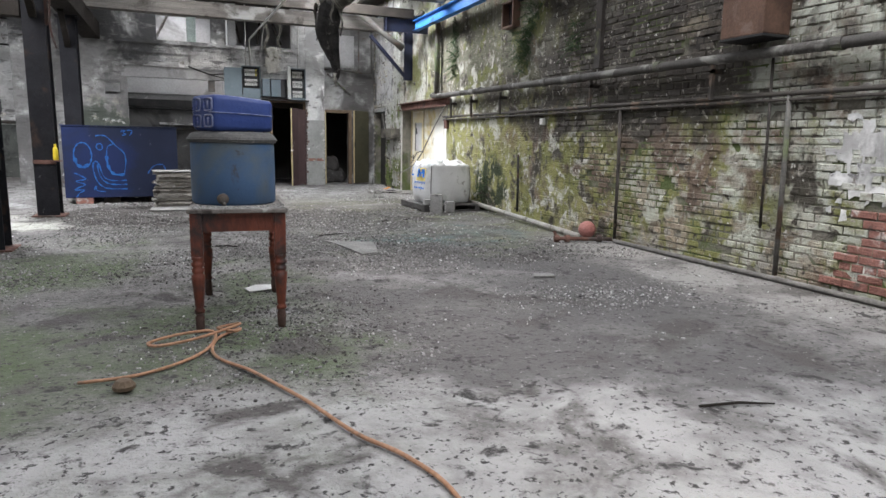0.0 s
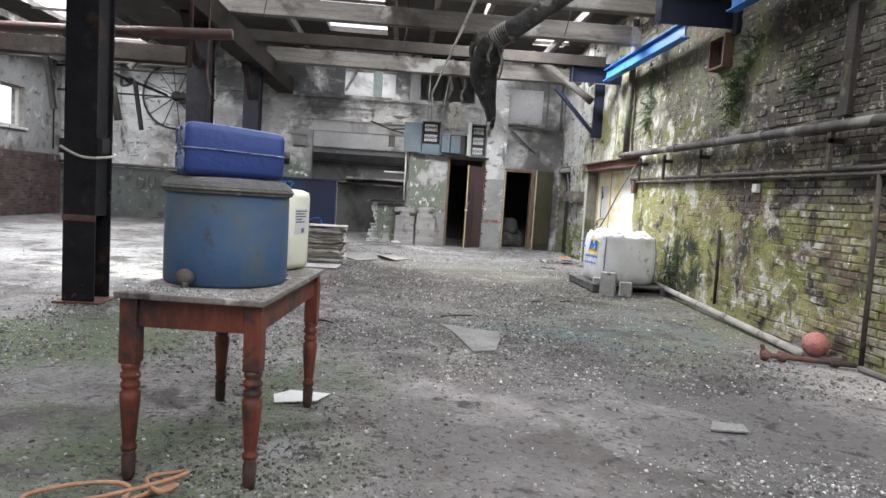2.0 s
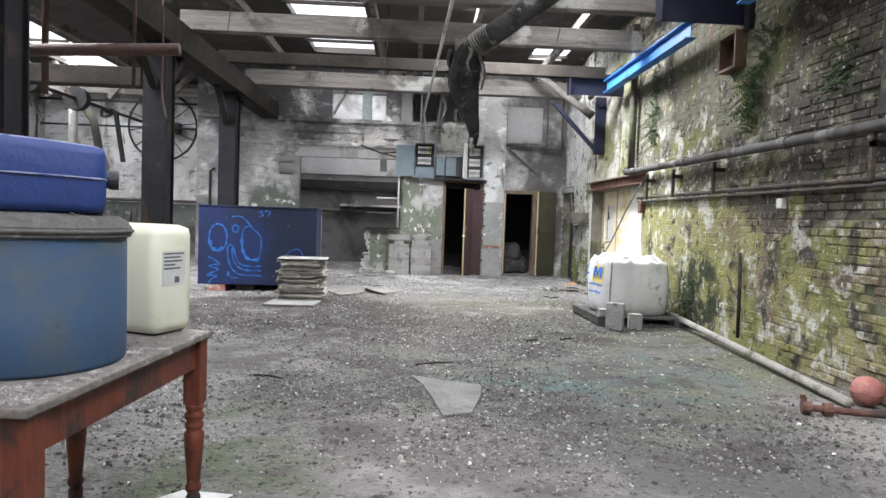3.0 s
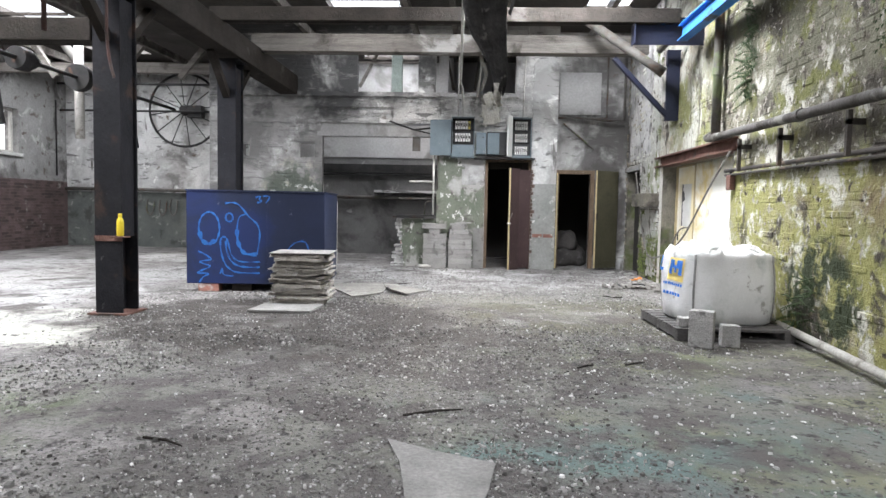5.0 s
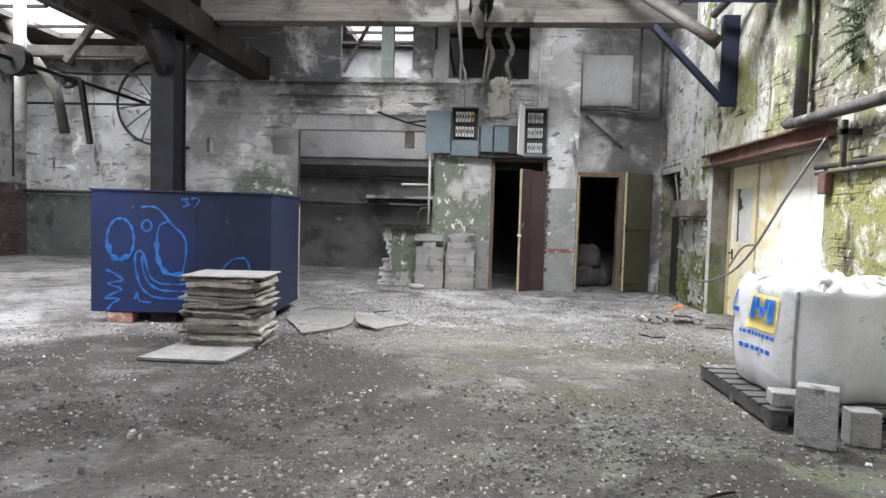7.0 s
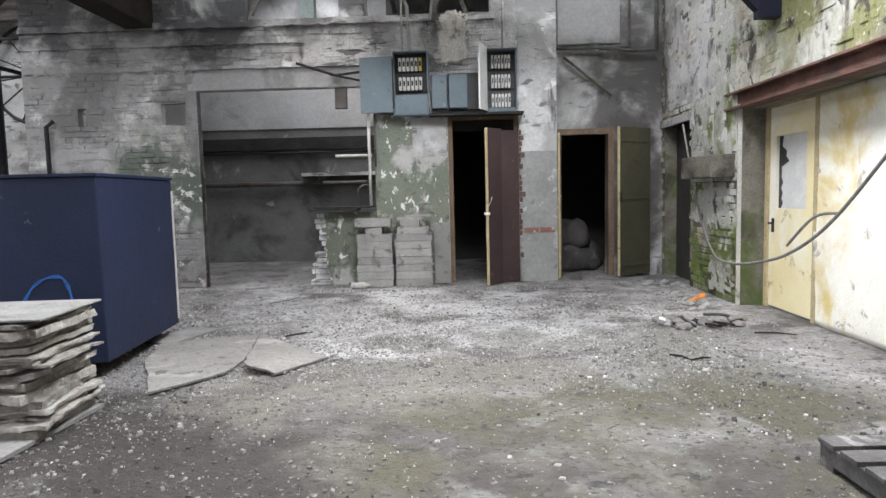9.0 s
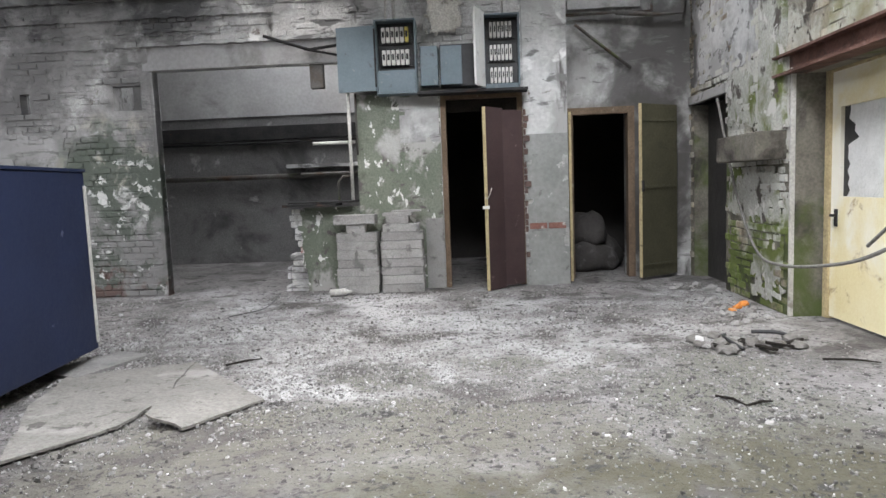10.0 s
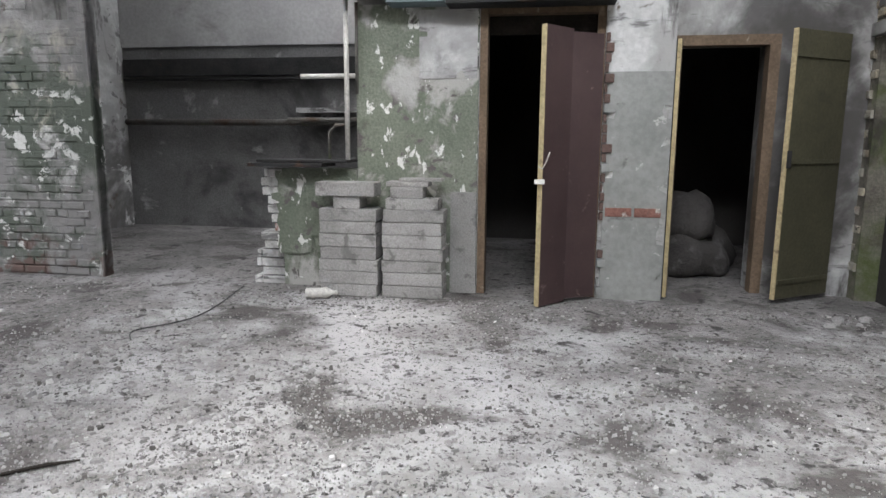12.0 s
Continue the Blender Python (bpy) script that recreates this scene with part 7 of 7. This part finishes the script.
def lump(x, y, r, seed, mt, label, h=0.7):
    b = bmesh.new()
    bmesh.ops.create_icosphere(b, subdivisions=2, radius=1)
    for v in b.verts:
        k = 1 + 0.4 * noise.noise(v.co * 1.7 + Vector((seed, seed * 2, 0)))
        v.co = Vector((v.co.x * r * k, v.co.y * r * k * 0.8, max(-0.25, v.co.z) * r * h * k))
    b.transform(Matrix.Translation((x, y, 0.22 * r * h)))
    return tagged(part("rubble", b, mt), label, "rubble", "rubble lumps")


rnd = random.Random(33)
for k in range(34):
    x, y = 5.38 + rnd.gauss(0, 0.17), 15.3 + rnd.gauss(0, 0.12)
    lump(min(x, 5.9), y, rnd.uniform(0.025, 0.07), k, M["block"] if rnd.random() < 0.1 else M["chips_dark"], "lump of broken masonry on the floor")
for x, y, r in ((5.92, 16.72, 0.05), (5.82, 16.6, 0.04), (5.74, 16.5, 0.035), (5.86, 16.4, 0.04)):
    lump(x, y, r, x * 9, M["orange"], "crumpled scrap of orange plastic")
for k in range(40):
    y = rnd.uniform(15.9, 18.0)
    lump(rnd.uniform(5.55, 6.0), y, rnd.uniform(0.02, 0.05), k + 60, M["block"], "lump of broken masonry on the floor")

lump(5.08, 15.42, 0.042, 91, M["bag"], "white lump beside the dark rubbish", 1.0)
for pts, r in (([(5.5, 15.52, 0.04), (5.64, 15.45, 0.05), (5.72, 15.42, 0.03)], 0.014), ([(5.3, 15.5, 0.03), (5.22, 15.3, 0.06), (5.28, 15.1, 0.02)], 0.012)):
    tagged(part("hose_piece", tubed(curve_points(pts, 4), r, 9), M["black"], smooth=True), "short dark piece of hose in the rubbish", "hose", "hose pieces")
for k in range(5):
    a = k * 1.3
    x, y = 5.2 + 0.12 * k, 15.2 + 0.08 * math.sin(k * 2.1)
    ob = part("bark_scrap", boxed(-0.09, 0.09, -0.025, 0.025, 0, 0.02, bevel=0.006), M["timber_dark"])
    ob.matrix_world = pose(x, y, 0.012, 8, 5 * (-1) ** k, 40 * a)
    tagged(ob, "dark rotten scrap of wood in the rubbish", "scrap", "wood scraps")

# ---- litter over the floor ----


def anywhere(rr):
    return (rr.uniform(-4.5, 6.0), rr.uniform(1.5, 18.1), 0.0)


def around(cx, cy, sx, sy):
    return lambda rr: (min(6.02, cx + rr.gauss(0, sx)), min(18.25, cy + rr.gauss(0, sy)), 0.0)


def in_drifts(rr):
    while True:
        x, y = rr.uniform(-1.5, 6.0), rr.uniform(3.5, 18.1)
        d = noise.noise(Vector((x * 0.55, y * 0.55, 1.5))) + 0.6 * noise.noise(Vector((x * 1.7, y * 1.7, 6.5)))
        if d > rr.uniform(-0.05, 0.45):
            return (x, y, 0.0)


def sparse(rr):
    return (rr.uniform(0.5, 6.0), rr.uniform(4.0, 14.5), 0.0)


flakes("floor_chips", 5000, anywhere, (0.006, 0.03), M["chips"], "pale flakes of plaster strewn over the floor", 1)
flakes("floor_chips", 9000, in_drifts, (0.006, 0.034), M["chips"], "grey chips and flakes in drifts on the floor", 2, 0.3)
flakes("floor_chips", 8000, in_drifts, (0.006, 0.034), M["chips_mid"], "dusty pale chips in drifts on the floor", 47, 0.3)
flakes("floor_grit", 7500, in_drifts, (0.006, 0.03), M["chips_dark"], "dark grit and leaves on the floor", 3, 0.25)
flakes("floor_chips", 800, sparse, (0.006, 0.026), M["chips_white"], "small bright flakes scattered over the floor", 41)
flakes("floor_chips", 800, in_drifts, (0.005, 0.022), M["chips_white"], "small bright flakes among the drifts", 43)
flakes("chip_heap", 500, around(3.9, 9.2, 1.1, 1.2), (0.01, 0.036), M["chips_white"], "bright flakes on the damp floor", 42)
flakes("chip_heap", 1300, around(4.2, 4.75, 0.42, 0.24), (0.008, 0.03), M["chips"], "heap of pale chips on the floor", 4)
flakes("chip_heap", 300, around(4.2, 4.75, 0.42, 0.22), (0.008, 0.026), M["chips_white"], "bright flakes in a heap of chips", 44)
flakes("chip_heap", 1500, around(1.5, 4.9, 0.45, 0.7), (0.008, 0.03), M["chips_dark"], "dark litter under the table", 7)
flakes("chip_heap", 3500, around(2.2, 15.2, 1.3, 0.8), (0.006, 0.035), M["chips_mid"], "rubble and grey chips before the doors", 8, 0.4)
flakes("chip_heap", 1500, around(4.2, 14.6, 0.9, 0.7), (0.006, 0.03), M["chips_mid"], "grey chips on the floor before the doors", 45, 0.4)
flakes("chip_heap", 3500, around(0.9, 15.4, 0.9, 1.0), (0.008, 0.045), M["chips_mid"], "rubble beside the steel box", 9, 0.4)
flakes("chip_heap", 700, around(1.2, 15.6, 1.0, 0.9), (0.008, 0.04), M["chips_dark"], "dark rubble beside the steel box", 46, 0.4)
flakes("fine_rubble", 9000, around(2.0, 15.2, 1.5, 0.9), (0.004, 0.016), M["chips_mid"], "fine pale rubble before the doors", 48, 0.5)
flakes("fine_rubble", 5000, around(2.0, 15.2, 1.5, 0.9), (0.004, 0.016), M["chips"], "fine grey rubble before the doors", 49, 0.5)
flakes("fine_rubble", 5000, around(3.6, 14.4, 1.2, 0.6), (0.004, 0.014), M["chips"], "fine grey rubble on the floor", 50, 0.5)

def trodden(rr):
    while True:
        x, y = rr.uniform(-1.2, 5.9), rr.uniform(6.2, 14.5)
        if noise.noise(Vector((x * 0.8, y * 0.8, 4.5))) + 0.5 * noise.noise(Vector((x * 2.3, y * 2.3, 2.5))) > rr.uniform(-0.2, 0.5):
            return (x, y, 0.0)


flakes("floor_rubble", 5200, trodden, (0.007, 0.032), M["chips_dark"], "dark bits of rubble trodden over the floor", 81, 0.35)
flakes("floor_rubble", 6500, trodden, (0.008, 0.04), M["chips"], "grey lumps of rubble trodden over the floor", 82, 0.5)
flakes("floor_rubble", 500, trodden, (0.008, 0.034), M["chips_white"], "bright flakes of paint trodden over the floor", 83, 0.3)

# broken brick edge beside the maroon door
rnd = random.Random(64)
for k in range(27):
    z = 0.03 + k * 0.075
    w = rnd.uniform(0.01, 0.07)
    if rnd.random() < 0.3:
        continue
    part("brick", boxed(4.052, 4.06 + w, EW - 0.03 - rnd.uniform(0, 0.012), EW + 0.02, z, z + 0.064, bevel=0.006), M["brick_dark"] if rnd.random() < 0.75 else M["paint_grey"], wall_end)

# ---- crust of lime and moss that fills the joints of the mossy wall ----


def crust_depth(u, z):
    """How far the crust stands out: thick where moss has grown over, thin where bricks are bare."""
    def blob(cu, cz, ru, rz):
        return max(0.0, 1 - ((u - cu) / ru) ** 2 - ((z - cz) / rz) ** 2)
    p = Vector((u, z, 0.0))
    grown = min(1.0, 1.5 * blob(11.0, 0.9, 3.4, 1.5) + 1.4 * blob(11.3, 3.0, 3.2, 1.3) + 1.5 * blob(15.8, 3.1, 2.8, 2.0) + 0.3 * blob(5.4, 1.0, 1.4, 0.8))
    return -0.002 + 0.017 * grown + 0.009 * noise.noise(p * 1.7) + 0.007 * noise.noise(p * 6.0) + 0.004 * noise.noise(p * 19.0)


def crust(name, axis, c, u0, u1, z1, holes, depth, material, label, step=0.045):
    V, F, cells = [], [], {}
    for i in range(int((u1 - u0) / step)):
        for j in range(int(z1 / step)):
            u, z = u0 + (i + 0.5) * step, (j + 0.5) * step
            if any(h[0] - 0.03 < u < h[1] + 0.03 and h[2] - 0.03 < z < h[3] + 0.04 for h in holes):
                continue
            q = []
            for a, b in ((i, j), (i, j + 1), (i + 1, j + 1), (i + 1, j)):
                if (a, b) not in cells:
                    cells[(a, b)] = len(V)
                    V.append(place(axis, c, u0 + a * step, -depth(u0 + a * step, b * step), b * step))
                q.append(cells[(a, b)])
            F.append(q if axis == "x" else q[::-1])
    d = bpy.data.meshes.new(name)
    d.from_pydata(V, [], F)
    d.materials.append(material)
    for f in d.polygons:
        f.use_smooth = True
    return tagged(new(name, d), label, "plaster", kind="structure")


def lime_depth(u, z):
    p = Vector((u, z, 7.0))
    low = max(0.0, 1 - z / 0.7) * (1 if u < 0 else 0)
    return 0.008 - 0.012 * low + 0.013 * noise.noise(p * 1.5) + 0.009 * noise.noise(p * 5.0) + 0.005 * noise.noise(p * 17.0)


crust("wall_crust", "x", RW, 2.6, 17.6, 4.88, (D3, D4), crust_depth, M["crust"], "crust of moss and old limewash over the brick joints")
crust("lime_crust", "y", EW, -2.68, 4.05, 4.88, [(-0.3, 2.1, -0.1, 2.98), DOOR1, *WIN, *NICHES, (2.1, 3.1, 0, 2.3)], lime_depth, M["lime_crust"], "thick uneven limewash over the brick joints")

# ---- bricks of the walls ----
bricks(wall_right, "x", RW, 2.6, 19.1, 0.0, 4.9, [D3, D4], (3.2, 8.0, 0.0, 1.05), M["brick_mossy"], M["brick_mossy_far"], proud=0.013, rough_edge=0.012, missing=0.055, seed=3, red=lambda u, z: u < 4.05 + 0.15 * math.sin(z * 9) and 0.1 < z < 0.72)
bricks(wall_end, "y", EW, -2.7, 4.56, 0.0, 4.9, [(-0.3, 2.1, -0.1, 2.98), DOOR1, *WIN, *NICHES, (4.05, 4.56, 0, 4.9), (2.1, 3.1, 0, 2.3)], (-2.0, -0.3, 0.0, 2.4), M["brick_white"], M["brick_white_far"], proud=0.013, rough_edge=0.013, missing=0.05, seed=5)

# dark brick courses of the side wall
rnd = random.Random(91)
V, F = [], []
for j in range(23):
    u = 13.0 + (0.11 if j % 2 else 0)
    while u < 22.1:
        v, f = brick_shape(0.213 + rnd.uniform(-0.006, 0.004), 0.064, 0.010 + rnd.uniform(-0.006, 0.008), rnd.uniform(-0.02, 0.02), 0.008)
        k = len(V)
        V += [(LW + 0.02 - y, u + x, 0.04 + j * 0.075 + z) for x, y, z in v]
        F += [tuple(k + i for i in q) for q in f]
        u += 0.225
d = bpy.data.meshes.new("brickwork")
d.from_pydata(V, [], F)
d.materials.append(M["brick_dark_far"])
ob = new("brickwork", d)
ob.parent = dado_left
ob["kind"] = "stuff"
